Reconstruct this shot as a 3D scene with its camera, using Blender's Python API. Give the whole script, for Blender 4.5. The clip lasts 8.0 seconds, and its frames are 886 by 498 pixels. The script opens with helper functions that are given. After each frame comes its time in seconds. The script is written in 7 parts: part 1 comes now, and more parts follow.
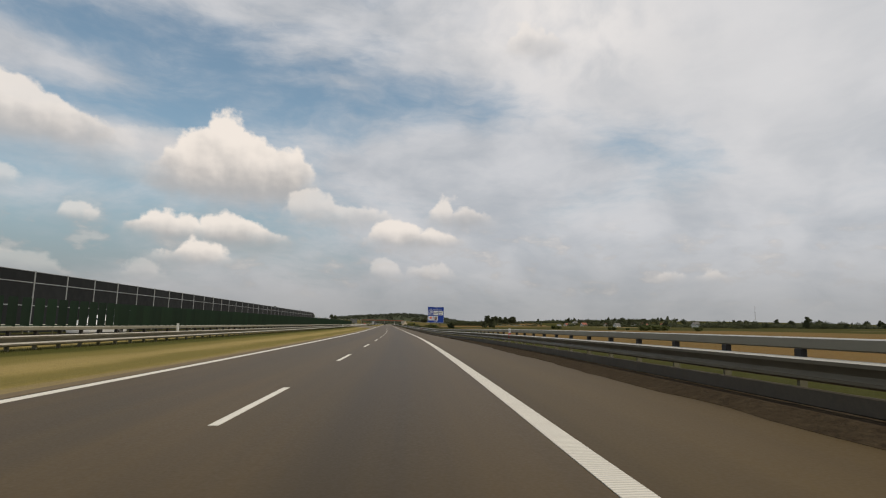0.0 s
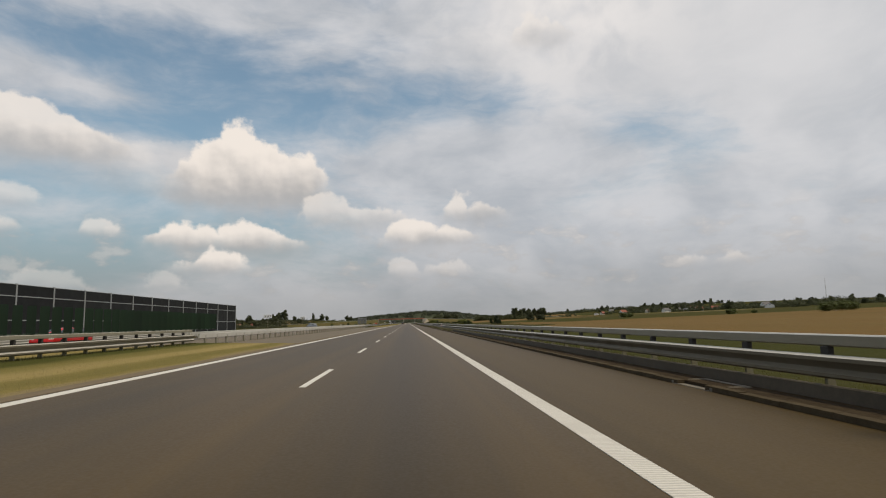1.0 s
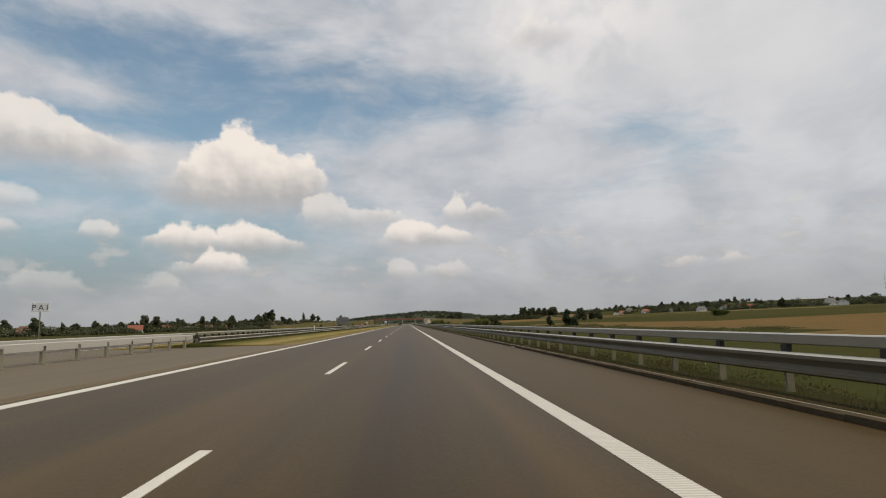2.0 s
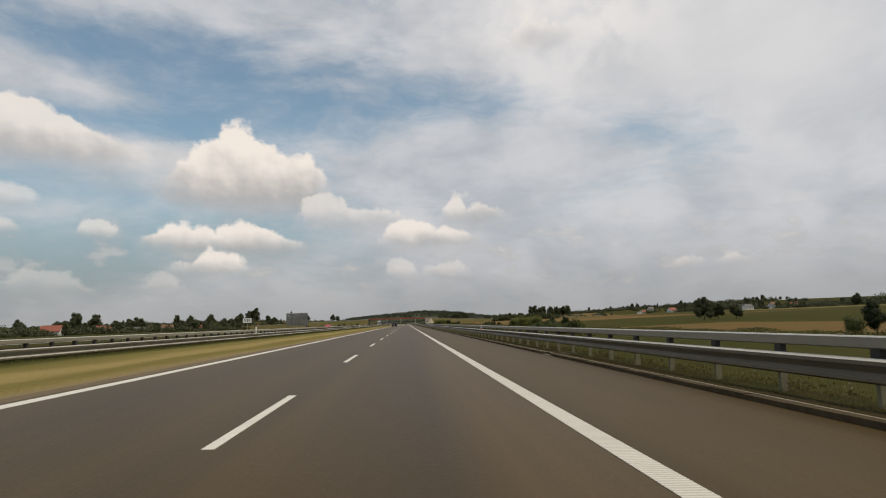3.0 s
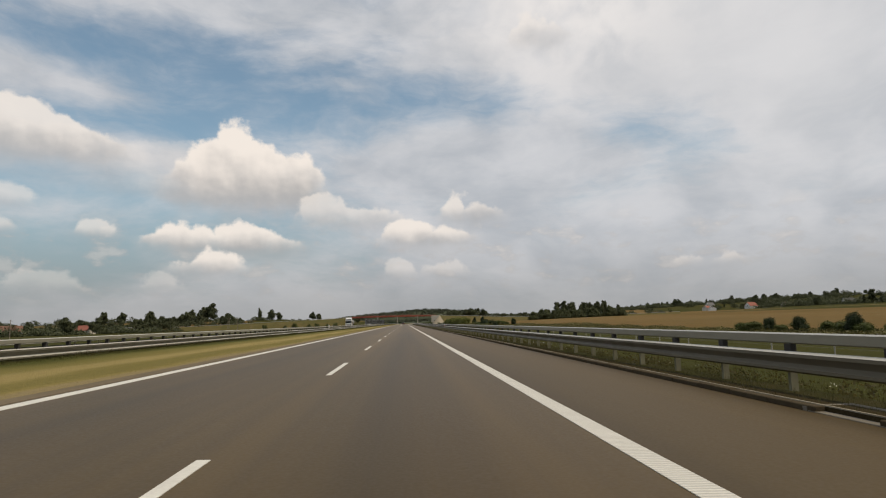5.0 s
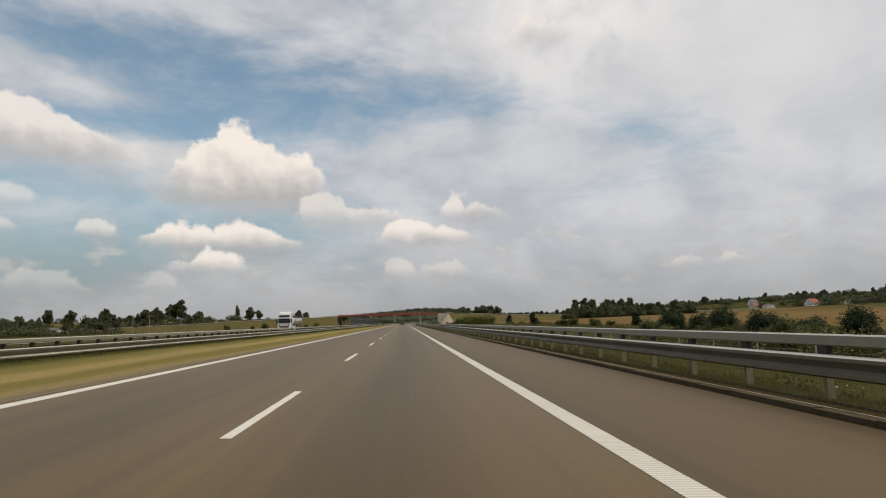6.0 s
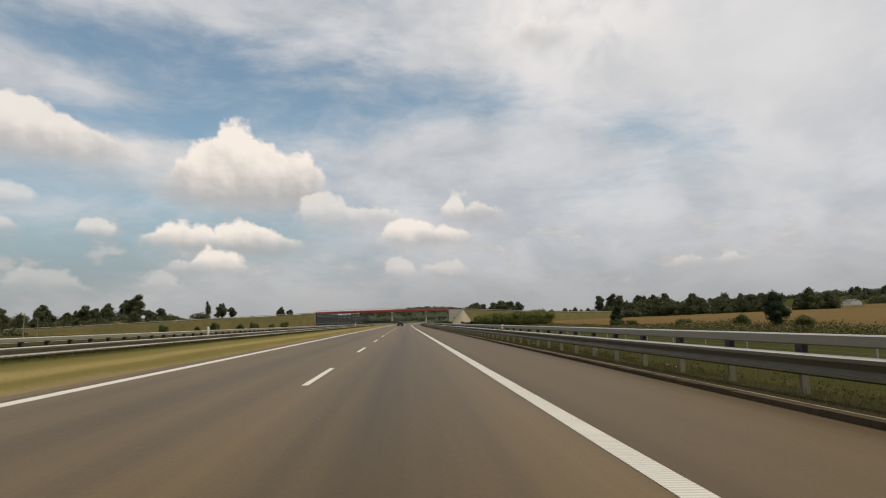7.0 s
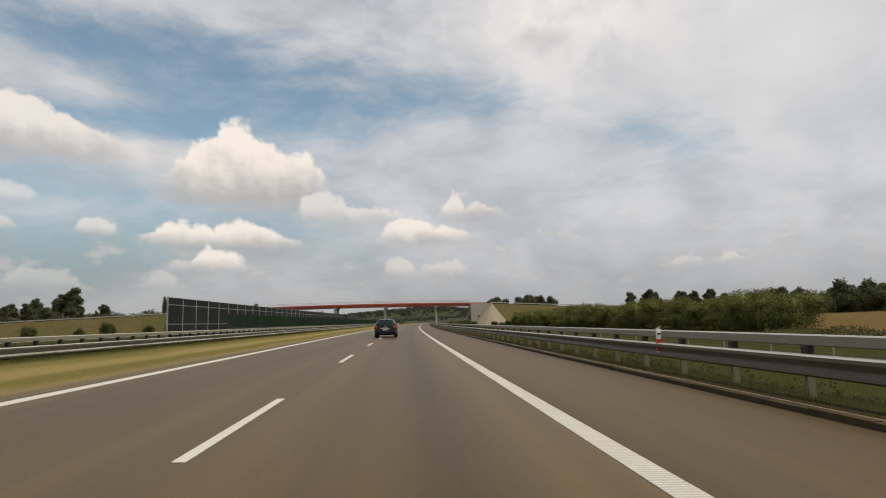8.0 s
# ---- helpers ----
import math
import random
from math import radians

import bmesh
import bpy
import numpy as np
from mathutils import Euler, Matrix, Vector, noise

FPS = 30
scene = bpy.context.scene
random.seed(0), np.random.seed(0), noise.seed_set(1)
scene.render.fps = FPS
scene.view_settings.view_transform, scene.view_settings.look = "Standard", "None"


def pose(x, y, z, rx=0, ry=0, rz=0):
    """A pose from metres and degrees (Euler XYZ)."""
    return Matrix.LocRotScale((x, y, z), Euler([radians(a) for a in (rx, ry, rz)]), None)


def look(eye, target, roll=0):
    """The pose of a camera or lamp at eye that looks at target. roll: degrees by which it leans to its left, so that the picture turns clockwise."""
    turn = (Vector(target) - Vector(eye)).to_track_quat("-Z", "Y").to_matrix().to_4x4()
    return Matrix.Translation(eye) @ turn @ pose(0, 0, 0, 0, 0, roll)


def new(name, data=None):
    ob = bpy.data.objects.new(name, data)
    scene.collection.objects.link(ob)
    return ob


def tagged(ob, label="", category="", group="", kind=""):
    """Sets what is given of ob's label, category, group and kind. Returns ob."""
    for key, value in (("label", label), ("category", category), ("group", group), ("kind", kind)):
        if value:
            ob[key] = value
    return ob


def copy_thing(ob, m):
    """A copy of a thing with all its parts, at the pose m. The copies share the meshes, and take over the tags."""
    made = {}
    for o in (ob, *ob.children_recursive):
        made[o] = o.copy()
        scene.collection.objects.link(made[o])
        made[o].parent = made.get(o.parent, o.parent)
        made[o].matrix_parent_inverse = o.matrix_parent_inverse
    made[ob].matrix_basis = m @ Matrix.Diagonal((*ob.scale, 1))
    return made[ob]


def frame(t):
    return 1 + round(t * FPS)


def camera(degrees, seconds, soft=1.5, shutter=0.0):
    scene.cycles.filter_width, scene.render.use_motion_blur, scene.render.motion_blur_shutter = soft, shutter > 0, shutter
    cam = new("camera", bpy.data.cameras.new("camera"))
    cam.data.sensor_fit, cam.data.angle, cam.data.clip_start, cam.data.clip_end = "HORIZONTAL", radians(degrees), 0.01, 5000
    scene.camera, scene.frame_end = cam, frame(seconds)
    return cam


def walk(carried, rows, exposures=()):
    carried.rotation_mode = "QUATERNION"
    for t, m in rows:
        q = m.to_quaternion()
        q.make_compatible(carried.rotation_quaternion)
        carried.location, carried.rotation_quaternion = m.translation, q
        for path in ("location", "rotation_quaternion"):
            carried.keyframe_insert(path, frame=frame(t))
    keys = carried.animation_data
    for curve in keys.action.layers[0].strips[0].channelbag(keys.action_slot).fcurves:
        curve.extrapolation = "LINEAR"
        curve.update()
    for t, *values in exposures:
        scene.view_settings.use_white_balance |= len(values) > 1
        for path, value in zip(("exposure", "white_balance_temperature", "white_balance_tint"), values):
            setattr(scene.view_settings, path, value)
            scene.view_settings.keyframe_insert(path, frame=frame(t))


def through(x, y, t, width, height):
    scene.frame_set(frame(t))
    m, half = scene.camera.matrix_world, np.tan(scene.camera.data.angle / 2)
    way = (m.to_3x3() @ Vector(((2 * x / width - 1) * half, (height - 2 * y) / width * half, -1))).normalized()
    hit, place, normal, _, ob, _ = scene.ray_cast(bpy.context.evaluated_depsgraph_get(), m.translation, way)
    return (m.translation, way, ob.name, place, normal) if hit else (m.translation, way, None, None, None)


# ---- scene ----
# A motorway drive. Lengths below are full-size metres; everything is set down at the scale S,
# because the film runs several times faster than the drive did.
S = 0.3
TWO_PI = 2 * math.pi

# ---- the line of the road: u is metres to the right of the lane dashes, s metres along ----
_S = np.arange(-600.0, 14000.0, 4.0)
_PHI = np.radians(np.where(_S < 110, 2.2 * (1 - np.clip(_S, -200, 110) / 110.0), 0) + 2.6 * np.clip((_S - 1030) / 230.0, 0, 1))
_X = np.concatenate([[0], np.cumsum(np.sin(_PHI[:-1]) * 4)])
_Y = np.concatenate([[0], np.cumsum(np.cos(_PHI[:-1]) * 4)])
_I0 = int(np.searchsorted(_S, 300))
_X, _Y = _X - _X[_I0], _Y - _Y[_I0] + 300.0


def bank(s):
    """Crossfall of the near carriageway, metres down per metre to the right."""
    k = min(max((s - 5) / 105.0, 0), 1)
    return -0.025 + 0.05 * k * k * (3 - 2 * k)


def surf(s, u):
    """Height of the finished cross-section."""
    if u > -15.9:
        return -bank(s) * (max(min(u, 8.6), -4.4) + 3.8)
    return -0.02 * min(max(-16 - u, 0), 12)


def heading(s):
    return float(np.interp(s, _S, _PHI))


def pt(s, u, z=0.0):
    """Place of a point, full-size metres."""
    f = heading(s)
    return Vector((float(np.interp(s, _S, _X)) + math.cos(f) * u, float(np.interp(s, _S, _Y)) - math.sin(f) * u, z))


def at(s, u, z=0.0, turn=0.0):
    """Pose in the model of a thing that stands at (s, u), turned with the road."""
    p = pt(s, u, z) * S
    return pose(p.x, p.y, p.z, 0, 0, turn - math.degrees(heading(s)))


# ---- camera ----
cam = camera(75.6, 8.0, 1.1)
EYE = 1.158
# seconds, metres along, metres right of the dashes, yaw, pitch and roll against the road
ROWS = [
    (0.0, 0.0, 2.205, -3.60, 7.52, -0.10),
    (0.5, 64.45, 1.865, -3.40, 7.38, -0.52),
    (1.0, 128.22, 1.93, -3.49, 7.35, 0.08),
    (1.5, 193.02, 1.895, -3.55, 7.40, 0.15),
    (3.0, 385.3, 1.855, -3.65, 7.42, 0.08),
    (3.5, 449.79, 1.89, -3.70, 7.39, 0.08),
    (4.0, 513.57, 1.72, -3.53, 7.38, 0.10),
    (4.5, 577.9, 1.7, -3.75, 7.38, 0.15),
    (6.0, 768.81, 1.825, -3.82, 7.37, 0.08),
    (6.5, 832.75, 1.83, -3.83, 7.35, 0.04),
    (7.0, 895.98, 1.865, -3.78, 7.32, 0.03),
    (7.5, 959.99, 1.96, -3.77, 7.32, -0.06),
    (8.0, 1021.83, 1.895, -3.73, 7.34, -0.06),
]


def eye_pose(s, u, yaw, pitch, roll):
    p = pt(s, u, surf(s, u) + EYE) * S
    road = pose(p.x, p.y, p.z, 0, 0, -math.degrees(heading(s + 14))) @ pose(0, 0, 0, 0, math.degrees(math.atan(bank(s + 6))), 0)
    return road @ pose(0, 0, 0, 90 + pitch, 0, yaw) @ pose(0, 0, 0, 0, 0, -roll)


walk(cam, [(t, eye_pose(*row)) for t, *row in ROWS], [(0.0, -0.14, 6570, 10), (4.5, -0.12, 6570, 10), (6.2, -0.08, 6600, 10), (8.0, -0.06, 6630, 10)])

# ---- light ----
SUN_AZ, SUN_EL = 118.0, 60.0  # degrees clockwise from the way ahead, and above the horizon
sun_data = bpy.data.lights.new("sun", "SUN")
sun_data.energy, sun_data.angle, sun_data.color = 2.6, radians(5.0), (1.0, 0.865, 0.63)
sun = new("sun", sun_data)
_a, _e = radians(SUN_AZ), radians(SUN_EL)
sun.matrix_world = look((0, 0, 50), Vector((0, 0, 50)) - Vector((math.sin(_a) * math.cos(_e), math.cos(_a) * math.cos(_e), math.sin(_e))))


# ---- sky: a clear sky behind a high veil, with heaps of fair-weather cloud ----
# soft patches of the veil: azimuth, height, half width, half height (degrees), thicker (+) or thinner (-)
VEIL_THIN = [
    (-3.9, 21.4, 19.3, 3.9, -0.31), (-25.5, 24.7, 14.2, 3.4, -0.23), (-20.5, 18.0, 6.5, 3.0, -0.17), (-29.7, 12.3, 9.0, 2.5, -0.20),
    (-21.7, 7.0, 19.0, 4.6, -0.26), (27.5, 17.5, 7.4, 3.5, -0.14), (24.6, 12.4, 9.0, 2.1, -0.10), (-9.6, 15.3, 4.5, 1.6, -0.10),
    (-32.0, 5.0, 14.0, 5.0, -0.20),
]
VEIL_THICK = [
    (-24.0, 14.6, 10.0, 2.6, 0.22), (17.5, 27.2, 11.7, 5.6, 0.24), (35.0, 22.5, 12.5, 7.5, 0.26), (-0.3, 26.6, 8.4, 2.5, 0.08),
    (-16.3, 29.6, 17.3, 2.2, 0.10), (-8.5, 22.5, 6.9, 0.8, 0.12), (-32.5, 21.0, 7.5, 2.2, 0.18), (36.2, 10.9, 10.8, 5.7, 0.10),
    (8.9, 18.0, 11.3, 3.2, 0.10), (3.0, 15.0, 14.0, 2.5, 0.12),
]
# heaps, lobe by lobe: azimuth, height of the base, half width, height over the base; then the whole heap's opacity
HEAPS_HIGH = [
    (0.24, 12.0, 7.0, [(-20.5, 13.0, 6.5, 3.6), (-17.0, 12.6, 7.5, 3.2)]),
    (0.20, 12.8, 6.0, [(-31.0, 13.6, 8.0, 3.4)]),
    (0.97, 12.2, 6.5, [(-15.8, 12.2, 6.6, 3.0), (-15.9, 12.6, 2.2, 6.4), (-15.0, 12.5, 2.9, 5.0), (-12.6, 12.5, 3.0, 4.2), (-10.2, 12.5, 2.7, 3.8), (-17.6, 12.6, 3.4, 4.4)]),
    (0.55, 9.6, 3.2, [(-4.4, 10.1, 4.6, 1.5), (-7.4, 10.6, 2.6, 1.9)]),
]
HEAPS_LOW = [
    (0.42, 26.2, 3.4, [(14.0, 27.0, 2.0, 2.2), (15.6, 26.6, 2.2, 1.5)]),
    (0.80, 14.8, 3.9, [(-31.2, 15.0, 5.0, 2.8), (-33.2, 15.0, 3.6, 3.7), (-37.0, 15.0, 4.0, 4.0), (-28.5, 14.8, 3.4, 1.8)]),
    (0.42, 10.3, 1.5, [(-33.9, 10.4, 2.6, 1.4), (-41.0, 10.8, 4.5, 2.4)]),
    (0.55, 8.1, 1.4, [(-27.1, 8.3, 1.8, 1.4), (-34.2, 8.0, 1.6, 1.3)]),
    (0.92, 7.4, 2.3, [(-19.9, 7.6, 2.8, 2.0), (-15.0, 7.4, 3.6, 2.4), (-12.0, 7.3, 2.6, 1.7), (-22.2, 7.9, 1.4, 1.1)]),
    (0.88, 5.3, 1.8, [(-17.4, 5.4, 2.6, 1.8), (-19.6, 5.3, 1.6, 0.9)]),
    (0.85, 8.0, 2.1, [(1.4, 8.2, 3.4, 1.9), (4.6, 8.0, 3.0, 1.6)]),
    (0.70, 10.2, 2.3, [(5.8, 10.5, 1.3, 2.4), (8.2, 10.2, 2.4, 1.5)]),
]
HEAPS_FAR = [
    (0.28, 3.2, 1.9, [(-30.8, 3.3, 3.1, 1.8), (-22.0, 3.8, 1.8, 1.3), (-36.5, 3.4, 2.5, 1.4)]),
    (0.34, 4.6, 1.4, [(31.2, 4.5, 1.3, 1.3), (27.7, 4.7, 1.3, 1.0), (-0.1, 4.6, 1.7, 1.7), (4.4, 4.5, 2.3, 1.6)]),
]
SKY_TINT, SKY_LOW = (0.138, 0.146, 0.126), (0.245, 0.325, 0.385)
VEIL_DARK, VEIL_LIGHT, VEIL_WARM = (0.49, 0.52, 0.565), (0.67, 0.68, 0.71), (0.89, 0.855, 0.835)
HAZE = (0.325, 0.33, 0.33)
HEAP_BASE, HEAP_TOP = (0.47, 0.46, 0.455), (0.98, 0.895, 0.815)


def build_sky():
    world = bpy.data.worlds.new("sky")
    scene.world = world
    world.use_nodes = True
    nt = world.node_tree
    nt.nodes.clear()
    N, L = nt.nodes.new, nt.links.new

    def put(sock, v):
        if isinstance(v, (int, float)):
            sock.default_value = v
        elif isinstance(v, tuple):
            sock.default_value = (*v, 1) if len(sock.default_value) == 4 else v
        else:
            L(v, sock)

    def calc(op, a, b=None):
        n = N("ShaderNodeMath")
        n.operation = op
        put(n.inputs[0], a)
        if b is not None:
            put(n.inputs[1], b)
        return n.outputs[0]

    def vec(op, a, b, c=None):
        n = N("ShaderNodeVectorMath")
        n.operation = op
        put(n.inputs[0], a)
        put(n.inputs[1], b)
        if c is not None:
            put(n.inputs[2], c)
        return n.outputs["Value"] if op in ("LENGTH", "DOT_PRODUCT") else n.outputs[0]

    def smooth(v, lo, hi, a=0.0, b=1.0):
        n = N("ShaderNodeMapRange")
        n.interpolation_type = "SMOOTHSTEP"
        put(n.inputs[0], v)
        for i, x in enumerate((lo, hi, a, b)):
            n.inputs[1 + i].default_value = x
        return n.outputs[0]

    def cloud(v, scale, detail=5.0, rough=0.55, distort=0.0, colour=False):
        n = N("ShaderNodeTexNoise")
        put(n.inputs["Vector"], v)
        n.inputs["Scale"].default_value, n.inputs["Detail"].default_value = scale, detail
        n.inputs["Roughness"].default_value, n.inputs["Distortion"].default_value = rough, distort
        return n.outputs[1 if colour else 0]

    def mix(fac, a, b):
        n = N("ShaderNodeMix")
        n.data_type = "RGBA"
        put(n.inputs[0], fac)
        put(n.inputs[6], a)
        put(n.inputs[7], b)
        return n.outputs[2]

    xyz = N("ShaderNodeSeparateXYZ")
    L(N("ShaderNodeTexCoord").outputs["Generated"], xyz.inputs[0])
    x, y, z = xyz.outputs
    az = calc("ADD", calc("MULTIPLY", calc("ARCTAN2", x, y), 180 / math.pi), 0.42)
    el = calc("MULTIPLY", calc("ARCSINE", calc("MINIMUM", calc("MAXIMUM", z, -1.0), 1.0)), 180 / math.pi)
    comb = N("ShaderNodeCombineXYZ")
    L(az, comb.inputs[0])
    L(el, comb.inputs[1])
    flat = comb.outputs[0]

    sky = N("ShaderNodeTexSky")
    sky.sky_type, sky.sun_disc = "NISHITA", False
    sky.sun_elevation, sky.sun_rotation = radians(SUN_EL), radians(SUN_AZ)
    sky.air_density, sky.dust_density, sky.ozone_density = 1.0, 1.0, 1.0
    col = vec("MULTIPLY", sky.outputs[0], SKY_TINT)
    col = mix(smooth(el, 2.0, 19.0, 0.85, 0.0), col, SKY_LOW)

    # the veil, bent a little by slow noise and drawn out sideways
    slow = cloud(vec("MULTIPLY", flat, (0.5, 1.0, 1.0)), 0.10, 4.0, 0.5, 0.0, True)
    bent = vec("ADD", flat, vec("MULTIPLY_ADD", slow, (9.0, 5.0, 0.0), (-4.5, -2.5, 0.0)))
    dens = calc("MULTIPLY", cloud(vec("MULTIPLY", bent, (0.45, 1.0, 1.0)), 0.085, 6.0, 0.50, 0.2), 0.85)
    dens = calc("ADD", dens, calc("MULTIPLY", calc("SUBTRACT", cloud(vec("MULTIPLY", bent, (0.55, 1.2, 1.0)), 0.26, 7.0, 0.56), 0.1), 0.42))
    dens = calc("ADD", dens, smooth(az, -30.0, 25.0, 0.0, 0.16))
    dens = calc("ADD", dens, smooth(el, 2.0, 12.0, 0.10, 0.0))
    for a, e, w, h, k in VEIL_THIN + VEIL_THICK:
        r = vec("LENGTH", vec("MULTIPLY_ADD", bent, (1 / w, 1 / h, 0.0), (-a / w, -e / h, 0.0)), (0.0, 0.0, 0.0))
        dens = calc("ADD", dens, smooth(r, 0.15, 1.35, k, 0.0))
    streak = cloud(vec("MULTIPLY_ADD", bent, (0.55, 1.7, 1.0), (0.0, 0.0, 3.0)), 0.75, 6.0, 0.60, 0.3)
    dens = calc("ADD", dens, calc("MULTIPLY", calc("SUBTRACT", streak, 0.52), 0.18))
    veil = smooth(dens, 0.29, 0.76, 0.04, 0.97)
    tone = cloud(vec("MULTIPLY", bent, (0.75, 1.1, 1.0)), 0.13, 6.0, 0.50, 0.1)
    veil_col = mix(smooth(tone, 0.33, 0.66), VEIL_DARK, VEIL_LIGHT)
    warm = vec("LENGTH", vec("MULTIPLY_ADD", bent, (1 / 17.0, 1 / 10.0, 0.0), (-19.0 / 17.0, -30.0 / 10.0, 0.0)), (0.0, 0.0, 0.0))
    fleece = cloud(bent, 0.20, 6.0, 0.52, 0.2)
    veil_col = mix(calc("MULTIPLY", smooth(warm, 0.2, 1.3, 1.0, 0.0), smooth(fleece, 0.28, 0.66, 0.25, 1.0)), veil_col, VEIL_WARM)
    bright = vec("LENGTH", vec("MULTIPLY_ADD", bent, (1 / 18.0, 1 / 15.0, 0.0), (-36.0 / 18.0, -25.0 / 15.0, 0.0)), (0.0, 0.0, 0.0))
    veil_col = mix(smooth(bright, 0.1, 1.3, 0.62, 0.0), veil_col, (0.80, 0.785, 0.785))
    veil_col = mix(smooth(streak, 0.35, 0.70, 0.0, 0.10), veil_col, (0.84, 0.82, 0.81))
    col = mix(veil, col, veil_col)
    # small broken puffs low over the horizon
    puffs = cloud(vec("MULTIPLY", flat, (0.62, 1.25, 1.0)), 0.52, 5.0, 0.55, 0.2)
    band = calc("MULTIPLY", smooth(el, 1.5, 4.0), smooth(el, 7.5, 11.5, 1.0, 0.0))
    col = mix(calc("MULTIPLY", smooth(puffs, 0.50, 0.66, 0.0, 0.42), band), col, mix(smooth(puffs, 0.55, 0.72), (0.52, 0.50, 0.49), (0.78, 0.72, 0.67)))
    col = mix(smooth(el, -1.0, 10.0, 0.70, 0.0), col, HAZE)

    # the heaps
    warp = cloud(flat, 0.40, 2.0, 0.45, 0.0, True)
    bent = vec("ADD", flat, vec("MULTIPLY_ADD", warp, (2.6, 1.9, 0.0), (-1.3, -0.95, 0.0)))
    fine = cloud(flat, 0.95, 6.0, 0.55)
    knobs = cloud(flat, 1.1, 4.0, 0.5)
    knobs_up = cloud(vec("ADD", flat, (0.25, 0.35, 0.0)), 1.1, 4.0, 0.5)
    billow = cloud(flat, 0.34, 2.0, 0.45)
    billow_up = cloud(vec("ADD", flat, (0.9, 1.1, 0.0)), 0.34, 2.0, 0.45)
    relief = calc("ADD", calc("SUBTRACT", billow, billow_up), calc("MULTIPLY", calc("SUBTRACT", knobs, knobs_up), 0.32))
    for opacity, base, height, lobes in HEAPS_HIGH + HEAPS_LOW + HEAPS_FAR:
        body = None
        for a, e, w, h in lobes:
            q = N("ShaderNodeSeparateXYZ")
            L(vec("MULTIPLY_ADD", bent, (1 / w, 1 / h, 0.0), (-a / w, -e / h, 0.0)), q.inputs[0])
            up = calc("MAXIMUM", q.outputs[1], calc("MULTIPLY", q.outputs[1], -h / max(0.40 * h, 1.1)))
            r = calc("SQRT", calc("ADD", calc("MULTIPLY", q.outputs[0], q.outputs[0]), calc("MULTIPLY", up, up)))
            lobe = calc("MULTIPLY", calc("SUBTRACT", 1.14, r), min(w, h) * 0.5)
            body = lobe if body is None else calc("MAXIMUM", body, lobe)
        level = calc("DIVIDE", calc("SUBTRACT", el, base), height)
        body = calc("ADD", body, calc("MULTIPLY", calc("SUBTRACT", fine, 0.5), smooth(level, -0.2, 0.5, 0.40, 0.58)))
        edge = calc("SUBTRACT", smooth(body, -0.02, 0.22), 0.0)
        soft = smooth(body, -0.5, 1.1)
        crisp = smooth(level, 0.0, 0.55)
        mask = calc("ADD", calc("MULTIPLY", edge, crisp), calc("MULTIPLY", soft, calc("SUBTRACT", 1.0, crisp)))
        lit = smooth(calc("ADD", calc("ADD", level, calc("MULTIPLY", relief, 0.60)), calc("MULTIPLY", smooth(body, 0.6, 0.0), 0.12)), -0.15, 0.78)
        mask = calc("MULTIPLY", mask, smooth(level, -0.30, 0.22, 0.50, 1.0))
        col = mix(calc("MULTIPLY", mask, opacity), col, mix(lit, HEAP_BASE, HEAP_TOP))
    back = N("ShaderNodeBackground")
    L(col, back.inputs[0])
    back.inputs[1].default_value = 1.0
    L(back.outputs[0], N("ShaderNodeOutputWorld").inputs[0])


build_sky()


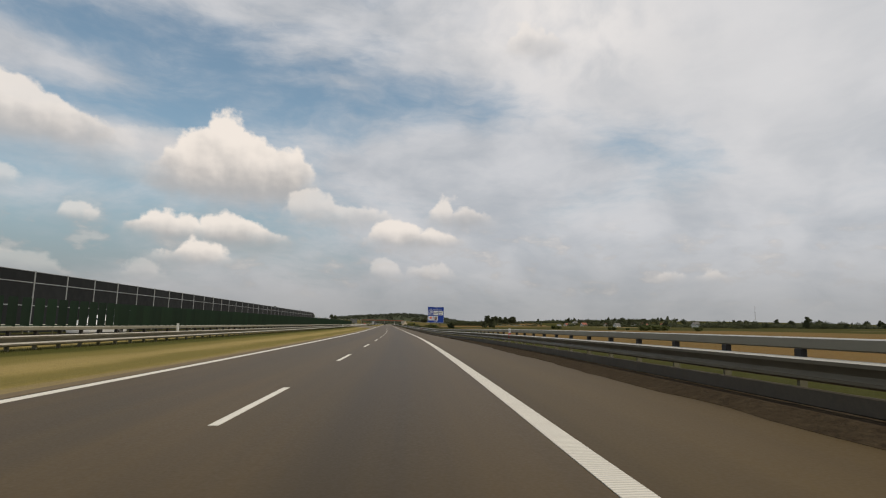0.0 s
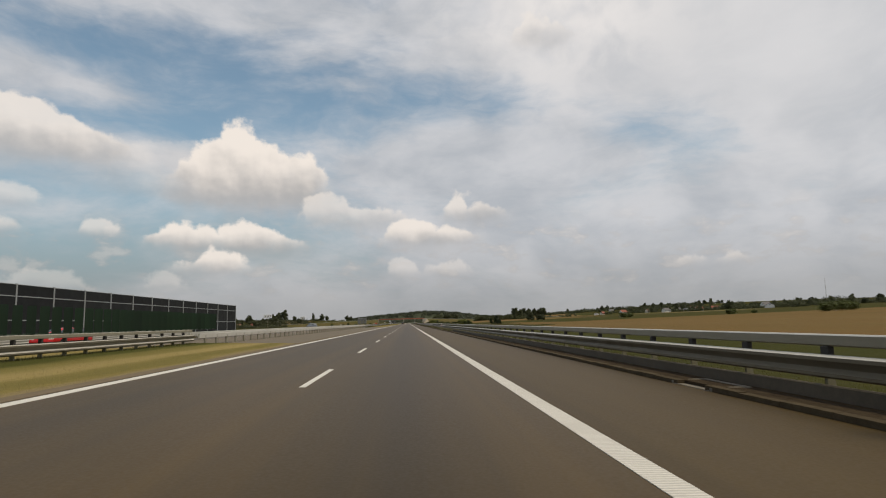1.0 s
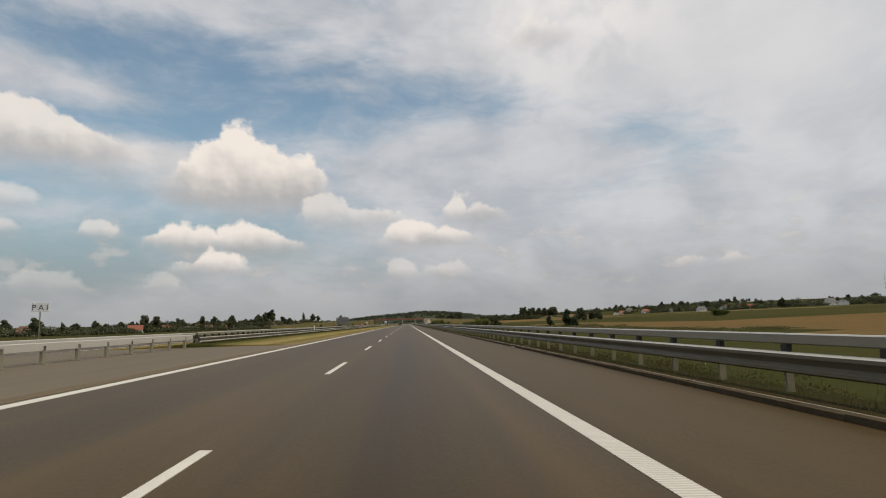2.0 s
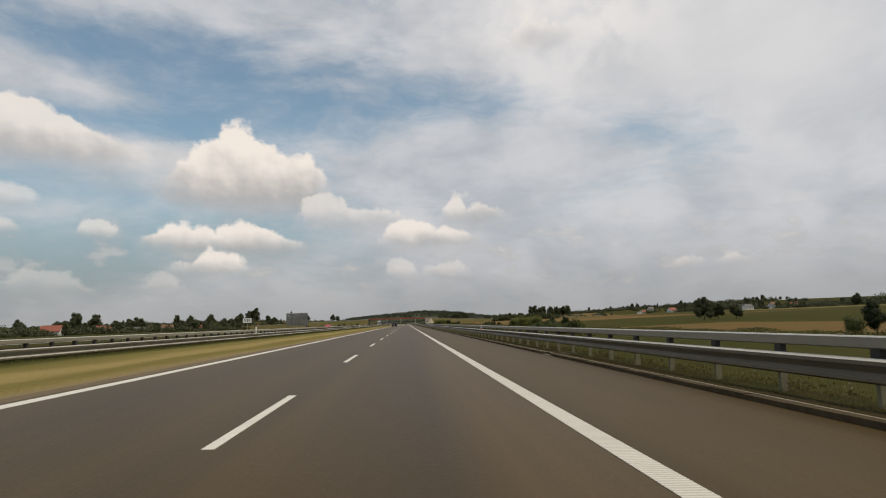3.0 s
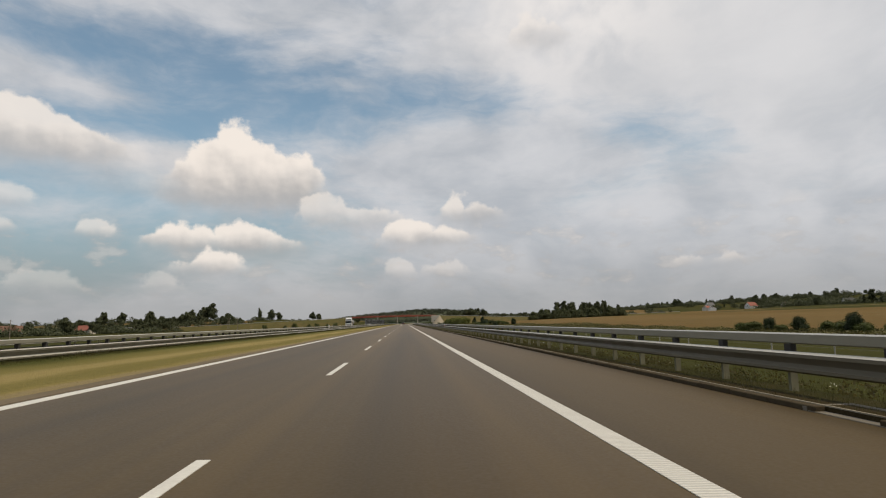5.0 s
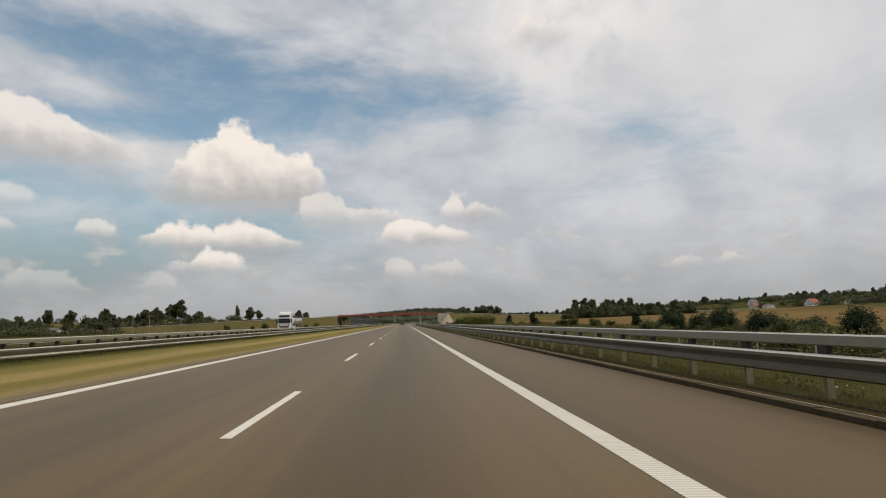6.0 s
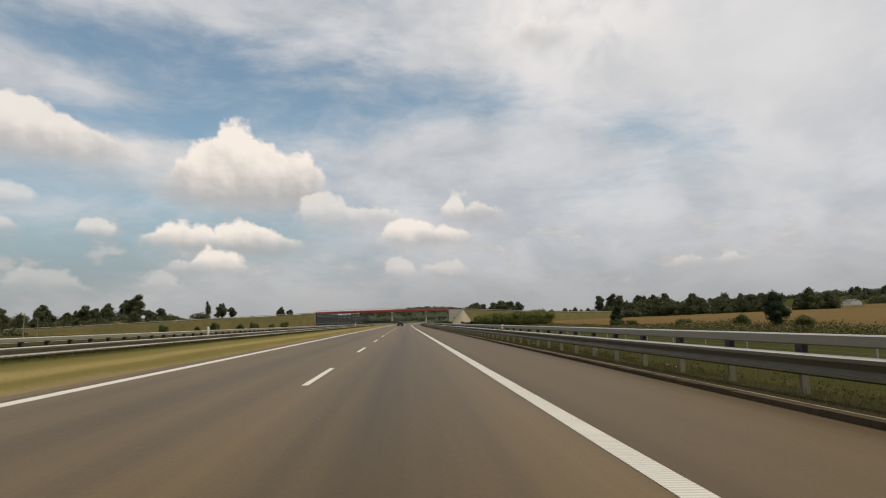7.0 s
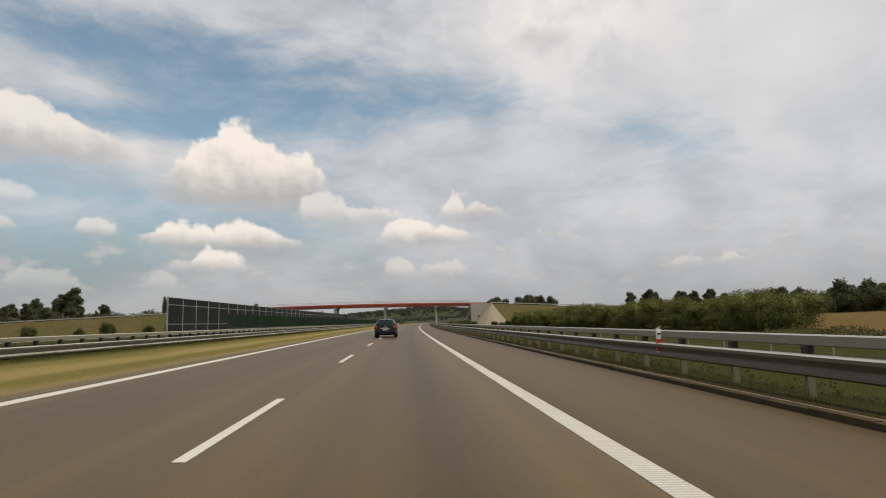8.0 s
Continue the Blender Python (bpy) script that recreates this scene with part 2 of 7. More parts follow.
# ---- making meshes ----
class Geo:
    """Collects corners and faces in full-size metres."""

    def __init__(self):
        self.v, self.f, self.m = [], [], []

    def add(self, verts, faces, mat=0):
        k = len(self.v)
        self.v.extend(tuple(p) for p in verts)
        self.f.extend(tuple(i + k for i in face) for face in faces)
        self.m.extend([mat] * len(faces))
        return self

    def box(self, x0, x1, y0, y1, z0, z1, mat=0, bevel=0.0, m=None):
        if bevel <= 0:
            vs = [Vector((x, y, z)) for z in (z0, z1) for y in (y0, y1) for x in (x0, x1)]
            fs = [(0, 2, 3, 1), (4, 5, 7, 6), (0, 1, 5, 4), (2, 6, 7, 3), (0, 4, 6, 2), (1, 3, 7, 5)]
        else:
            b, vs, fs = bevel, [], []
            ring = lambda x0, x1, y0, y1, z, c: [Vector(p) for p in ((x0 + c, y0, z), (x1 - c, y0, z), (x1, y0 + c, z), (x1, y1 - c, z), (x1 - c, y1, z), (x0 + c, y1, z), (x0, y1 - c, z), (x0, y0 + c, z))]
            vs = ring(x0 + b, x1 - b, y0 + b, y1 - b, z0, b * 0.6) + ring(x0, x1, y0, y1, z0 + b, b) + ring(x0, x1, y0, y1, z1 - b, b) + ring(x0 + b, x1 - b, y0 + b, y1 - b, z1, b * 0.6)
            fs = [tuple(range(7, -1, -1)), tuple(range(24, 32))]
            fs += [(8 * r + i, 8 * r + (i + 1) % 8, 8 * r + 8 + (i + 1) % 8, 8 * r + 8 + i) for r in range(3) for i in range(8)]
        if m is not None:
            vs = [m @ p for p in vs]
        return self.add(vs, fs, mat)

    def tube(self, a, b, r0, r1=None, n=10, mat=0, caps=True):
        a, b, r1 = Vector(a), Vector(b), r0 if r1 is None else r1
        q = (b - a).to_track_quat("Z", "Y")
        vs = [p + q @ Vector((math.cos(TWO_PI * i / n) * r, math.sin(TWO_PI * i / n) * r, 0)) for p, r in ((a, r0), (b, r1)) for i in range(n)]
        fs = [(i, (i + 1) % n, n + (i + 1) % n, n + i) for i in range(n)]
        if caps:
            fs += [tuple(range(n - 1, -1, -1)), tuple(range(n, 2 * n))]
        return self.add(vs, fs, mat)

    def lathe(self, rings, n=24, axis="z", mat=0, centre=(0, 0, 0)):
        """rings: (radius, along) pairs."""
        vs = []
        for r, h in rings:
            for i in range(n):
                c, s = math.cos(TWO_PI * i / n) * r, math.sin(TWO_PI * i / n) * r
                p = {"z": (c, s, h), "x": (h, c, s), "y": (s, h, c)}[axis]
                vs.append(Vector(p) + Vector(centre))
        fs = [(j * n + i, j * n + (i + 1) % n, (j + 1) * n + (i + 1) % n, (j + 1) * n + i) for j in range(len(rings) - 1) for i in range(n)]
        return self.add(vs, fs, mat)

    def loft(self, rings, closed=True, caps=False, mat=0):
        n = len(rings[0])
        vs = [p for ring in rings for p in ring]
        last = n if closed else n - 1
        fs = [(j * n + i, j * n + (i + 1) % n, (j + 1) * n + (i + 1) % n, (j + 1) * n + i) for j in range(len(rings) - 1) for i in range(last)]
        if caps:
            fs += [tuple(range(n - 1, -1, -1)), tuple(range((len(rings) - 1) * n, len(rings) * n))]
        return self.add(vs, fs, mat)

    def along(self, outline, s_list, base=None, closed=True, caps=True, mat=0):
        """Draws an outline of (u, z) along the road; base: u at which the height of the road counts."""
        rings = [[pt(s, u, z + surf(s, u if base is None else base)) for u, z in outline] for s in s_list]
        return self.loft(rings, closed, caps and closed, mat)

    def face(self, sides, count, mat):
        """Gives the named sides of a drawn outline of count sides another material."""
        for i in range(len(self.m)):
            if i % count in sides:
                self.m[i] = mat
        return self

    def mesh(self, name, mats=(), smooth=False):
        me = bpy.data.meshes.new(name)
        me.from_pydata([(x * S, y * S, z * S) for x, y, z in self.v], [], self.f)
        for m in mats:
            me.materials.append(m)
        if len(mats) > 1:
            me.polygons.foreach_set("material_index", self.m)
        if smooth:
            me.polygons.foreach_set("use_smooth", [True] * len(self.f))
            me.set_sharp_from_angle(angle=radians(35))
        me.update()
        return me


def shape(name, geo, mats, m=None, smooth=False, **tags):
    """A top-level thing, or a piece of the setting, of one mesh."""
    ob = new(name, geo.mesh(name, mats if isinstance(mats, (list, tuple)) else (mats,), smooth))
    if m is not None:
        ob.matrix_basis = m
    return tagged(ob, **tags)


def part(name, geo, mats, parent, label="", smooth=False, m=None):
    """One mesh under a thing or a part."""
    data = geo if isinstance(geo, bpy.types.Mesh) else geo.mesh(name, mats if isinstance(mats, (list, tuple)) else (mats,), smooth)
    ob = new(name, data)
    ob.parent = parent
    if m is not None:
        ob.matrix_basis = m
    return tagged(ob, label=label)


def thing(name, m, label, category, group="", kind=""):
    ob = new(name)
    ob.empty_display_size = 0.1
    ob.matrix_basis = m
    return tagged(ob, label, category, group, kind)


def shift(x, y, z, rx=0, ry=0, rz=0):
    """Pose of a part inside its thing, full-size metres."""
    return pose(x * S, y * S, z * S, rx, ry, rz)


def stuff_mesh(name, tris, mat, mats=None, **tags):
    """Many loose triangles or quads at once; tris: array of n x 3 (or 4) x 3 full-size metres."""
    tris = np.asarray(tris, dtype=np.float64) * S
    n, k = tris.shape[0], tris.shape[1]
    me = bpy.data.meshes.new(name)
    me.vertices.add(n * k)
    me.vertices.foreach_set("co", tris.reshape(-1))
    me.loops.add(n * k)
    me.loops.foreach_set("vertex_index", np.arange(n * k, dtype=np.int32))
    me.polygons.add(n)
    me.polygons.foreach_set("loop_start", np.arange(0, n * k, k, dtype=np.int32))
    me.materials.append(mat)
    me.update(calc_edges=True)
    me.validate()
    return me


# ---- materials ----
def material(name, base, rough=0.7, metal=0.0, vary=(), grain=None, bump=0.0, bump_scale=40.0, coat=0.0, island=0.0, rnd=0.0, spec=0.5, stretch=(1, 1, 1), spread=0.1):
    """vary: (scale per metre, amount 0..1, other colour) layers; grain: (scale, amount) of light and dark; bump in metres."""
    ma = bpy.data.materials.new(name)
    ma.use_nodes = True
    nt = ma.node_tree
    N, L = nt.nodes.new, nt.links.new
    bsdf = nt.nodes["Principled BSDF"]
    bsdf.inputs["Roughness"].default_value, bsdf.inputs["Metallic"].default_value = rough, metal
    bsdf.inputs["Coat Weight"].default_value = coat
    bsdf.inputs["Specular IOR Level"].default_value = spec
    coord = N("ShaderNodeTexCoord")
    space = N("ShaderNodeVectorMath")
    space.operation = "MULTIPLY"
    L(coord.outputs["Object"], space.inputs[0])
    space.inputs[1].default_value = tuple(c / S for c in stretch)
    where = space.outputs[0]
    even = where
    if tuple(stretch) != (1, 1, 1):
        plain = N("ShaderNodeVectorMath")
        plain.operation = "SCALE"
        plain.inputs["Scale"].default_value = 1 / S
        L(coord.outputs["Object"], plain.inputs[0])
        even = plain.outputs[0]

    def field(scale, detail=5.0, rough_=0.6, space_=None):
        n = N("ShaderNodeTexNoise")
        L(where if space_ is None else space_, n.inputs["Vector"])
        n.inputs["Scale"].default_value, n.inputs["Detail"].default_value, n.inputs["Roughness"].default_value = scale, detail, rough_
        return n.outputs[0]

    def ranged(v, lo, hi, a=0.0, b=1.0):
        n = N("ShaderNodeMapRange")
        L(v, n.inputs[0])
        for i, x in enumerate((lo, hi, a, b)):
            n.inputs[1 + i].default_value = x
        return n.outputs[0]

    col = None

    def blend(fac, a, b, kind="MIX"):
        n = N("ShaderNodeMix")
        n.data_type, n.blend_type = "RGBA", kind
        L(fac, n.inputs[0]) if not isinstance(fac, (int, float)) else setattr(n.inputs[0], "default_value", fac)
        for sock, v in ((n.inputs[6], a), (n.inputs[7], b)):
            if isinstance(v, tuple):
                sock.default_value = (*v, 1)
            else:
                L(v, sock)
        return n.outputs[2]

    col = base
    for scale, amount, other in vary:
        col = blend(ranged(field(scale), 0.36, 0.66, 0.0, amount), col, other)
    tone = None
    if grain:
        tone = ranged(field(grain[0], 6.0, 0.7, even), 0.25, 0.75, 1 - grain[1], 1 + grain[1])
    if island:
        geo = N("ShaderNodeNewGeometry")
        t2 = ranged(geo.outputs["Random Per Island"], 0, 1, 1 - island, 1 + island)
        tone = t2 if tone is None else mul(nt, tone, t2)
    if rnd:
        info = N("ShaderNodeObjectInfo")
        t3 = ranged(info.outputs["Random"], 0, 1, 1 - rnd, 1 + rnd)
        tone = t3 if tone is None else mul(nt, tone, t3)
    if tone is not None:
        sc = N("ShaderNodeVectorMath")
        sc.operation = "SCALE"
        if isinstance(col, tuple):
            sc.inputs[0].default_value = col
        else:
            L(col, sc.inputs[0])
        L(tone, sc.inputs["Scale"])
        col = sc.outputs[0]
    if isinstance(col, tuple):
        bsdf.inputs["Base Color"].default_value = (*col, 1)
    else:
        L(col, bsdf.inputs["Base Color"])
    if grain or vary:
        L(ranged(field((grain or vary[0])[0] * 0.5, 5.0, 0.6, even), 0.3, 0.7, max(rough - spread, 0.02), min(rough + spread, 1)), bsdf.inputs["Roughness"])
    if bump:
        b = N("ShaderNodeBump")
        b.inputs["Strength"].default_value, b.inputs["Distance"].default_value = 1.0, bump * S
        L(field(bump_scale, 4.0, 0.6, even), b.inputs["Height"])
        L(b.outputs[0], bsdf.inputs["Normal"])
    return ma


def mul(nt, a, b):
    n = nt.nodes.new("ShaderNodeMath")
    n.operation = "MULTIPLY"
    nt.links.new(a, n.inputs[0])
    nt.links.new(b, n.inputs[1])
    return n.outputs[0]


def leaf_material(name, base, other, amount=0.7, island=0.35, through=0.25):
    """Leaves let some light through."""
    ma = material(name, base, 0.6, vary=((0.25, amount, other), (2.0, 0.3, other)), island=island, spec=0.25)
    bsdf = ma.node_tree.nodes["Principled BSDF"]
    thin = ma.node_tree.nodes.new("ShaderNodeBsdfTranslucent")
    both = ma.node_tree.nodes.new("ShaderNodeMixShader")
    both.inputs[0].default_value = through
    src = bsdf.inputs["Base Color"].links[0].from_socket
    L = ma.node_tree.links.new
    L(src, thin.inputs[0])
    L(bsdf.outputs[0], both.inputs[1])
    L(thin.outputs[0], both.inputs[2])
    L(both.outputs[0], ma.node_tree.nodes["Material Output"].inputs[0])
    return ma


ASPHALT = material("asphalt", (0.071, 0.0465, 0.0140), 0.46, vary=((0.45, 0.9, (0.091, 0.058, 0.0170)), (0.8, 0.6, (0.062, 0.0410, 0.0128))), grain=(60.0, 0.18), spread=0.04, spec=0.14, stretch=(1, 0.03, 1))
ASPHALT_OLD = material("shoulder_asphalt", (0.081, 0.0550, 0.0200), 0.52, vary=((0.40, 0.8, (0.093, 0.063, 0.023)), (1.0, 0.25, (0.070, 0.047, 0.017))), grain=(60.0, 0.18), spread=0.04, spec=0.13, stretch=(1, 0.06, 1))


def tinted_along(ma, s0, s1, low, high):
    """Tints the asphalt from one tone to a paler one further along the road."""
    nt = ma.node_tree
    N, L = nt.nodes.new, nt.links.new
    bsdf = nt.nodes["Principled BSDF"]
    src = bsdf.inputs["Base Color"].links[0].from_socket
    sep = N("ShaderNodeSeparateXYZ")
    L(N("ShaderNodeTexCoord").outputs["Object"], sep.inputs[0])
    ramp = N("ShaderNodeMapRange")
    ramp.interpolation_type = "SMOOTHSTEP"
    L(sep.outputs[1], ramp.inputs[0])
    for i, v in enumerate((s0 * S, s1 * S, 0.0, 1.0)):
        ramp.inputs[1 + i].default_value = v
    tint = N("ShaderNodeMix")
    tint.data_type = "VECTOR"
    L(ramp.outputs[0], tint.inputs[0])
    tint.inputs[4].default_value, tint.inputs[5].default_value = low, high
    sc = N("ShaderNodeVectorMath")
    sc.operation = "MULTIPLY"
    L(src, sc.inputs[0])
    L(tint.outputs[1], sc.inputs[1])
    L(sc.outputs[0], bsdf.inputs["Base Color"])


def across_tone(ma, wide, amount, tracks):
    """Streaks along the road, from the mesh's own measure across it; tracks: centre, half width, tone of worn or oily strips."""
    nt = ma.node_tree
    N, L = nt.nodes.new, nt.links.new
    bsdf = nt.nodes["Principled BSDF"]
    src = bsdf.inputs["Base Color"].links[0].from_socket
    attr = N("ShaderNodeAttribute")
    attr.attribute_name = "across"
    sep = N("ShaderNodeSeparateXYZ")
    L(N("ShaderNodeTexCoord").outputs["Object"], sep.inputs[0])
    comb = N("ShaderNodeCombineXYZ")
    for k, (sock, f) in enumerate(((attr.outputs["Fac"], wide), (sep.outputs[1], 0.014 / S))):
        m = N("ShaderNodeMath")
        m.operation = "MULTIPLY"
        L(sock, m.inputs[0])
        m.inputs[1].default_value = f
        L(m.outputs[0], comb.inputs[k])
    field = N("ShaderNodeTexNoise")
    L(comb.outputs[0], field.inputs["Vector"])
    field.inputs["Scale"].default_value, field.inputs["Detail"].default_value, field.inputs["Roughness"].default_value = 1.0, 5.0, 0.6
    ramp = N("ShaderNodeMapRange")
    L(field.outputs[0], ramp.inputs[0])
    for i, v in enumerate((0.3, 0.7, 1 - amount, 1 + amount)):
        ramp.inputs[1 + i].default_value = v
    tone = ramp.outputs[0]
    for centre, half, k in tracks:
        gap = N("ShaderNodeMath")
        gap.operation = "SUBTRACT"
        L(attr.outputs["Fac"], gap.inputs[0])
        gap.inputs[1].default_value = centre
        size = N("ShaderNodeMath")
        size.operation = "ABSOLUTE"
        L(gap.outputs[0], size.inputs[0])
        soft = N("ShaderNodeMapRange")
        soft.interpolation_type = "SMOOTHSTEP"
        L(size.outputs[0], soft.inputs[0])
        for i, v in enumerate((half * 0.2, half * 1.3, k, 1.0)):
            soft.inputs[1 + i].default_value = v
        tone = mul(nt, tone, soft.outputs[0])
    sc = N("ShaderNodeVectorMath")
    sc.operation = "SCALE"
    L(src, sc.inputs[0])
    L(tone, sc.inputs["Scale"])
    L(sc.outputs[0], bsdf.inputs["Base Color"])


def mark_across(ob, outline):
    """Notes on each corner of a drawn outline how far across the road it lies."""
    me = ob.data
    n = len(me.vertices) // len(outline)
    me.attributes.new("across", "FLOAT", "POINT").data.foreach_set("value", [u for u, z in outline] * n)


across_tone(ASPHALT, 1.5, 0.22, ((1.85, 0.95, 0.74), (-2.1, 0.8, 0.90), (0.1, 0.6, 1.10), (3.1, 0.4, 1.08), (-0.8, 0.4, 1.08)))
across_tone(ASPHALT_OLD, 1.1, 0.12, ((4.05, 0.25, 0.86), (5.6, 0.8, 1.07), (6.9, 0.35, 0.82)))
tinted_along(ASPHALT, 580, 760, (0.79, 0.740, 0.50), (1.42, 1.475, 2.00))
tinted_along(ASPHALT_OLD, 580, 760, (0.76, 0.715, 0.50), (1.18, 1.215, 1.60))
PAINT = material("road_paint", (0.62, 0.60, 0.55), 0.6, vary=((1.5, 0.35, (0.48, 0.46, 0.42)),), grain=(30.0, 0.12), bump=0.003, bump_scale=60.0)
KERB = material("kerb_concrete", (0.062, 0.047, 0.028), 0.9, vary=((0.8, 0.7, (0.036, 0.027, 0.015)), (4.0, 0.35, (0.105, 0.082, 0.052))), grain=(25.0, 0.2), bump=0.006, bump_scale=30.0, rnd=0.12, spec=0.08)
HAUNCH = material("kerb_haunch", (0.26, 0.225, 0.165), 0.9, vary=((0.6, 0.8, (0.105, 0.085, 0.055)), (2.5, 0.5, (0.33, 0.29, 0.22))), grain=(20.0, 0.2), bump=0.004, bump_scale=30.0)
CROSSING = material("crossing_asphalt", (0.135, 0.110, 0.076), 0.8, vary=((0.30, 0.6, (0.115, 0.093, 0.064)), (1.4, 0.4, (0.155, 0.128, 0.09))), grain=(60.0, 0.25), spec=0.3, stretch=(1, 0.08, 1))
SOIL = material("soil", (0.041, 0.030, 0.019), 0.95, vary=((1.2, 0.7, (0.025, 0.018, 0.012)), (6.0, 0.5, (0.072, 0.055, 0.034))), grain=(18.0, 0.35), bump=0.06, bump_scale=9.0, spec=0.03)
GRASS = material("grass", (0.042, 0.046, 0.012), 0.9, vary=((0.02, 0.5, (0.062, 0.053, 0.016)), (0.5, 0.6, (0.030, 0.036, 0.008)), (3.0, 0.3, (0.066, 0.060, 0.02))), grain=(8.0, 0.3), bump=0.06, bump_scale=9.0, spec=0.02)
GRASS_DRY = material("dry_grass", (0.245, 0.192, 0.072), 0.9, vary=((0.33, 0.45, (0.155, 0.136, 0.046)), (0.7, 0.5, (0.300, 0.236, 0.098)), (5.0, 0.3, (0.150, 0.116, 0.044))), grain=(12.0, 0.40), bump=0.05, bump_scale=16.0, spec=0.02, stretch=(1, 0.25, 1))
WHEAT = material("wheat_field", (0.148, 0.094, 0.036), 0.9, vary=((0.03, 0.85, (0.090, 0.076, 0.028)), (0.012, 0.7, (0.190, 0.136, 0.064)), (0.10, 0.6, (0.150, 0.090, 0.034)), (0.006, 0.6, (0.115, 0.080, 0.032))), grain=(2.0, 0.22), bump=0.10, bump_scale=4.0, spec=0.02, stretch=(1, 0.3, 1))
GREENFIELD = material("green_field", (0.048, 0.048, 0.013), 0.9, vary=((0.01, 0.7, (0.068, 0.059, 0.018)), (0.15, 0.5, (0.035, 0.039, 0.010))), grain=(2.0, 0.22), bump=0.10, bump_scale=4.0, spec=0.02, stretch=(1, 0.3, 1))
STUBBLE = material("stubble_field", (0.170, 0.132, 0.060), 0.9, vary=((0.02, 0.7, (0.128, 0.107, 0.047)),), grain=(1.5, 0.2), bump=0.05, bump_scale=4.0, spec=0.02)
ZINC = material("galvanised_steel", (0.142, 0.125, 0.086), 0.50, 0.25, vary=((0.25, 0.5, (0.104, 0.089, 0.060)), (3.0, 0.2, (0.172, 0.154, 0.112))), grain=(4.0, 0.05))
# Pale steel: whole pale rails, and lit upward rail faces put into the colour.
ZINC_PALE = material("pale_steel", (0.550, 0.533, 0.484), 0.40, 0.25, vary=((0.25, 0.5, (0.473, 0.456, 0.408)),), grain=(4.0, 0.05))
# Brighter copy of ZINC: stronger light on some rail parts put into the colour.
ZINC_LIT = material("lit_galvanised_steel", (0.245, 0.230, 0.175), 0.50, 0.20, vary=((0.25, 0.5, (0.205, 0.190, 0.140)), (3.0, 0.2, (0.280, 0.262, 0.205))), grain=(4.0, 0.07))
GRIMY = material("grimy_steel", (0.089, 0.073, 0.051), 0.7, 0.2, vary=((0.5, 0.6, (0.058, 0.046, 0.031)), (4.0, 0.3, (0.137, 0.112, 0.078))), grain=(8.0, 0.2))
ZINC_POST = material("galvanised_posts", (0.215, 0.200, 0.122), 0.65, 0.15, vary=((2.0, 0.5, (0.128, 0.114, 0.080)),), grain=(9.0, 0.15), rnd=0.1)
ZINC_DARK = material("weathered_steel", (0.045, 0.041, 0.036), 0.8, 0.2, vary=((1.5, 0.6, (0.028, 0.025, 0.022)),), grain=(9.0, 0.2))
CONCRETE = material("concrete", (0.40, 0.37, 0.32), 0.88, vary=((0.15, 0.6, (0.31, 0.285, 0.245)), (1.5, 0.4, (0.46, 0.43, 0.375))), grain=(6.0, 0.12), bump=0.01, bump_scale=8.0)


def banded(ma, bands, sway):
    """Mown strips of other growth along the median: centre, half width, strength, colour, swaying with slow noise."""
    nt = ma.node_tree
    N, L = nt.nodes.new, nt.links.new
    bsdf = nt.nodes["Principled BSDF"]
    col = bsdf.inputs["Base Color"].links[0].from_socket
    attr = N("ShaderNodeAttribute")
    attr.attribute_name = "across"
    space = N("ShaderNodeVectorMath")
    space.operation = "MULTIPLY"
    L(N("ShaderNodeTexCoord").outputs["Object"], space.inputs[0])
    space.inputs[1].default_value = (0.55 / S, 0.10 / S, 0.0)
    field = N("ShaderNodeTexNoise")
    L(space.outputs[0], field.inputs["Vector"])
    field.inputs["Scale"].default_value, field.inputs["Detail"].default_value = 1.0, 6.0
    shifted = N("ShaderNodeMath")
    shifted.operation = "MULTIPLY_ADD"
    L(field.outputs[0], shifted.inputs[0])
    shifted.inputs[1].default_value = sway
    L(attr.outputs["Fac"], shifted.inputs[2])
    for centre, half, k, other in bands:
        gap = N("ShaderNodeMath")
        gap.operation = "SUBTRACT"
        L(shifted.outputs[0], gap.inputs[0])
        gap.inputs[1].default_value = centre + sway / 2
        size = N("ShaderNodeMath")
        size.operation = "ABSOLUTE"
        L(gap.outputs[0], size.inputs[0])
        soft = N("ShaderNodeMapRange")
        soft.interpolation_type = "SMOOTHSTEP"
        L(size.outputs[0], soft.inputs[0])
        for i, v in enumerate((half * 0.3, half * 1.2, k, 0.0)):
            soft.inputs[1 + i].default_value = v
        mixer = N("ShaderNodeMix")
        mixer.data_type = "RGBA"
        L(soft.outputs[0], mixer.inputs[0])
        L(col, mixer.inputs[6])
        mixer.inputs[7].default_value = (*other, 1)
        col = mixer.outputs[2]
    L(col, bsdf.inputs["Base Color"])


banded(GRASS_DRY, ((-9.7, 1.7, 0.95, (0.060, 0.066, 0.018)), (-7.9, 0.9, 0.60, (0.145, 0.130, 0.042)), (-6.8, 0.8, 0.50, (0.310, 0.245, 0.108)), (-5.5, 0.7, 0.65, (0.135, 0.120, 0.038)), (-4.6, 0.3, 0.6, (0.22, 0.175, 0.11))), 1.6)


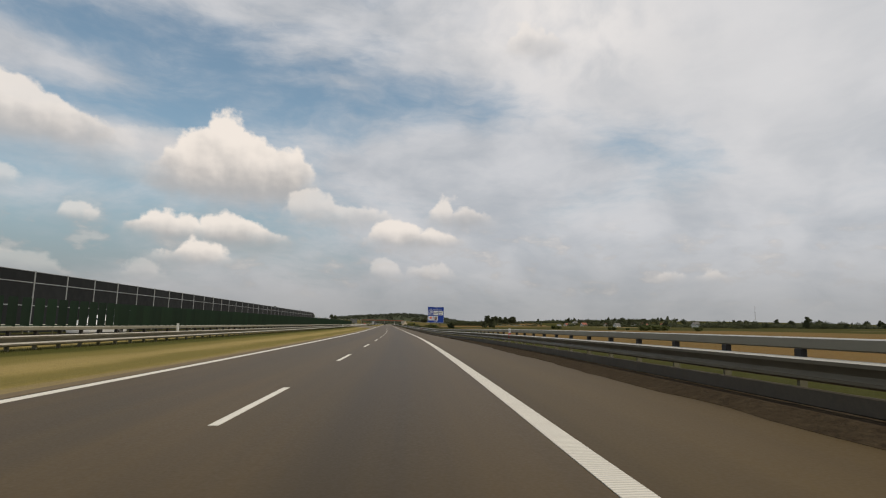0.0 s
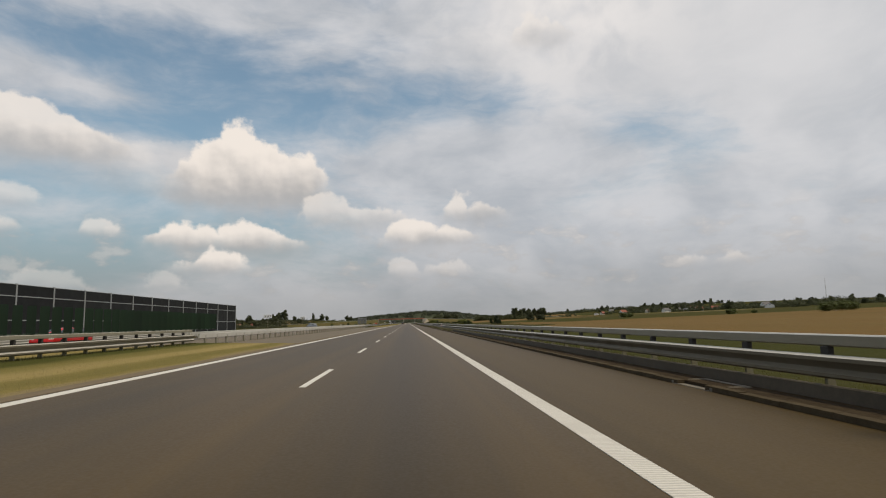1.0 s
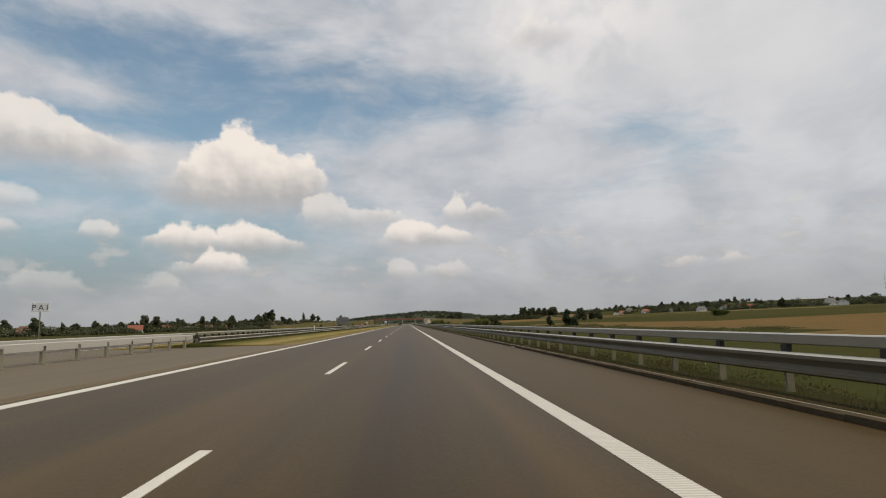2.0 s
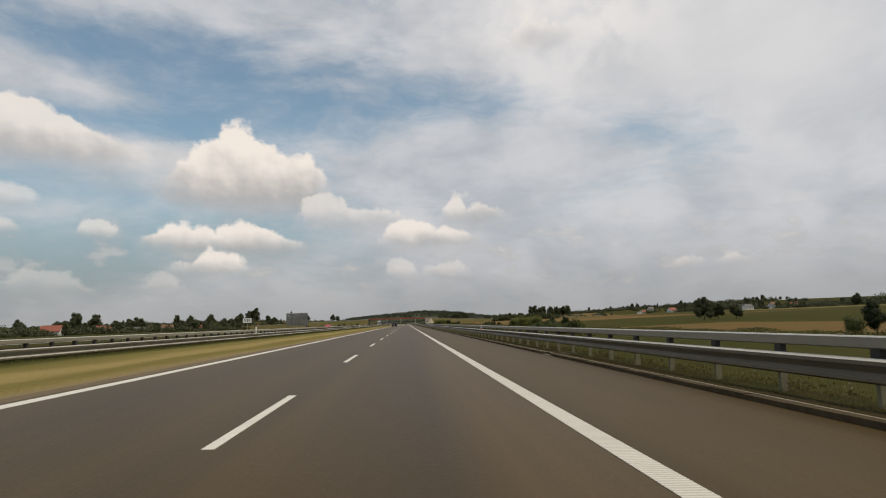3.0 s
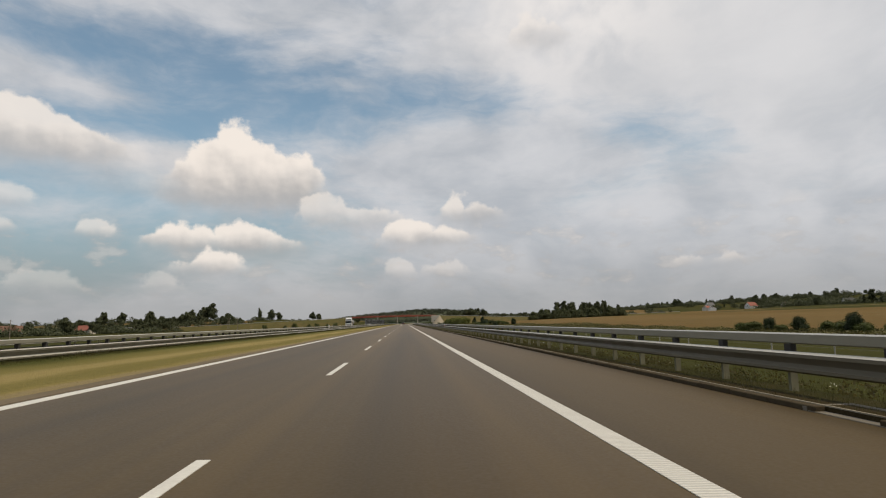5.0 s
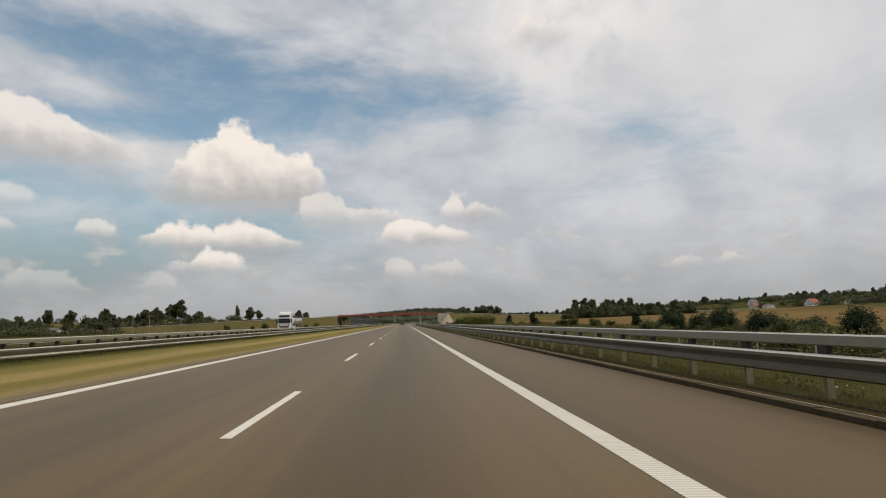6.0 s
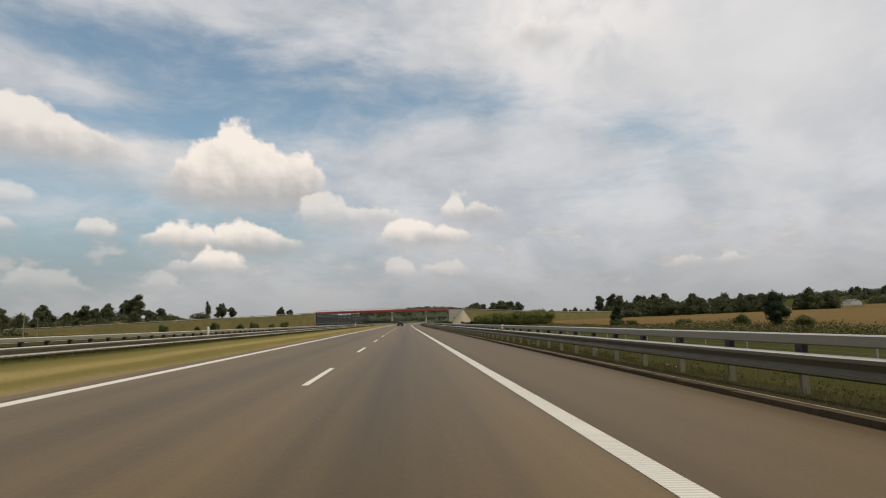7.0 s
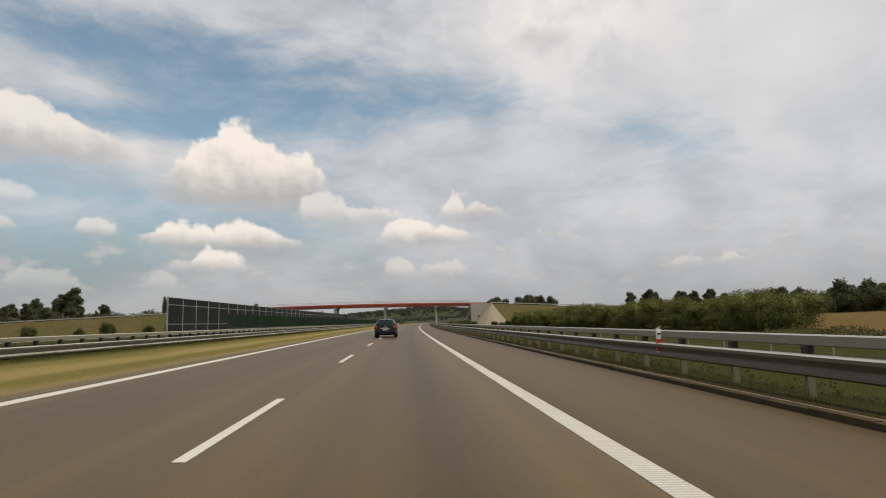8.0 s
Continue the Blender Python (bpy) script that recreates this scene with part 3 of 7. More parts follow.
def ribbed_paint():
    """Edge-line paint with raised cross ribs every twelve centimetres."""
    ma = material("ribbed_paint", (0.60, 0.58, 0.53), 0.6, vary=((1.5, 0.35, (0.48, 0.46, 0.42)),), grain=(30.0, 0.10))
    nt = ma.node_tree
    N, L = nt.nodes.new, nt.links.new
    wave = N("ShaderNodeTexWave")
    wave.bands_direction, wave.wave_profile = "Y", "SIN"
    wave.inputs["Scale"].default_value = TWO_PI / 20.0 / 0.06
    wave.inputs["Distortion"].default_value = 0.6
    coord = N("ShaderNodeTexCoord")
    sc = N("ShaderNodeVectorMath")
    sc.operation = "SCALE"
    sc.inputs["Scale"].default_value = 1 / S
    L(coord.outputs["Object"], sc.inputs[0])
    L(sc.outputs[0], wave.inputs["Vector"])
    bump = N("ShaderNodeBump")
    bump.inputs["Distance"].default_value = 0.010 * S
    L(wave.outputs["Fac"], bump.inputs["Height"])
    bsdf = nt.nodes["Principled BSDF"]
    L(bump.outputs[0], bsdf.inputs["Normal"])
    src = bsdf.inputs["Base Color"].links[0].from_socket
    mixer = N("ShaderNodeMix")
    mixer.data_type = "RGBA"
    ramp = N("ShaderNodeMapRange")
    L(wave.outputs["Fac"], ramp.inputs[0])
    for i, v in enumerate((0.0, 0.5, 0.38, 0.0)):
        ramp.inputs[1 + i].default_value = v
    L(ramp.outputs[0], mixer.inputs[0])
    L(src, mixer.inputs[6])
    mixer.inputs[7].default_value = (0.22, 0.19, 0.15, 1)
    L(mixer.outputs[2], bsdf.inputs["Base Color"])
    return ma


PAINT_RIBBED = ribbed_paint()


# ---- ground: one sheet to the horizon ----
def terrain(s, u):
    """Height of the open ground."""
    if -31.0 <= u <= 8.6:
        return surf(s, u) - 0.12
    n = noise.noise(Vector((s * 0.004, u * 0.006, 1.7))) * min(abs(u) / 150.0, 1.0)
    if u > 0:
        edge = surf(s, 8.6) - 0.12
        k = min((u - 8.6) / 9.0, 1.0)
        z = edge * (1 - k) + (-1.5) * k
        far = max(u - 40.0, 0.0)
        z += (0.0215 + 0.020 * min(max((s - 1560) / 160.0, 0), 1)) * min(far, 900.0) + 0.004 * max(min(far, 4000.0) - 900.0, 0) + 1.2 * n
    else:
        k = min((-31.0 - u) / 10.0, 1.0)
        z = -0.36 * (1 - k) - 1.6 * k
        far = max(-u - 150.0, 0.0)
        z += 0.004 * min(far, 1500.0) + 0.8 * n
        z += 12.0 * min(max((s - 1330) / 200.0, 0), 1) * min(max(-u - 60.0, 0) / 120.0, 1)
    return z


def field_kind(s, u):
    """0 grass, 1 wheat, 2 green crop, 3 stubble."""
    if -45 < u < 26:
        return 0
    if u > 0:
        if u < 52:
            return 1 if s < 330 and u > 44 else 0
        if s < 400:
            return (1, 1, 2, 3, 2, 1, 2)[0 if u < 180 else 1 if u < 240 else 2 if u < 330 else 3 if u < 390 else 4 if u < 600 else 5 if u < 760 else 6]
        if s < 520:
            return 1 if u < 80 else 2
        if s < 700:
            return 2
        if s < 1250:
            return 1 if u < 250 else 2 if u < 330 else 3 if u < 390 else 2
        return 1 if u < 170 else 2 if u < 300 else 1 if u < 420 else 2
    if u > -130:
        return 2 if int(s // 210) % 3 else 0
    return (2, 0, 2, 1, 2, 0, 2)[(int((s - 0.4 * u) // 330) + 3 * int(-u // 110)) % 7] if u > -700 else 2


def build_ground():
    s_lines = [-500, -300, -150] + [20.0 * i - 60 for i in range(0, 83)] + [1640, 1720, 1820, 1960, 2150, 2400, 2700, 3100, 3600, 4300, 5500, 7500, 10000, 13000]
    left = [31.0, 34, 41, 45, 60, 90, 130, 180, 240, 320, 420, 560, 750, 1000, 1400, 2000, 3000, 5000, 9000]
    right = [8.6, 10, 12, 15, 17.6, 22, 26, 34, 44, 52, 64, 80, 100, 120, 140, 160, 180, 210, 240, 250, 290, 330, 360, 390, 420, 470, 520, 560, 600, 680, 760, 900, 1150, 1500, 2100, 3000, 5000, 9000]
    u_lines = [-u for u in reversed(left)] + [-28, -16, -10, -4.4] + right
    g = Geo()
    nu = len(u_lines)
    for s in s_lines:
        g.v.extend(tuple(pt(s, u, terrain(s, u))) for u in u_lines)
    for i in range(len(s_lines) - 1):
        for j in range(nu - 1):
            g.f.append((i * nu + j, i * nu + j + 1, (i + 1) * nu + j + 1, (i + 1) * nu + j))
            g.m.append(field_kind((s_lines[i] + s_lines[i + 1]) / 2, (u_lines[j] + u_lines[j + 1]) / 2))
    shape("ground", g, (GRASS, WHEAT, GREENFIELD, STUBBLE), smooth=True, label="grass verges and wheat fields reaching the horizon", category="ground", kind="structure")


build_ground()
DUST = material("road_dust", (0.150, 0.118, 0.078), 0.95, vary=((0.6, 0.7, (0.115, 0.090, 0.058)), (4.0, 0.4, (0.185, 0.148, 0.10))), grain=(40.0, 0.2), spec=0.1, stretch=(1, 0.15, 1))
S_ROAD = [4.0 * i - 80 for i in range(0, 350)] + [1330.0 + 20 * i for i in range(40)]


def build_roads():
    def paved(name, outline, mat, label):
        ob = shape(name, Geo().along(outline, S_ROAD), mat, label=label, category="road", kind="structure")
        mark_across(ob, outline)
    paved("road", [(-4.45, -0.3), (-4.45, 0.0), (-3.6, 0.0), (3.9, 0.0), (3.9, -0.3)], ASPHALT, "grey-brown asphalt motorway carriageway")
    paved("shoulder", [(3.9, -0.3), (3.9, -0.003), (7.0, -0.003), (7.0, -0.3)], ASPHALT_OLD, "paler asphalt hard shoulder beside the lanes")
    paved("road", [(-27.2, -0.3), (-27.2, 0.0), (-20, 0.0), (-15.9, 0.0), (-15.9, -0.3)], ASPHALT, "asphalt carriageway of the other direction")
    # the paved gap in the median
    g = Geo().along([(-15.95, -0.3), (-15.95, 0.004), (-4.40, -0.004), (-4.40, -0.3)], [162.0 + 4 * i for i in range(33)], base=-4.4)
    shape("road", g, CROSSING, label="paved emergency crossing in the median", category="road", kind="structure")
    # dust and grit gathered along the median edge
    g = Geo().along([(-4.44, -0.02), (-4.44, 0.004), (-4.05, 0.004), (-4.05, -0.02)], S_ROAD)
    shape("road_edge", g, DUST, label="pale dusty strip along the median edge of the asphalt", category="road", kind="structure")
    # painted lines
    def line(u, w, s_list, label, mat=PAINT):
        g = Geo().along([(u - w / 2, -0.02), (u - w / 2, 0.006), (u + w / 2, 0.006), (u + w / 2, -0.02)], s_list)
        shape("road_marking", g, mat, label=label, category="road marking", kind="structure")
    line(-3.82, 0.24, S_ROAD, "solid white edge line along the median")
    line(3.80, 0.265, S_ROAD, "solid white ribbed edge line of the shoulder", PAINT_RIBBED)
    line(-16.2, 0.24, S_ROAD, "solid white edge line of the other carriageway")
    line(-23.8, 0.24, S_ROAD, "solid white edge line of the other carriageway")
    for k in range(-5, 112):
        s0 = 6.9 + 12 * k
        g = Geo().along([(-0.06, -0.02), (-0.06, 0.006), (0.06, 0.006), (0.06, -0.02)], [s0, s0 + 2, s0 + 4])
        shape("lane_dash", g, PAINT, label="white lane dash painted on the asphalt", category="road marking", group="lane dashes", kind="structure")
    g = Geo()
    for k in range(-5, 112):
        s0 = 3.0 + 12 * k
        g.along([(-20.06, -0.02), (-20.06, 0.006), (-19.94, 0.006), (-19.94, -0.02)], [s0, s0 + 4])
    shape("lane_dashes", g, PAINT, label="white lane dashes of the other carriageway", category="road marking", kind="structure")


build_roads()


VERGE = material("weedy_verge", (0.030, 0.034, 0.010), 0.95, vary=((0.5, 0.6, (0.050, 0.046, 0.016)), (1.6, 0.6, (0.060, 0.042, 0.020)), (5.0, 0.5, (0.020, 0.022, 0.008))), grain=(14.0, 0.35), bump=0.05, bump_scale=12.0, spec=0.02)


banded(VERGE, ((7.35, 0.45, 0.85, (0.046, 0.034, 0.018)), (8.8, 0.5, 0.5, (0.024, 0.026, 0.009)), (9.5, 0.4, 0.5, (0.052, 0.054, 0.017))), 1.0)


def build_verges():
    def strip(s0, s1, outline, mat, label, base=None):
        n = max(2, int((s1 - s0) / 4))
        sl = [s0 + (s1 - s0) * i / n for i in range(n + 1)]
        g = Geo().along(outline, sl, base)
        mark_across(shape("verge", g, mat, smooth=True, label=label, category="verge", kind="structure"), outline)
    median = [(-15.85, -0.3), (-15.85, -0.03), (-13, 0.06), (-10.8, 0.17), (-9.4, 0.16), (-7, 0.07), (-5.2, 0.03), (-4.50, -0.02), (-4.50, -0.3)]
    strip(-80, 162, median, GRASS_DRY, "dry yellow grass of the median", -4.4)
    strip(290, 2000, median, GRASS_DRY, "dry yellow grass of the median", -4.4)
    verge = [(7.16, -0.3), (7.16, 0.066), (7.6, 0.05), (8.6, -0.02), (10.0, -0.35), (10.0, -0.8)]
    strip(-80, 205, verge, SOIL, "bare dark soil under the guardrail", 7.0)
    strip(205, 1320, verge, VERGE, "weedy grass verge under the guardrail", 7.0)
    verge2 = [(-27.25, -0.3), (-27.25, -0.02), (-29, -0.05), (-31.2, -0.3), (-31.2, -0.8)]
    strip(-80, 1320, verge2, GRASS, "grass verge of the other carriageway", -27.2)


build_verges()


def spilled_soil():
    """Dark soil washed over the edge of the shoulder."""
    g = Geo()
    rings = []
    for i in range(90):
        s = -30.0 + i
        w = 0.34 * (1 - max(0.0, (s - 25) / 34.0)) + 0.16 * noise.noise(Vector((s * 0.5, 0.2, 0))) + 0.14 * noise.noise(Vector((s * 1.3, 4.2, 0)))
        w = max(w, 0.03)
        rings.append([pt(s, u, surf(s, u) + z) for u, z in ((7.02 - w, 0.001), (7.02 - w * 0.6, 0.03), (7.02, 0.08), (7.10, 0.115), (7.25, 0.10), (7.25, -0.1), (7.02 - w, -0.1))])
    g.loft(rings, caps=True)
    shape("spilled_soil", g, SOIL, smooth=True, label="dark soil washed over the shoulder edge", category="soil", kind="structure")


spilled_soil()


# ---- guardrails ----
def w_beam(u, z, side, t=0.012):
    """Outline of a W-profile, top at z; side: +1 faces right, -1 faces left."""
    d = 0.085 * side
    pts = [(0, 0), (0.55, -0.012), (1, -0.032), (1, -0.085), (0.10, -0.172), (0.0, -0.192), (0.10, -0.208), (1, -0.255), (1, -0.300), (0.5, -0.324), (0, -0.338)]
    front = [(u + d * a, z + b) for a, b in pts]
    back = [(u + d * a - t * side, z + b) for a, b in reversed(pts)]
    return front + back


def box_rail(u, z0, z1, half):
    c = 0.02
    return [(u - half, z0 + c), (u - half, z1 - c), (u - half + c, z1), (u + half - c, z1), (u + half, z1 - c), (u + half, z0 + c), (u + half - c, z0), (u - half + c, z0)]


def post_mesh(h0, h1):
    """A C-shaped post with its top spacer."""
    g = Geo()
    g.box(-0.06, 0.06, -0.035, -0.028, h0, h1).box(-0.06, -0.053, -0.028, 0.035, h0, h1).box(0.053, 0.06, -0.028, 0.035, h0, h1)
    return g


def spans(s0, s1, step=4.0):
    n = max(1, int(round((s1 - s0) / step)))
    return [s0 + (s1 - s0) * i / n for i in range(n + 1)]


def rail_right():
    u = 8.05
    rail = thing("guardrail", Matrix.Identity(4), "tall galvanised steel guardrail along the hard shoulder", "guardrail")
    s0, s1 = -60.0, 1320.0
    # Upward sides get the pale steel, painting in their bright, lit top edges.
    part("w_beam", Geo().along(w_beam(u - 0.13, 0.70, -1), spans(s0, s1), u).face((0, 1), 22, 1), (ZINC, ZINC_PALE), rail, smooth=True)
    part("top_rail", Geo().along(box_rail(u + 0.03, 0.81, 0.985, 0.055), spans(s0, s1), u).face((1, 2, 3), 8, 1), (ZINC_LIT, ZINC_PALE), rail)
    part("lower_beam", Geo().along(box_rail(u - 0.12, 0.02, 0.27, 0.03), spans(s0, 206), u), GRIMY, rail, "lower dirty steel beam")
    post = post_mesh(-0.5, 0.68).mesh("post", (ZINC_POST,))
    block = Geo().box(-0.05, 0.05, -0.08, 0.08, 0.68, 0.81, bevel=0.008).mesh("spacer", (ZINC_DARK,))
    far = Geo()
    for k in range(int((s1 - s0) / 2.0)):
        s = s0 + 2.0 * k
        s += float(np.interp(s, (69, 389, 773, 1026), (0.30, 0.55, 1.02, 0.33)))
        z = surf(s, u)
        m = at(s, u, z)
        if 0 < s < 300 or 440 < s < 620:
            part("post", post, None, rail, m=m)
            part("spacer", block, None, rail, m=m)
        else:
            mm = Matrix.Translation(pt(s, u, z)) @ pose(0, 0, 0, 0, 0, -math.degrees(heading(s)))
            far.box(-0.06, 0.06, -0.035, 0.035, -0.5, 0.68, 0, m=mm)
            far.box(-0.05, 0.05, -0.08, 0.08, 0.68, 0.81, 1, m=mm)
    tagged(part("post_run", far, (ZINC_POST, ZINC_DARK), rail), kind="stuff")


def rail_median(s0, s1, parts_from, parts_to, low):
    u = -10.1
    rail = thing("guardrail", Matrix.Identity(4), "double-sided galvanised guardrail on the grass median", "guardrail")
    # Sides turned to the sky are coloured paler, as if catching its light.
    part("w_beam", Geo().along(w_beam(u + 0.14, 0.645 - low, 1), spans(s0, s1), -4.4).face((0, 1, 6), 22, 1), (ZINC, ZINC_PALE), rail, smooth=True)
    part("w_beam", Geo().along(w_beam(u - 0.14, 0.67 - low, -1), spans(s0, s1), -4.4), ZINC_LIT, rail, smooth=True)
    part("top_rail", Geo().along(box_rail(u, 0.79 - low, 0.93 - low, 0.09), spans(s0, s1), -4.4).face((1, 2, 3), 8, 1), (ZINC_LIT, ZINC_PALE), rail)
    post = post_mesh(-0.4, 0.64).mesh("post", (ZINC_POST,))
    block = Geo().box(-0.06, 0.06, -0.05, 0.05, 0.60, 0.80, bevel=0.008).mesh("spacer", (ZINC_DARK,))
    far = Geo()
    s = s0
    while s < s1:
        z = surf(s, -4.4) - low
        if parts_from < s < parts_to:
            part("post", post, None, rail, m=at(s, u, z))
            part("spacer", block, None, rail, m=at(s, u, z))
        else:
            mm = Matrix.Translation(pt(s, u, z)) @ pose(0, 0, 0, 0, 0, -math.degrees(heading(s)))
            far.box(-0.055, 0.055, -0.03, 0.03, -0.4, 0.64, 0, m=mm)
            far.box(-0.06, 0.06, -0.05, 0.05, 0.60, 0.80, 1, m=mm)
        s += 1.333
    if far.v:
        tagged(part("post_run", far, (ZINC_POST, ZINC_DARK), rail), kind="stuff")


def rail_crossing():
    """The removable rail across the paved gap, on feet."""
    u = -10.1
    rail = thing("removable_guardrail", Matrix.Identity(4), "removable steel guardrail on feet across the paved gap", "guardrail")
    part("rail", Geo().along(box_rail(u + 0.10, 0.42, 0.70, 0.05), spans(162, 290), -4.4), ZINC_PALE, rail)
    part("rail", Geo().along(box_rail(u - 0.45, 0.52, 0.80, 0.05), spans(162, 290), -4.4), ZINC_PALE, rail)
    post = Geo().box(-0.05, 0.05, -0.09, 0.09, 0, 0.6, bevel=0.006).box(-0.22, 0.16, -0.12, 0.12, 0, 0.03).mesh("post", (ZINC_LIT,))
    s = 163.0
    while s < 290:
        part("post", post, None, rail, m=at(s, u + 0.10, surf(s, -4.4)))
        s += 2.0


def rail_far():
    """The outer rail of the other carriageway."""
    u = -28.0
    rail = thing("guardrail", Matrix.Identity(4), "galvanised guardrail beyond the other carriageway", "guardrail")
    part("w_beam", Geo().along(w_beam(u + 0.1, 0.72, 1), spans(-60, 1320, 8), -27.2), ZINC_PALE, rail, smooth=True)
    far = Geo()
    for k in range(345):
        s = -60 + 4.0 * k
        mm = Matrix.Translation(pt(s, u, surf(s, -27.2))) @ pose(0, 0, 0, 0, 0, -math.degrees(heading(s)))
        far.box(-0.055, 0.055, -0.03, 0.03, -0.4, 0.7, 0, m=mm)
    tagged(part("post_run", far, ZINC_POST, rail), kind="stuff")


rail_right()
rail_median(-60, 161, 0, 161, 0.0)
rail_median(291, 1320, 380, 560, 0.10)
rail_crossing()
rail_far()


DRAINS = [78.0, 138.5, 285.5, 346.0, 406.5, 467.0, 527.5, 588.0, 648.5, 709.0, 769.5, 830.0, 890.5, 951.0, 1011.5, 1072.0]


DRAIN_STONE = material("drain_stone", (0.15, 0.130, 0.100), 0.9, vary=((1.0, 0.6, (0.10, 0.085, 0.063)), (5.0, 0.4, (0.20, 0.178, 0.142))), grain=(20.0, 0.2), bump=0.006, bump_scale=25.0)


def build_drains():
    """Concrete outlets through the kerb, running down the verge."""
    first = None
    for s in DRAINS:
        m = at(s, 7.09, surf(s, 7.0))
        if first is not None:
            copy_thing(first, m)
            continue
        first = thing("drain_outlet", m, "pale concrete drain outlet through the kerb", "drain outlet", "kerb drain outlets")
        part("floor", Geo().box(-0.08, 0.55, -0.65, 0.65, -0.25, 0.008, bevel=0.006), DRAIN_STONE, first)
        for d in (-1, 1):
            part("side_wall", Geo().box(-0.08, 0.55, d * 0.70 - 0.05, d * 0.70 + 0.05, -0.25, 0.06, bevel=0.012), DRAIN_STONE, first)
        part("end_wall", Geo().box(0.55, 0.63, -0.75, 0.75, -0.3, 0.06, bevel=0.012), DRAIN_STONE, first)


build_drains()


def build_kerbs():
    """Kerb stones of the right edge, one metre each; the longest stretch that the drive passes is laid stone by stone."""
    kerb = tagged(new("kerb"), "worn concrete kerb along the hard shoulder", "kerb", kind="structure")
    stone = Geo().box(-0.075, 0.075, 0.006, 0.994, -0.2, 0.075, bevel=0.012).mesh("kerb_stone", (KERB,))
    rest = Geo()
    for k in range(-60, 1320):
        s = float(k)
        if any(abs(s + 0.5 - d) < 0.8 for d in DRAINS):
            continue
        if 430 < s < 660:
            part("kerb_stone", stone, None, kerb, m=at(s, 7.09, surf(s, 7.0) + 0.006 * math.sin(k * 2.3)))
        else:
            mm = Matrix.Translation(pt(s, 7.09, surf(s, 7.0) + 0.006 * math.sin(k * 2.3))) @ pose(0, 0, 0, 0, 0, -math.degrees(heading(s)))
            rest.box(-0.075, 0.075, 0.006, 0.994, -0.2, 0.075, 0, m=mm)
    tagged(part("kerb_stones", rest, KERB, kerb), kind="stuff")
    # the worn concrete haunch behind it
    g = Geo().along([(7.168, -0.1), (7.168, 0.082), (7.205, 0.082), (7.205, -0.1)], [205.0 + 3 * i for i in range(370)], base=7.0)
    part("haunch", g, HAUNCH, kerb, "narrow edge of worn pale concrete")


build_kerbs()


# ---- noise walls, vanes, bridge ----
WALL_PANEL = material("wall_panel", (0.016, 0.018, 0.020), 0.75, vary=((0.3, 0.5, (0.024, 0.027, 0.028)),), grain=(3.0, 0.15), rnd=0.15, spec=0.15)
WALL_STEEL = material("wall_steel", (0.34, 0.36, 0.37), 0.5, 0.4, vary=((1.0, 0.4, (0.26, 0.28, 0.29)),), rnd=0.08)
VANE = material("vane_green", (0.006, 0.024, 0.008), 0.65, vary=((0.6, 0.5, (0.009, 0.032, 0.011)),), rnd=0.2)
RED_STEEL = material("red_girder", (0.46, 0.095, 0.055), 0.55, vary=((0.15, 0.5, (0.38, 0.085, 0.052)), (1.2, 0.3, (0.52, 0.13, 0.08))), grain=(4.0, 0.1))
PINK_RAIL = material("railing_paint", (0.42, 0.20, 0.16), 0.6, vary=((0.5, 0.4, (0.34, 0.17, 0.14)),))
PAVING = material("slope_paving", (0.30, 0.255, 0.185), 0.9, vary=((0.2, 0.6, (0.235, 0.20, 0.145)), (1.5, 0.4, (0.35, 0.30, 0.225))), grain=(4.0, 0.15), bump=0.02, bump_scale=3.0)
EMBANK = material("embankment_grass", (0.095, 0.080, 0.026), 0.9, vary=((0.03, 0.7, (0.150, 0.105, 0.045)), (0.3, 0.5, (0.050, 0.060, 0.018))), grain=(2.0, 0.3), bump=0.12, bump_scale=2.5, spec=0.2)


def noise_wall(s0, count, height, mirrored_rows, label):
    """Posts every five metres with dark panels between them, rails across and a pale cap."""
    u, z = -30.0, -0.25
    wall = thing("noise_wall", Matrix.Identity(4), label, "noise wall")
    post = Geo().box(-0.09, 0.09, -0.08, 0.08, 0, height + 0.05, bevel=0.01).mesh("post", (WALL_STEEL,))
    upper = Geo().box(-0.04, 0.04, 0.08, 4.92, height - 0.95, height - 0.06, bevel=0.01).mesh("panel", (WALL_PANEL,))
    lower = Geo().box(-0.05, 0.05, 0.08, 4.92, 0, height - 1.03, bevel=0.01).mesh("panel", (WALL_PANEL,))
    cap = Geo().box(-0.06, 0.06, 0.0, 5.0, height - 0.055, height, bevel=0.008).mesh("cap", (WALL_STEEL,))
    rail = Geo().box(-0.065, 0.065, 0.0, 5.0, -0.04, 0.04, bevel=0.008).mesh("rail", (WALL_STEEL,))
    for k in range(count + 1):
        s = s0 + 5.0 * k
        m = at(s, u, z)
        part("post", post, None, wall, m=m)
        if k == count:
            break
        part("panel", upper, None, wall, m=m)
        part("panel", lower, None, wall, m=m)
        part("cap", cap, None, wall, m=m)
        for h in mirrored_rows:
            part("rail", rail, None, wall, m=m @ shift(0, 0, h))


noise_wall(-28.0, 53, 5.25, (4.26, 2.3), "tall noise wall of dark panels between grey posts")
noise_wall(1100.0, 43, 5.4, (4.4, 1.8), "noise wall of dark panels and grey posts near a bridge")


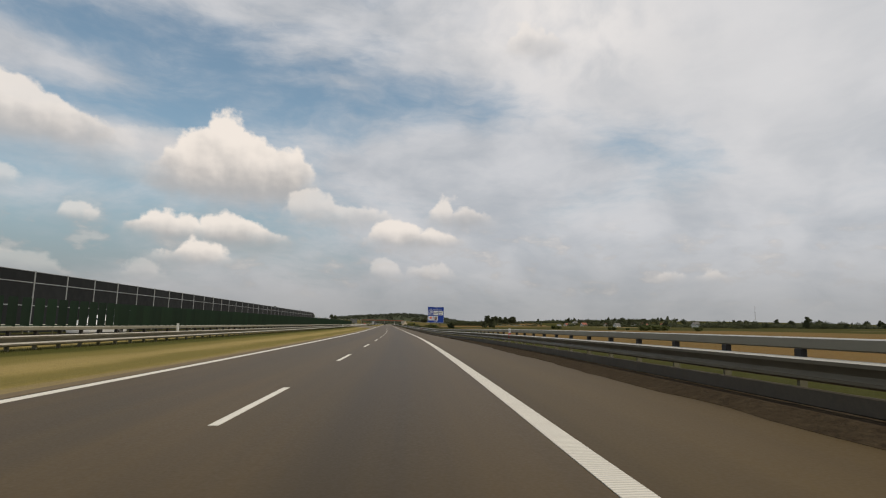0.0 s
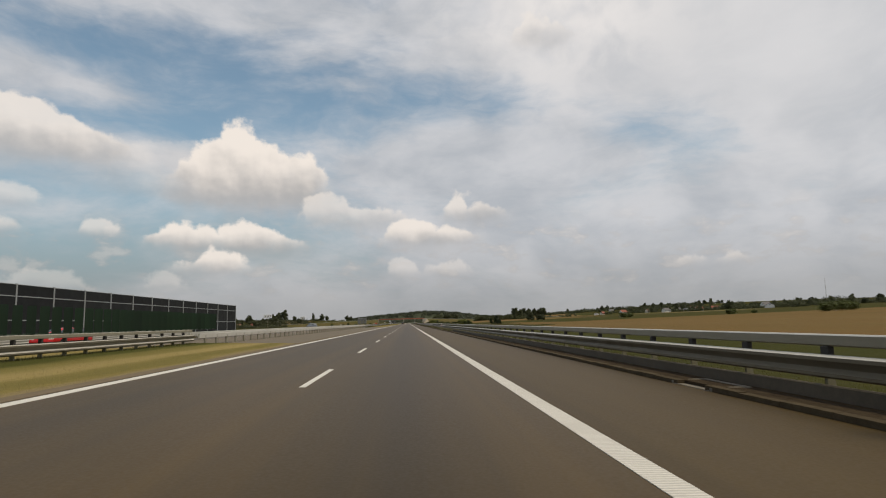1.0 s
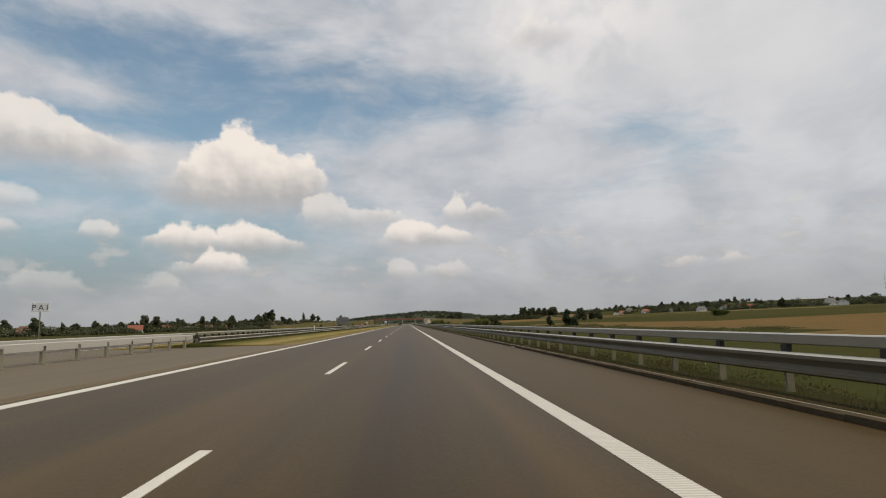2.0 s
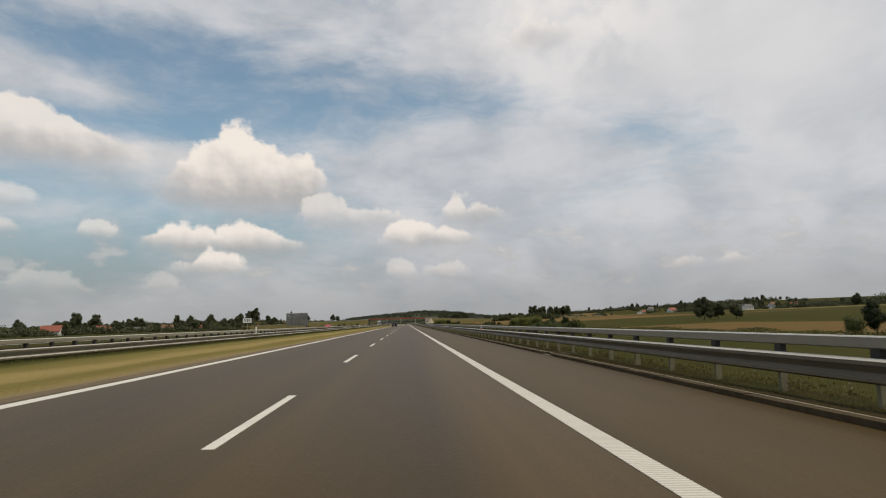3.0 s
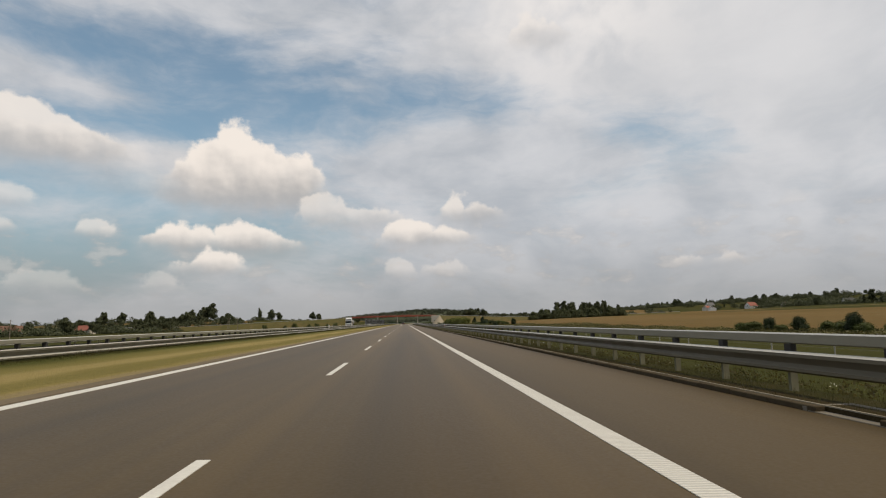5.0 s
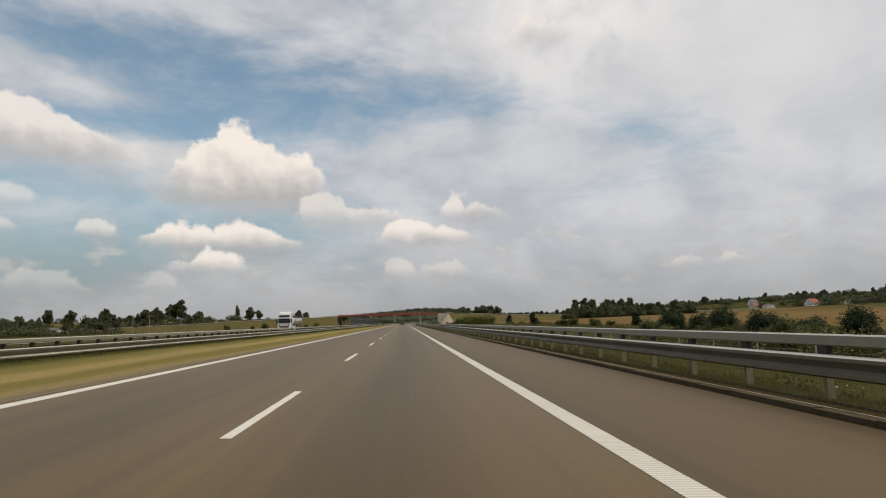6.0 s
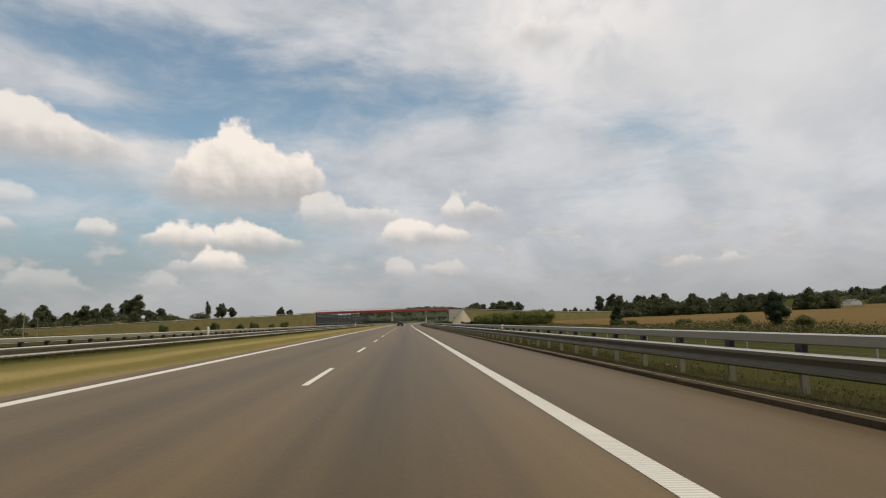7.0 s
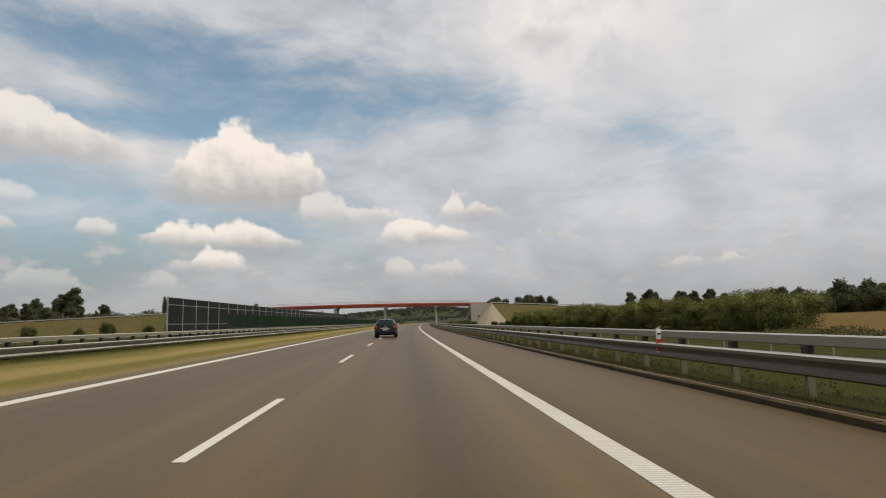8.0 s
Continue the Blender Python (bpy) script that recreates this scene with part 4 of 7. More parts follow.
def vanes(s0, s1, label):
    """Green anti-dazzle blades standing on the median rail."""
    u = -10.1
    screen = thing("dazzle_screen", Matrix.Identity(4), label, "dazzle screen")
    blade = Geo()
    ring = [(-0.155, -0.012), (-0.12, 0.004), (0.0, 0.016), (0.12, 0.004), (0.155, -0.012), (0.0, -0.004)]
    blade.loft([[Vector((a, b, z)) for a, b in ring] for z in (0.93, 1.80)] + [[Vector((a * 0.85, b, 1.86)) for a, b in ring]], caps=True)
    blade = blade.mesh("blade", (VANE,))
    far = Geo()
    k, s = 0, s0
    while s < s1:
        m = at(s, u, surf(s, -4.4) + 0.0, 4.0 * math.sin(k * 1.7))
        if k < 295:
            part("blade", blade, None, screen, m=m)
        else:
            far.box(-0.155, 0.155, -0.012, 0.012, 0.93, 1.85, 0, m=Matrix.Translation(pt(s, u, surf(s, -4.4))) @ pose(0, 0, 0, 0, 0, -math.degrees(heading(s))))
        k, s = k + 1, s + 0.667
    if far.v:
        tagged(part("blades", far, VANE, screen), kind="stuff")
    part("base_strip", Geo().along(box_rail(u, 0.93, 0.97, 0.05), spans(s0, s1), -4.4), VANE, screen)


vanes(-32.0, 165.0, "green anti-dazzle blades standing on the median guardrail")
vanes(1062.0, 1320.0, "dark green anti-dazzle blades on the median guardrail")


def build_bridge():
    s_b, u0, u1, z0 = 1272.0, -62.0, 25.0, 7.2
    bridge = thing("road_bridge", Matrix.Identity(4), "concrete road bridge with a red steel girder over the motorway", "bridge")

    def rise(u):
        k = (u + 18) / 60.0
        return z0 + 0.75 * (1 - k * k)

    us = [u0 + (u1 - u0) * i / 24 for i in range(25)]

    def beam(ds0, ds1, dz0, dz1):
        g = Geo()
        g.loft([[pt(s_b + a, u, rise(u) + b) for a, b in ((ds0, dz0), (ds0, dz1), (ds1, dz1), (ds1, dz0))] for u in us], caps=True)
        return g

    part("deck", beam(0.35, 9.65, 0.9, 1.25), CONCRETE, bridge, "pale concrete deck slab")
    part("girder", beam(0.7, 1.0, 0.0, 0.9), RED_STEEL, bridge, "red painted steel girder")
    part("girder", beam(9.0, 9.3, 0.0, 0.9), RED_STEEL, bridge, "red painted steel girder")
    part("girder", beam(4.8, 5.1, 0.0, 0.9), RED_STEEL, bridge, "red painted steel girder")
    part("fascia", beam(0.15, 0.36, 0.95, 1.45), RED_STEEL, bridge, "red edge beam")
    part("fascia", Geo().loft([[pt(s_b + a, u, rise(u) + b) for a, b in ((0.15, 0.95), (0.15, 1.45), (0.36, 1.45), (0.36, 0.95))] for u in (25.05, 28.0, 31.0)], caps=True), RED_STEEL, bridge, "red edge beam")
    part("handrail", beam(0.22, 0.30, 2.38, 2.46), PINK_RAIL, bridge)
    part("handrail", beam(0.22, 0.30, 1.9, 1.95), PINK_RAIL, bridge)
    baluster = Geo().box(-0.03, 0.03, -0.03, 0.03, 0, 1.0).mesh("baluster", (PINK_RAIL,))
    for i in range(88):
        u = u0 + 0.5 + i * 0.98
        part("baluster", baluster, None, bridge, m=at(s_b + 0.26, u, rise(u) + 1.4))
    for u in (-34.0, -12.4, 9.9):
        for ds in (1.6, 8.4):
            part("pier", Geo().tube(pt(s_b + ds, u, -0.6), pt(s_b + ds, u, rise(u) - 0.5), 0.5, n=16), CONCRETE, bridge, smooth=True)
        part("pier_cap", Geo().box(-0.6, 0.6, 0.2, 9.8, -0.55, 0.0, bevel=0.05, m=Matrix.Translation(pt(s_b, u, rise(u))) @ pose(0, 0, 0, 0, 0, -math.degrees(heading(s_b)))), CONCRETE, bridge)
    for u, d in ((u0, -1), (u1, 1)):
        mm = Matrix.Translation(pt(s_b, u, 0)) @ pose(0, 0, 0, 0, 0, -math.degrees(heading(s_b)))
        zt = rise(u)
        part("abutment", Geo().box(min(0, d * 3.0), max(0, d * 3.0), -0.3, 10.3, -1, zt, bevel=0.05, m=mm).box(min(0, d * 9.0), max(0, d * 9.0), -0.35, 0.35, zt - 4.2, zt + 0.93, bevel=0.04, m=mm), CONCRETE, bridge, "pale concrete abutment")

    # the ramps on both sides, with paved cones under the bridge ends
    for d, ends in ((1, [(33.6, 8.3), (60.0, 6.9), (110.0, 4.6), (190.0, 3.2), (300.0, 5.0)]), (-1, [(62.0, 8.2), (130.0, 6.0), (210.0, 3.6), (330.0, 0.8), (460.0, -0.5)])):
        g = Geo()
        rings = []
        for u, z in ends:
            side = 1.6 * (z + 1.6)
            rings.append([pt(s_b + a, d * u, b) for a, b in ((-side - 1, -2.0), (-side * 0.5, z * 0.5 - 0.6), (-0.6, z), (10.6, z), (10 + side + 1, -2.0))])
        if d < 0:
            rings = [list(reversed(r)) for r in rings]
        g.loft(rings, closed=False)
        shape("embankment", g, EMBANK, smooth=True, label="grassy ramp of the bridge road", category="embankment", kind="structure")
        rail = thing("guardrail", Matrix.Identity(4), "pale guardrail along the ramp of the bridge road", "guardrail")
        part("beam", Geo().loft([[pt(s_b + a, d * u, z + b) for a, b in ((-0.10, 0.42), (-0.10, 0.74), (-0.02, 0.74), (-0.02, 0.42))] for u, z in ends], caps=True), ZINC_PALE, rail)
        posts = Geo()
        for k in range(int((ends[-1][0] - ends[0][0]) / 4)):
            u = ends[0][0] + 4.0 * k
            z = float(np.interp(u, [e[0] for e in ends], [e[1] for e in ends]))
            posts.box(-0.05, 0.05, -0.05, 0.05, -0.3, 0.6, m=Matrix.Translation(pt(s_b + 0.04, d * u, z)))
        tagged(part("post_run", posts, ZINC_POST, rail), kind="stuff")
        u, z = ends[0]
        inner = u - 9.0
        wide = 0.6 if d > 0 else 6.5
        g = Geo()
        top = [pt(s_b - 0.5, d * (u - (8.0 if d > 0 else 0.0)), z - (3.2 if d > 0 else 0.9)), pt(s_b + 10.5, d * (u - (8.0 if d > 0 else 0.0)), z - (3.2 if d > 0 else 0.9))]
        foot = [pt(s_b - 0.5, d * (inner - (4.5 if d > 0 else 0.0)), -0.9), pt(s_b + 10.5, d * (inner - (4.5 if d > 0 else 0.0)), -0.9)]
        cone = [pt(s_b - 1.6 * (z + 1.9) * math.sin(a) - 0.4, d * (u + wide - 9.0 * math.cos(a)), -0.9) for a in (0.0, 0.35, 0.7, 1.05, 1.4, 1.57)]
        if d > 0:
            cone.append(pt(s_b - 1.6 * (z + 1.9) - 0.6, u + 6.0, -0.9))
        apex = pt(s_b - 0.9, d * (u + wide), z + 0.15)
        k = len(cone)
        g.add([apex] + cone, [(0, i + 1, i + 2) if d > 0 else (0, i + 2, i + 1) for i in range(k - 1)])
        g.add(top + foot, [(0, 1, 3, 2) if d < 0 else (0, 2, 3, 1)])
        shape("slope_paving", g, PAVING if d > 0 else EMBANK, label="pale stone-paved cone under the bridge end" if d > 0 else "grassy cone under the bridge end", category="slope paving", kind="structure")


build_bridge()


# ---- signs, markers ----
SIGN_BLUE = material("sign_blue", (0.006, 0.045, 0.33), 0.35, vary=((0.8, 0.25, (0.008, 0.052, 0.30)),), grain=(3.0, 0.05))
SIGN_WHITE = material("sign_white", (0.72, 0.73, 0.74), 0.4, grain=(4.0, 0.03))
SIGN_BLACK = material("sign_black", (0.012, 0.012, 0.014), 0.5)
SIGN_RED = material("sign_red", (0.55, 0.03, 0.03), 0.4, grain=(6.0, 0.05))
SIGN_ORANGE = material("sign_orange", (0.80, 0.10, 0.02), 0.4)
SIGN_GREEN = material("sign_green", (0.010, 0.16, 0.06), 0.4)
SIGN_BACK = material("sign_back", (0.17, 0.175, 0.18), 0.55, 0.4, vary=((0.6, 0.4, (0.13, 0.135, 0.14)),), rnd=0.12)


def lettering(text, size, x, z, y, mat, parent, align="CENTER", squeeze=1.0, name="lettering"):
    cu = bpy.data.curves.new(name, "FONT")
    cu.body, cu.size, cu.align_x, cu.extrude, cu.space_character = text, size * S, align, 0.002 * S, squeeze
    tmp = bpy.data.objects.new(name, cu)
    scene.collection.objects.link(tmp)
    me = bpy.data.meshes.new_from_object(tmp.evaluated_get(bpy.context.evaluated_depsgraph_get()))
    bpy.data.objects.remove(tmp)
    me.materials.clear()
    me.materials.append(mat)
    ob = new(name, me)
    ob.parent = parent
    ob.matrix_basis = shift(x, y, z, 90, 0, 0)
    return ob


def face(parent, name, x0, x1, z0, z1, y, mat, label="", depth=0.004):
    return part(name, Geo().box(x0, x1, y - depth, y, z0, z1), mat, parent, label)


def service_sign():
    w, h, zb = 3.72, 3.60, 2.34
    sign = thing("service_sign", at(132.5, 9.25 + w / 2, surf(132, 8.6) - 0.15, 0.0), "large blue motorway rest-area sign on lattice posts", "road sign")
    x = lambda k: (k - 0.5) * w
    z = lambda k: zb + (1 - k) * h
    panel = part("panel", Geo().box(-w / 2, w / 2, 0.0, 0.05, zb, zb + h, bevel=0.01), SIGN_BLUE, sign)
    e = 0.03
    rim = Geo().box(-w / 2, w / 2, -0.004, 0, zb, zb + e).box(-w / 2, w / 2, -0.004, 0, zb + h - e, zb + h).box(-w / 2, -w / 2 + e, -0.004, 0, zb + e, zb + h - e).box(w / 2 - e, w / 2, -0.004, 0, zb + e, zb + h - e)
    part("rim", rim, SIGN_WHITE, panel)
    lettering("MOP", 0.27, x(0.50), z(0.090), -0.004, SIGN_WHITE, panel)
    lettering("PASZCZYNA POŁUDNIE", 0.27, x(0.50), z(0.198), -0.004, SIGN_WHITE, panel)
    lettering("2 km", 0.38, x(0.50), z(0.970), -0.004, SIGN_WHITE, panel)
    # pictograms: column and row
    s0 = 0.285
    cells = {}
    for name, cx, cz in (("p", 0.185, 0.385), ("wc", 0.502, 0.385), ("bus", 0.815, 0.385), ("load", 0.185, 0.725), ("fuel", 0.502, 0.725)):
        hw, hh = s0 / 2 * w, s0 / 2 * h
        cells[name] = (x(cx), z(cz), hw, hh)
        plate = face(panel, "pictogram", x(cx) - hw, x(cx) + hw, z(cz) - hh, z(cz) + hh, -0.001, SIGN_WHITE)
        cells[name + "_plate"] = plate
    cx, cz, hw, hh = cells["p"]
    face(cells["p_plate"], "field", cx - hw + 0.07, cx + hw - 0.07, cz - hh + 0.07, cz + hh - 0.07, -0.005, SIGN_BLUE)
    pg = Geo().box(cx - 0.26, cx - 0.10, -0.013, -0.009, cz - 0.38, cz + 0.38)
    pg.box(cx - 0.10, cx + 0.14, -0.013, -0.009, cz + 0.24, cz + 0.38).box(cx - 0.10, cx + 0.14, -0.013, -0.009, cz - 0.10, cz + 0.04)
    ring = [(cx + 0.14 + r * math.cos(a), cz + 0.14 + r * math.sin(a)) for r in (0.24, 0.10) for a in [math.pi / 2 - math.pi * i / 10 for i in range(11)]]
    pg.add([(a, -0.013, b) for a, b in ring], [(i, 11 + i, 12 + i, i + 1) for i in range(10)])
    part("letter", pg, SIGN_WHITE, cells["p_plate"])
    cx, cz, hw, hh = cells["wc"]
    lettering("WC", 0.52, cx, cz - 0.19, -0.006, SIGN_BLACK, cells["wc_plate"])
    cx, cz, hw, hh = cells["bus"]
    lettering("WC", 0.52, cx, cz + 0.02, -0.006, SIGN_BLACK, cells["bus_plate"])
    lettering("BUS", 0.34, cx, cz - 0.38, -0.006, SIGN_BLACK, cells["bus_plate"])
    cx, cz, hw, hh = cells["load"]
    face(cells["load_plate"], "load_box", cx - 0.22, cx + 0.23, cz - 0.10, cz + 0.31, -0.005, SIGN_ORANGE)
    face(cells["load_plate"], "axle", cx - 0.22, cx + 0.23, cz - 0.22, cz - 0.18, -0.005, SIGN_BLACK)
    for dx in (-0.2, 0.2):
        face(cells["load_plate"], "wheel", cx + dx - 0.025, cx + dx + 0.025, cz - 0.28, cz - 0.13, -0.006, SIGN_BLACK)
    cx, cz, hw, hh = cells["fuel"]
    face(cells["fuel_plate"], "pump", cx - 0.20, cx + 0.06, cz - 0.42, cz + 0.32, -0.005, SIGN_BLACK)
    face(cells["fuel_plate"], "display", cx - 0.15, cx + 0.01, cz + 0.14, cz + 0.26, -0.009, SIGN_WHITE)
    face(cells["fuel_plate"], "pump", cx + 0.10, cx + 0.28, cz - 0.32, cz + 0.42, -0.005, SIGN_GREEN, "green fuel pump")
    face(cells["fuel_plate"], "hose", cx - 0.33, cx - 0.28, cz - 0.36, cz + 0.22, -0.005, SIGN_BLACK)
    for k in (-1, 1):
        g = Geo().box(-0.58, 0.58, -0.013, -0.010, -0.022, 0.022, m=Matrix.Translation((cx, 0, cz)) @ pose(0, 0, 0, 0, 45 * k, 0))
        part("cross_bar", g, SIGN_RED, cells["fuel_plate"])
    # two lattice masts behind the panel
    for x0 in (-1.18, 0.92):
        mast = part("mast", Geo().tube((x0, 0.12, -1.3), (x0, 0.12, zb + h - 0.4), 0.035, n=8).tube((x0 + 0.26, 0.42, -1.3), (x0 + 0.26, 0.42, zb + 1.6), 0.035, n=8), ZINC_DARK, sign)
        g = Geo()
        for i in range(9):
            za, zb2 = -1.1 + i * 0.42, -0.68 + i * 0.42
            a, b = (x0, 0.12), (x0 + 0.26, 0.42)
            p, q = (a, b) if i % 2 else (b, a)
            g.tube((*p, za), (*q, zb2), 0.014, n=5)
        part("bracing", g, ZINC_DARK, mast)


def marker_posts():
    """Red and white markers on the rails, a hundred metres apart."""
    first = None
    for side, u in (("right", 8.05), ("median", -10.1)):
        for k in range(0, 11):
            s = 31.6 + 100 * k + (3.6 if k == 10 else 0.0)
            zb = surf(s, u) + 0.70 if side == "right" else surf(s, -4.4) + 0.80
            m = at(s, u - 0.14 if side == "right" else u + 0.14, zb, 0)
            if first is None:
                first = thing("marker_post", m, "white marker post with a red reflector on the guardrail", "marker post", "roadside marker posts")
                part("body", Geo().box(-0.06, 0.06, -0.02, 0.02, -0.25, 0.32, bevel=0.012).add([(-0.06, -0.02, 0.32), (0.06, -0.02, 0.38), (0.06, 0.02, 0.38), (-0.06, 0.02, 0.32)], [(0, 1, 2, 3)]), SIGN_WHITE, first)
                part("reflector", Geo().box(-0.062, 0.062, -0.024, 0.024, -0.20, 0.08), SIGN_RED, first, "red band")
                part("bar", Geo().box(-0.04, 0.04, -0.026, -0.022, 0.18, 0.22), SIGN_BLACK, first, "dark bar of unreadable print")
            elif side == "right":
                copy_thing(first, m)
            else:
                post = thing("marker_post", m, "plain white marker post on the median guardrail", "marker post", "median marker posts")
                part("body", Geo().box(-0.06, 0.06, -0.02, 0.02, -0.25, 0.24, bevel=0.012), SIGN_WHITE, post)


def kilometre_sign():
    sign = thing("kilometre_sign", at(429.5, -10.1, surf(430, -4.4)), "small white kilometre sign on a pole in the median", "road sign")
    part("pole", Geo().tube((0, 0.05, 0), (0, 0.05, 1.75), 0.03, n=10), ZINC_POST, sign, smooth=True)
    panel = part("panel", Geo().box(-0.32, 0.32, 0, 0.02, 1.36, 1.70, bevel=0.006), SIGN_WHITE, sign)
    lettering("539", 0.33, 0, 1.42, -0.003, SIGN_BLACK, panel)


def crossing_signs():
    for s, width in ((266.0, 1.95), (311.0, 1.5)):
        sign = thing("crossing_sign", at(s, -31.0, -0.6), "white lettered sign on a grey pole beyond the carriageway", "road sign", "crossing signs")
        part("pole", Geo().tube((0, 0.06, -1), (0, 0.06, 4.1), 0.05, n=10), ZINC_POST, sign, smooth=True)
        panel = part("panel", Geo().box(-width / 2, width / 2, 0, 0.04, 3.55, 4.35, bevel=0.01), SIGN_WHITE, sign)
        lettering("P A I", 0.72, 0, 3.69, -0.004, SIGN_BLACK, panel)


def big_sign_back():
    """The back of a large direction sign for the other carriageway."""
    w, zb, h = 6.7, 2.1, 4.0
    sign = thing("direction_sign", at(573.0, -33.2, -0.9, 6.0), "back of a large grey direction sign on steel posts", "road sign")
    n = 8
    for i in range(n):
        part("plank", Geo().box(-w / 2, w / 2, 0.0, 0.05, zb + h * i / n + 0.015, zb + h * (i + 1) / n - 0.015, bevel=0.012), SIGN_BACK, sign)
    part("frame", Geo().box(-w / 2 - 0.04, w / 2 + 0.04, -0.02, 0.07, zb + h, zb + h + 0.06), SIGN_WHITE, sign, "pale edge of the sign")
    for x in (-1.3, 1.25):
        part("post", Geo().box(x - 0.12, x + 0.12, -0.28, -0.04, -1.0, zb + h * 0.62, bevel=0.015), ZINC_POST, sign)
    for z in (zb + 0.5, zb + 1.8):
        part("crossbar", Geo().box(-w / 2 + 0.2, w / 2 - 0.2, -0.038, 0.0, z - 0.04, z + 0.04), ZINC_POST, sign)


service_sign()
marker_posts()
kilometre_sign()
crossing_signs()
big_sign_back()


def wildlife_fence():
    """Wire fence on slim pale posts at the foot of the slope."""
    u = 19.0
    fence = thing("wire_fence", Matrix.Identity(4), "wire game fence on slim pale posts beside the field", "fence")
    post = Geo().tube((0, 0, -0.4), (0, 0, 1.5), 0.035, 0.03, n=8).mesh("post", (FENCE_POST,))
    for i in range(150):
        s = 640.0 + 4.0 * i
        part("post", post, None, fence, m=at(s, u, terrain(s, u), 0))
    for h in (0.12, 0.35, 0.6, 0.85, 1.1, 1.42):
        g = Geo()
        rings = [[pt(640.0 + 4.0 * i, u, terrain(640.0 + 4.0 * i, u) + h) + Vector((a, 0, b)) for a, b in ((-0.006, -0.006), (0.006, -0.006), (0.0, 0.008))] for i in range(150)]
        g.loft(rings)
        part("wire", g, ZINC_POST, fence)


FENCE_POST = material("fence_post", (0.36, 0.34, 0.29), 0.7, vary=((1.0, 0.5, (0.28, 0.26, 0.22)),), rnd=0.15)
wildlife_fence()


# ---- trees, shrubs, woods ----
BARK = material("bark", (0.085, 0.065, 0.048), 0.9, vary=((2.0, 0.6, (0.05, 0.04, 0.03)),), grain=(8.0, 0.25), bump=0.02, bump_scale=10.0)
# Hill woodland lightened and blued: distance haze put into its colour.
WOODLAND_HAZE = material("woodland", (0.062, 0.071, 0.046), 0.95, vary=((0.02, 0.6, (0.060, 0.068, 0.040)), (0.12, 0.6, (0.030, 0.038, 0.019))), grain=(0.6, 0.3), bump=2.0, bump_scale=0.12, spec=0.1)
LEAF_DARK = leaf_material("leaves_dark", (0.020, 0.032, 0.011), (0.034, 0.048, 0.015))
# These three far leaf colours are lightened the same way, with haze mixed in.
LEAF_FAR_HAZE = leaf_material("leaves_far_haze", (0.064, 0.074, 0.036), (0.092, 0.100, 0.050))
LEAF_HILL_HAZE = leaf_material("leaves_hill_haze", (0.070, 0.080, 0.052), (0.088, 0.097, 0.062))
LEAF_WOOD_HAZE = leaf_material("leaves_wood_haze", (0.072, 0.084, 0.036), (0.105, 0.114, 0.050))
LEAF_MID = leaf_material("leaves_mid", (0.058, 0.074, 0.018), (0.092, 0.105, 0.028))
LEAF_LIGHT = leaf_material("leaves_light", (0.115, 0.130, 0.028), (0.165, 0.170, 0.045))


def leaf_cloud(rng, lobes, per_m2, size):
    """Leaf sprays scattered through the outer shell of a crown; lobes: centre and three radii."""
    out = []
    for (cx, cy, cz), (rx, ry, rz) in lobes:
        area = 4 * math.pi * ((rx * ry) ** 1.6 + (rx * rz) ** 1.6 + (ry * rz) ** 1.6) ** (1 / 1.6) / 3 ** (1 / 1.6)
        n = max(12, int(area * per_m2))
        d = rng.normal(size=(n, 3))
        d /= np.linalg.norm(d, axis=1)[:, None]
        lump = 1 + 0.16 * np.sin(d[:, 0] * 5 + cx * 3) * np.sin(d[:, 1] * 6 + cy) + 0.12 * np.sin(d[:, 2] * 7 + d[:, 0] * 4 + cz)
        r = (rng.uniform(0.60, 1.06, n) * lump)[:, None]
        c = np.array([cx, cy, cz]) + d * r * np.array([rx, ry, rz])
        a = rng.normal(size=(n, 3))
        a /= np.linalg.norm(a, axis=1)[:, None]
        b = np.cross(a, d + 0.4 * rng.normal(size=(n, 3)))
        b /= np.linalg.norm(b, axis=1)[:, None] + 1e-9
        sz = (size * rng.uniform(0.6, 1.5, n))[:, None]
        out.append(np.stack([c - a * sz, c + b * sz * 0.5, c + a * sz, c - b * sz * 0.5], axis=1))
    return np.concatenate(out)


def clump_core(g, rng, lobes, shrink=0.8):
    """Dense inside of a crown, lumpy."""
    for (cx, cy, cz), (rx, ry, rz) in lobes:
        rings = []
        ph = rng.uniform(0, 6)
        for j in range(1, 6):
            th = math.pi * j / 6
            rings.append([Vector((cx + shrink * rx * math.sin(th) * math.cos(f) * (1 + 0.16 * math.sin(3 * f + j + ph)), cy + shrink * ry * math.sin(th) * math.sin(f) * (1 + 0.16 * math.cos(2 * f + j)), cz + shrink * rz * math.cos(th))) for f in [TWO_PI * i / 9 for i in range(9)]])
        g.loft(rings, caps=True)


def crown_mesh(name, rng, lobes, per_m2, size, mat, core=0.62):
    leaves = leaf_cloud(rng, lobes, per_m2, size)
    g = Geo()
    if core:
        clump_core(g, rng, lobes, core)
    k = len(g.v)
    n = len(leaves)
    g.v.extend(map(tuple, leaves.reshape(-1, 3)))
    g.f.extend((k + 4 * i, k + 4 * i + 1, k + 4 * i + 2, k + 4 * i + 3) for i in range(n))
    g.m.extend([0] * n)
    return g.mesh(name, (mat,))


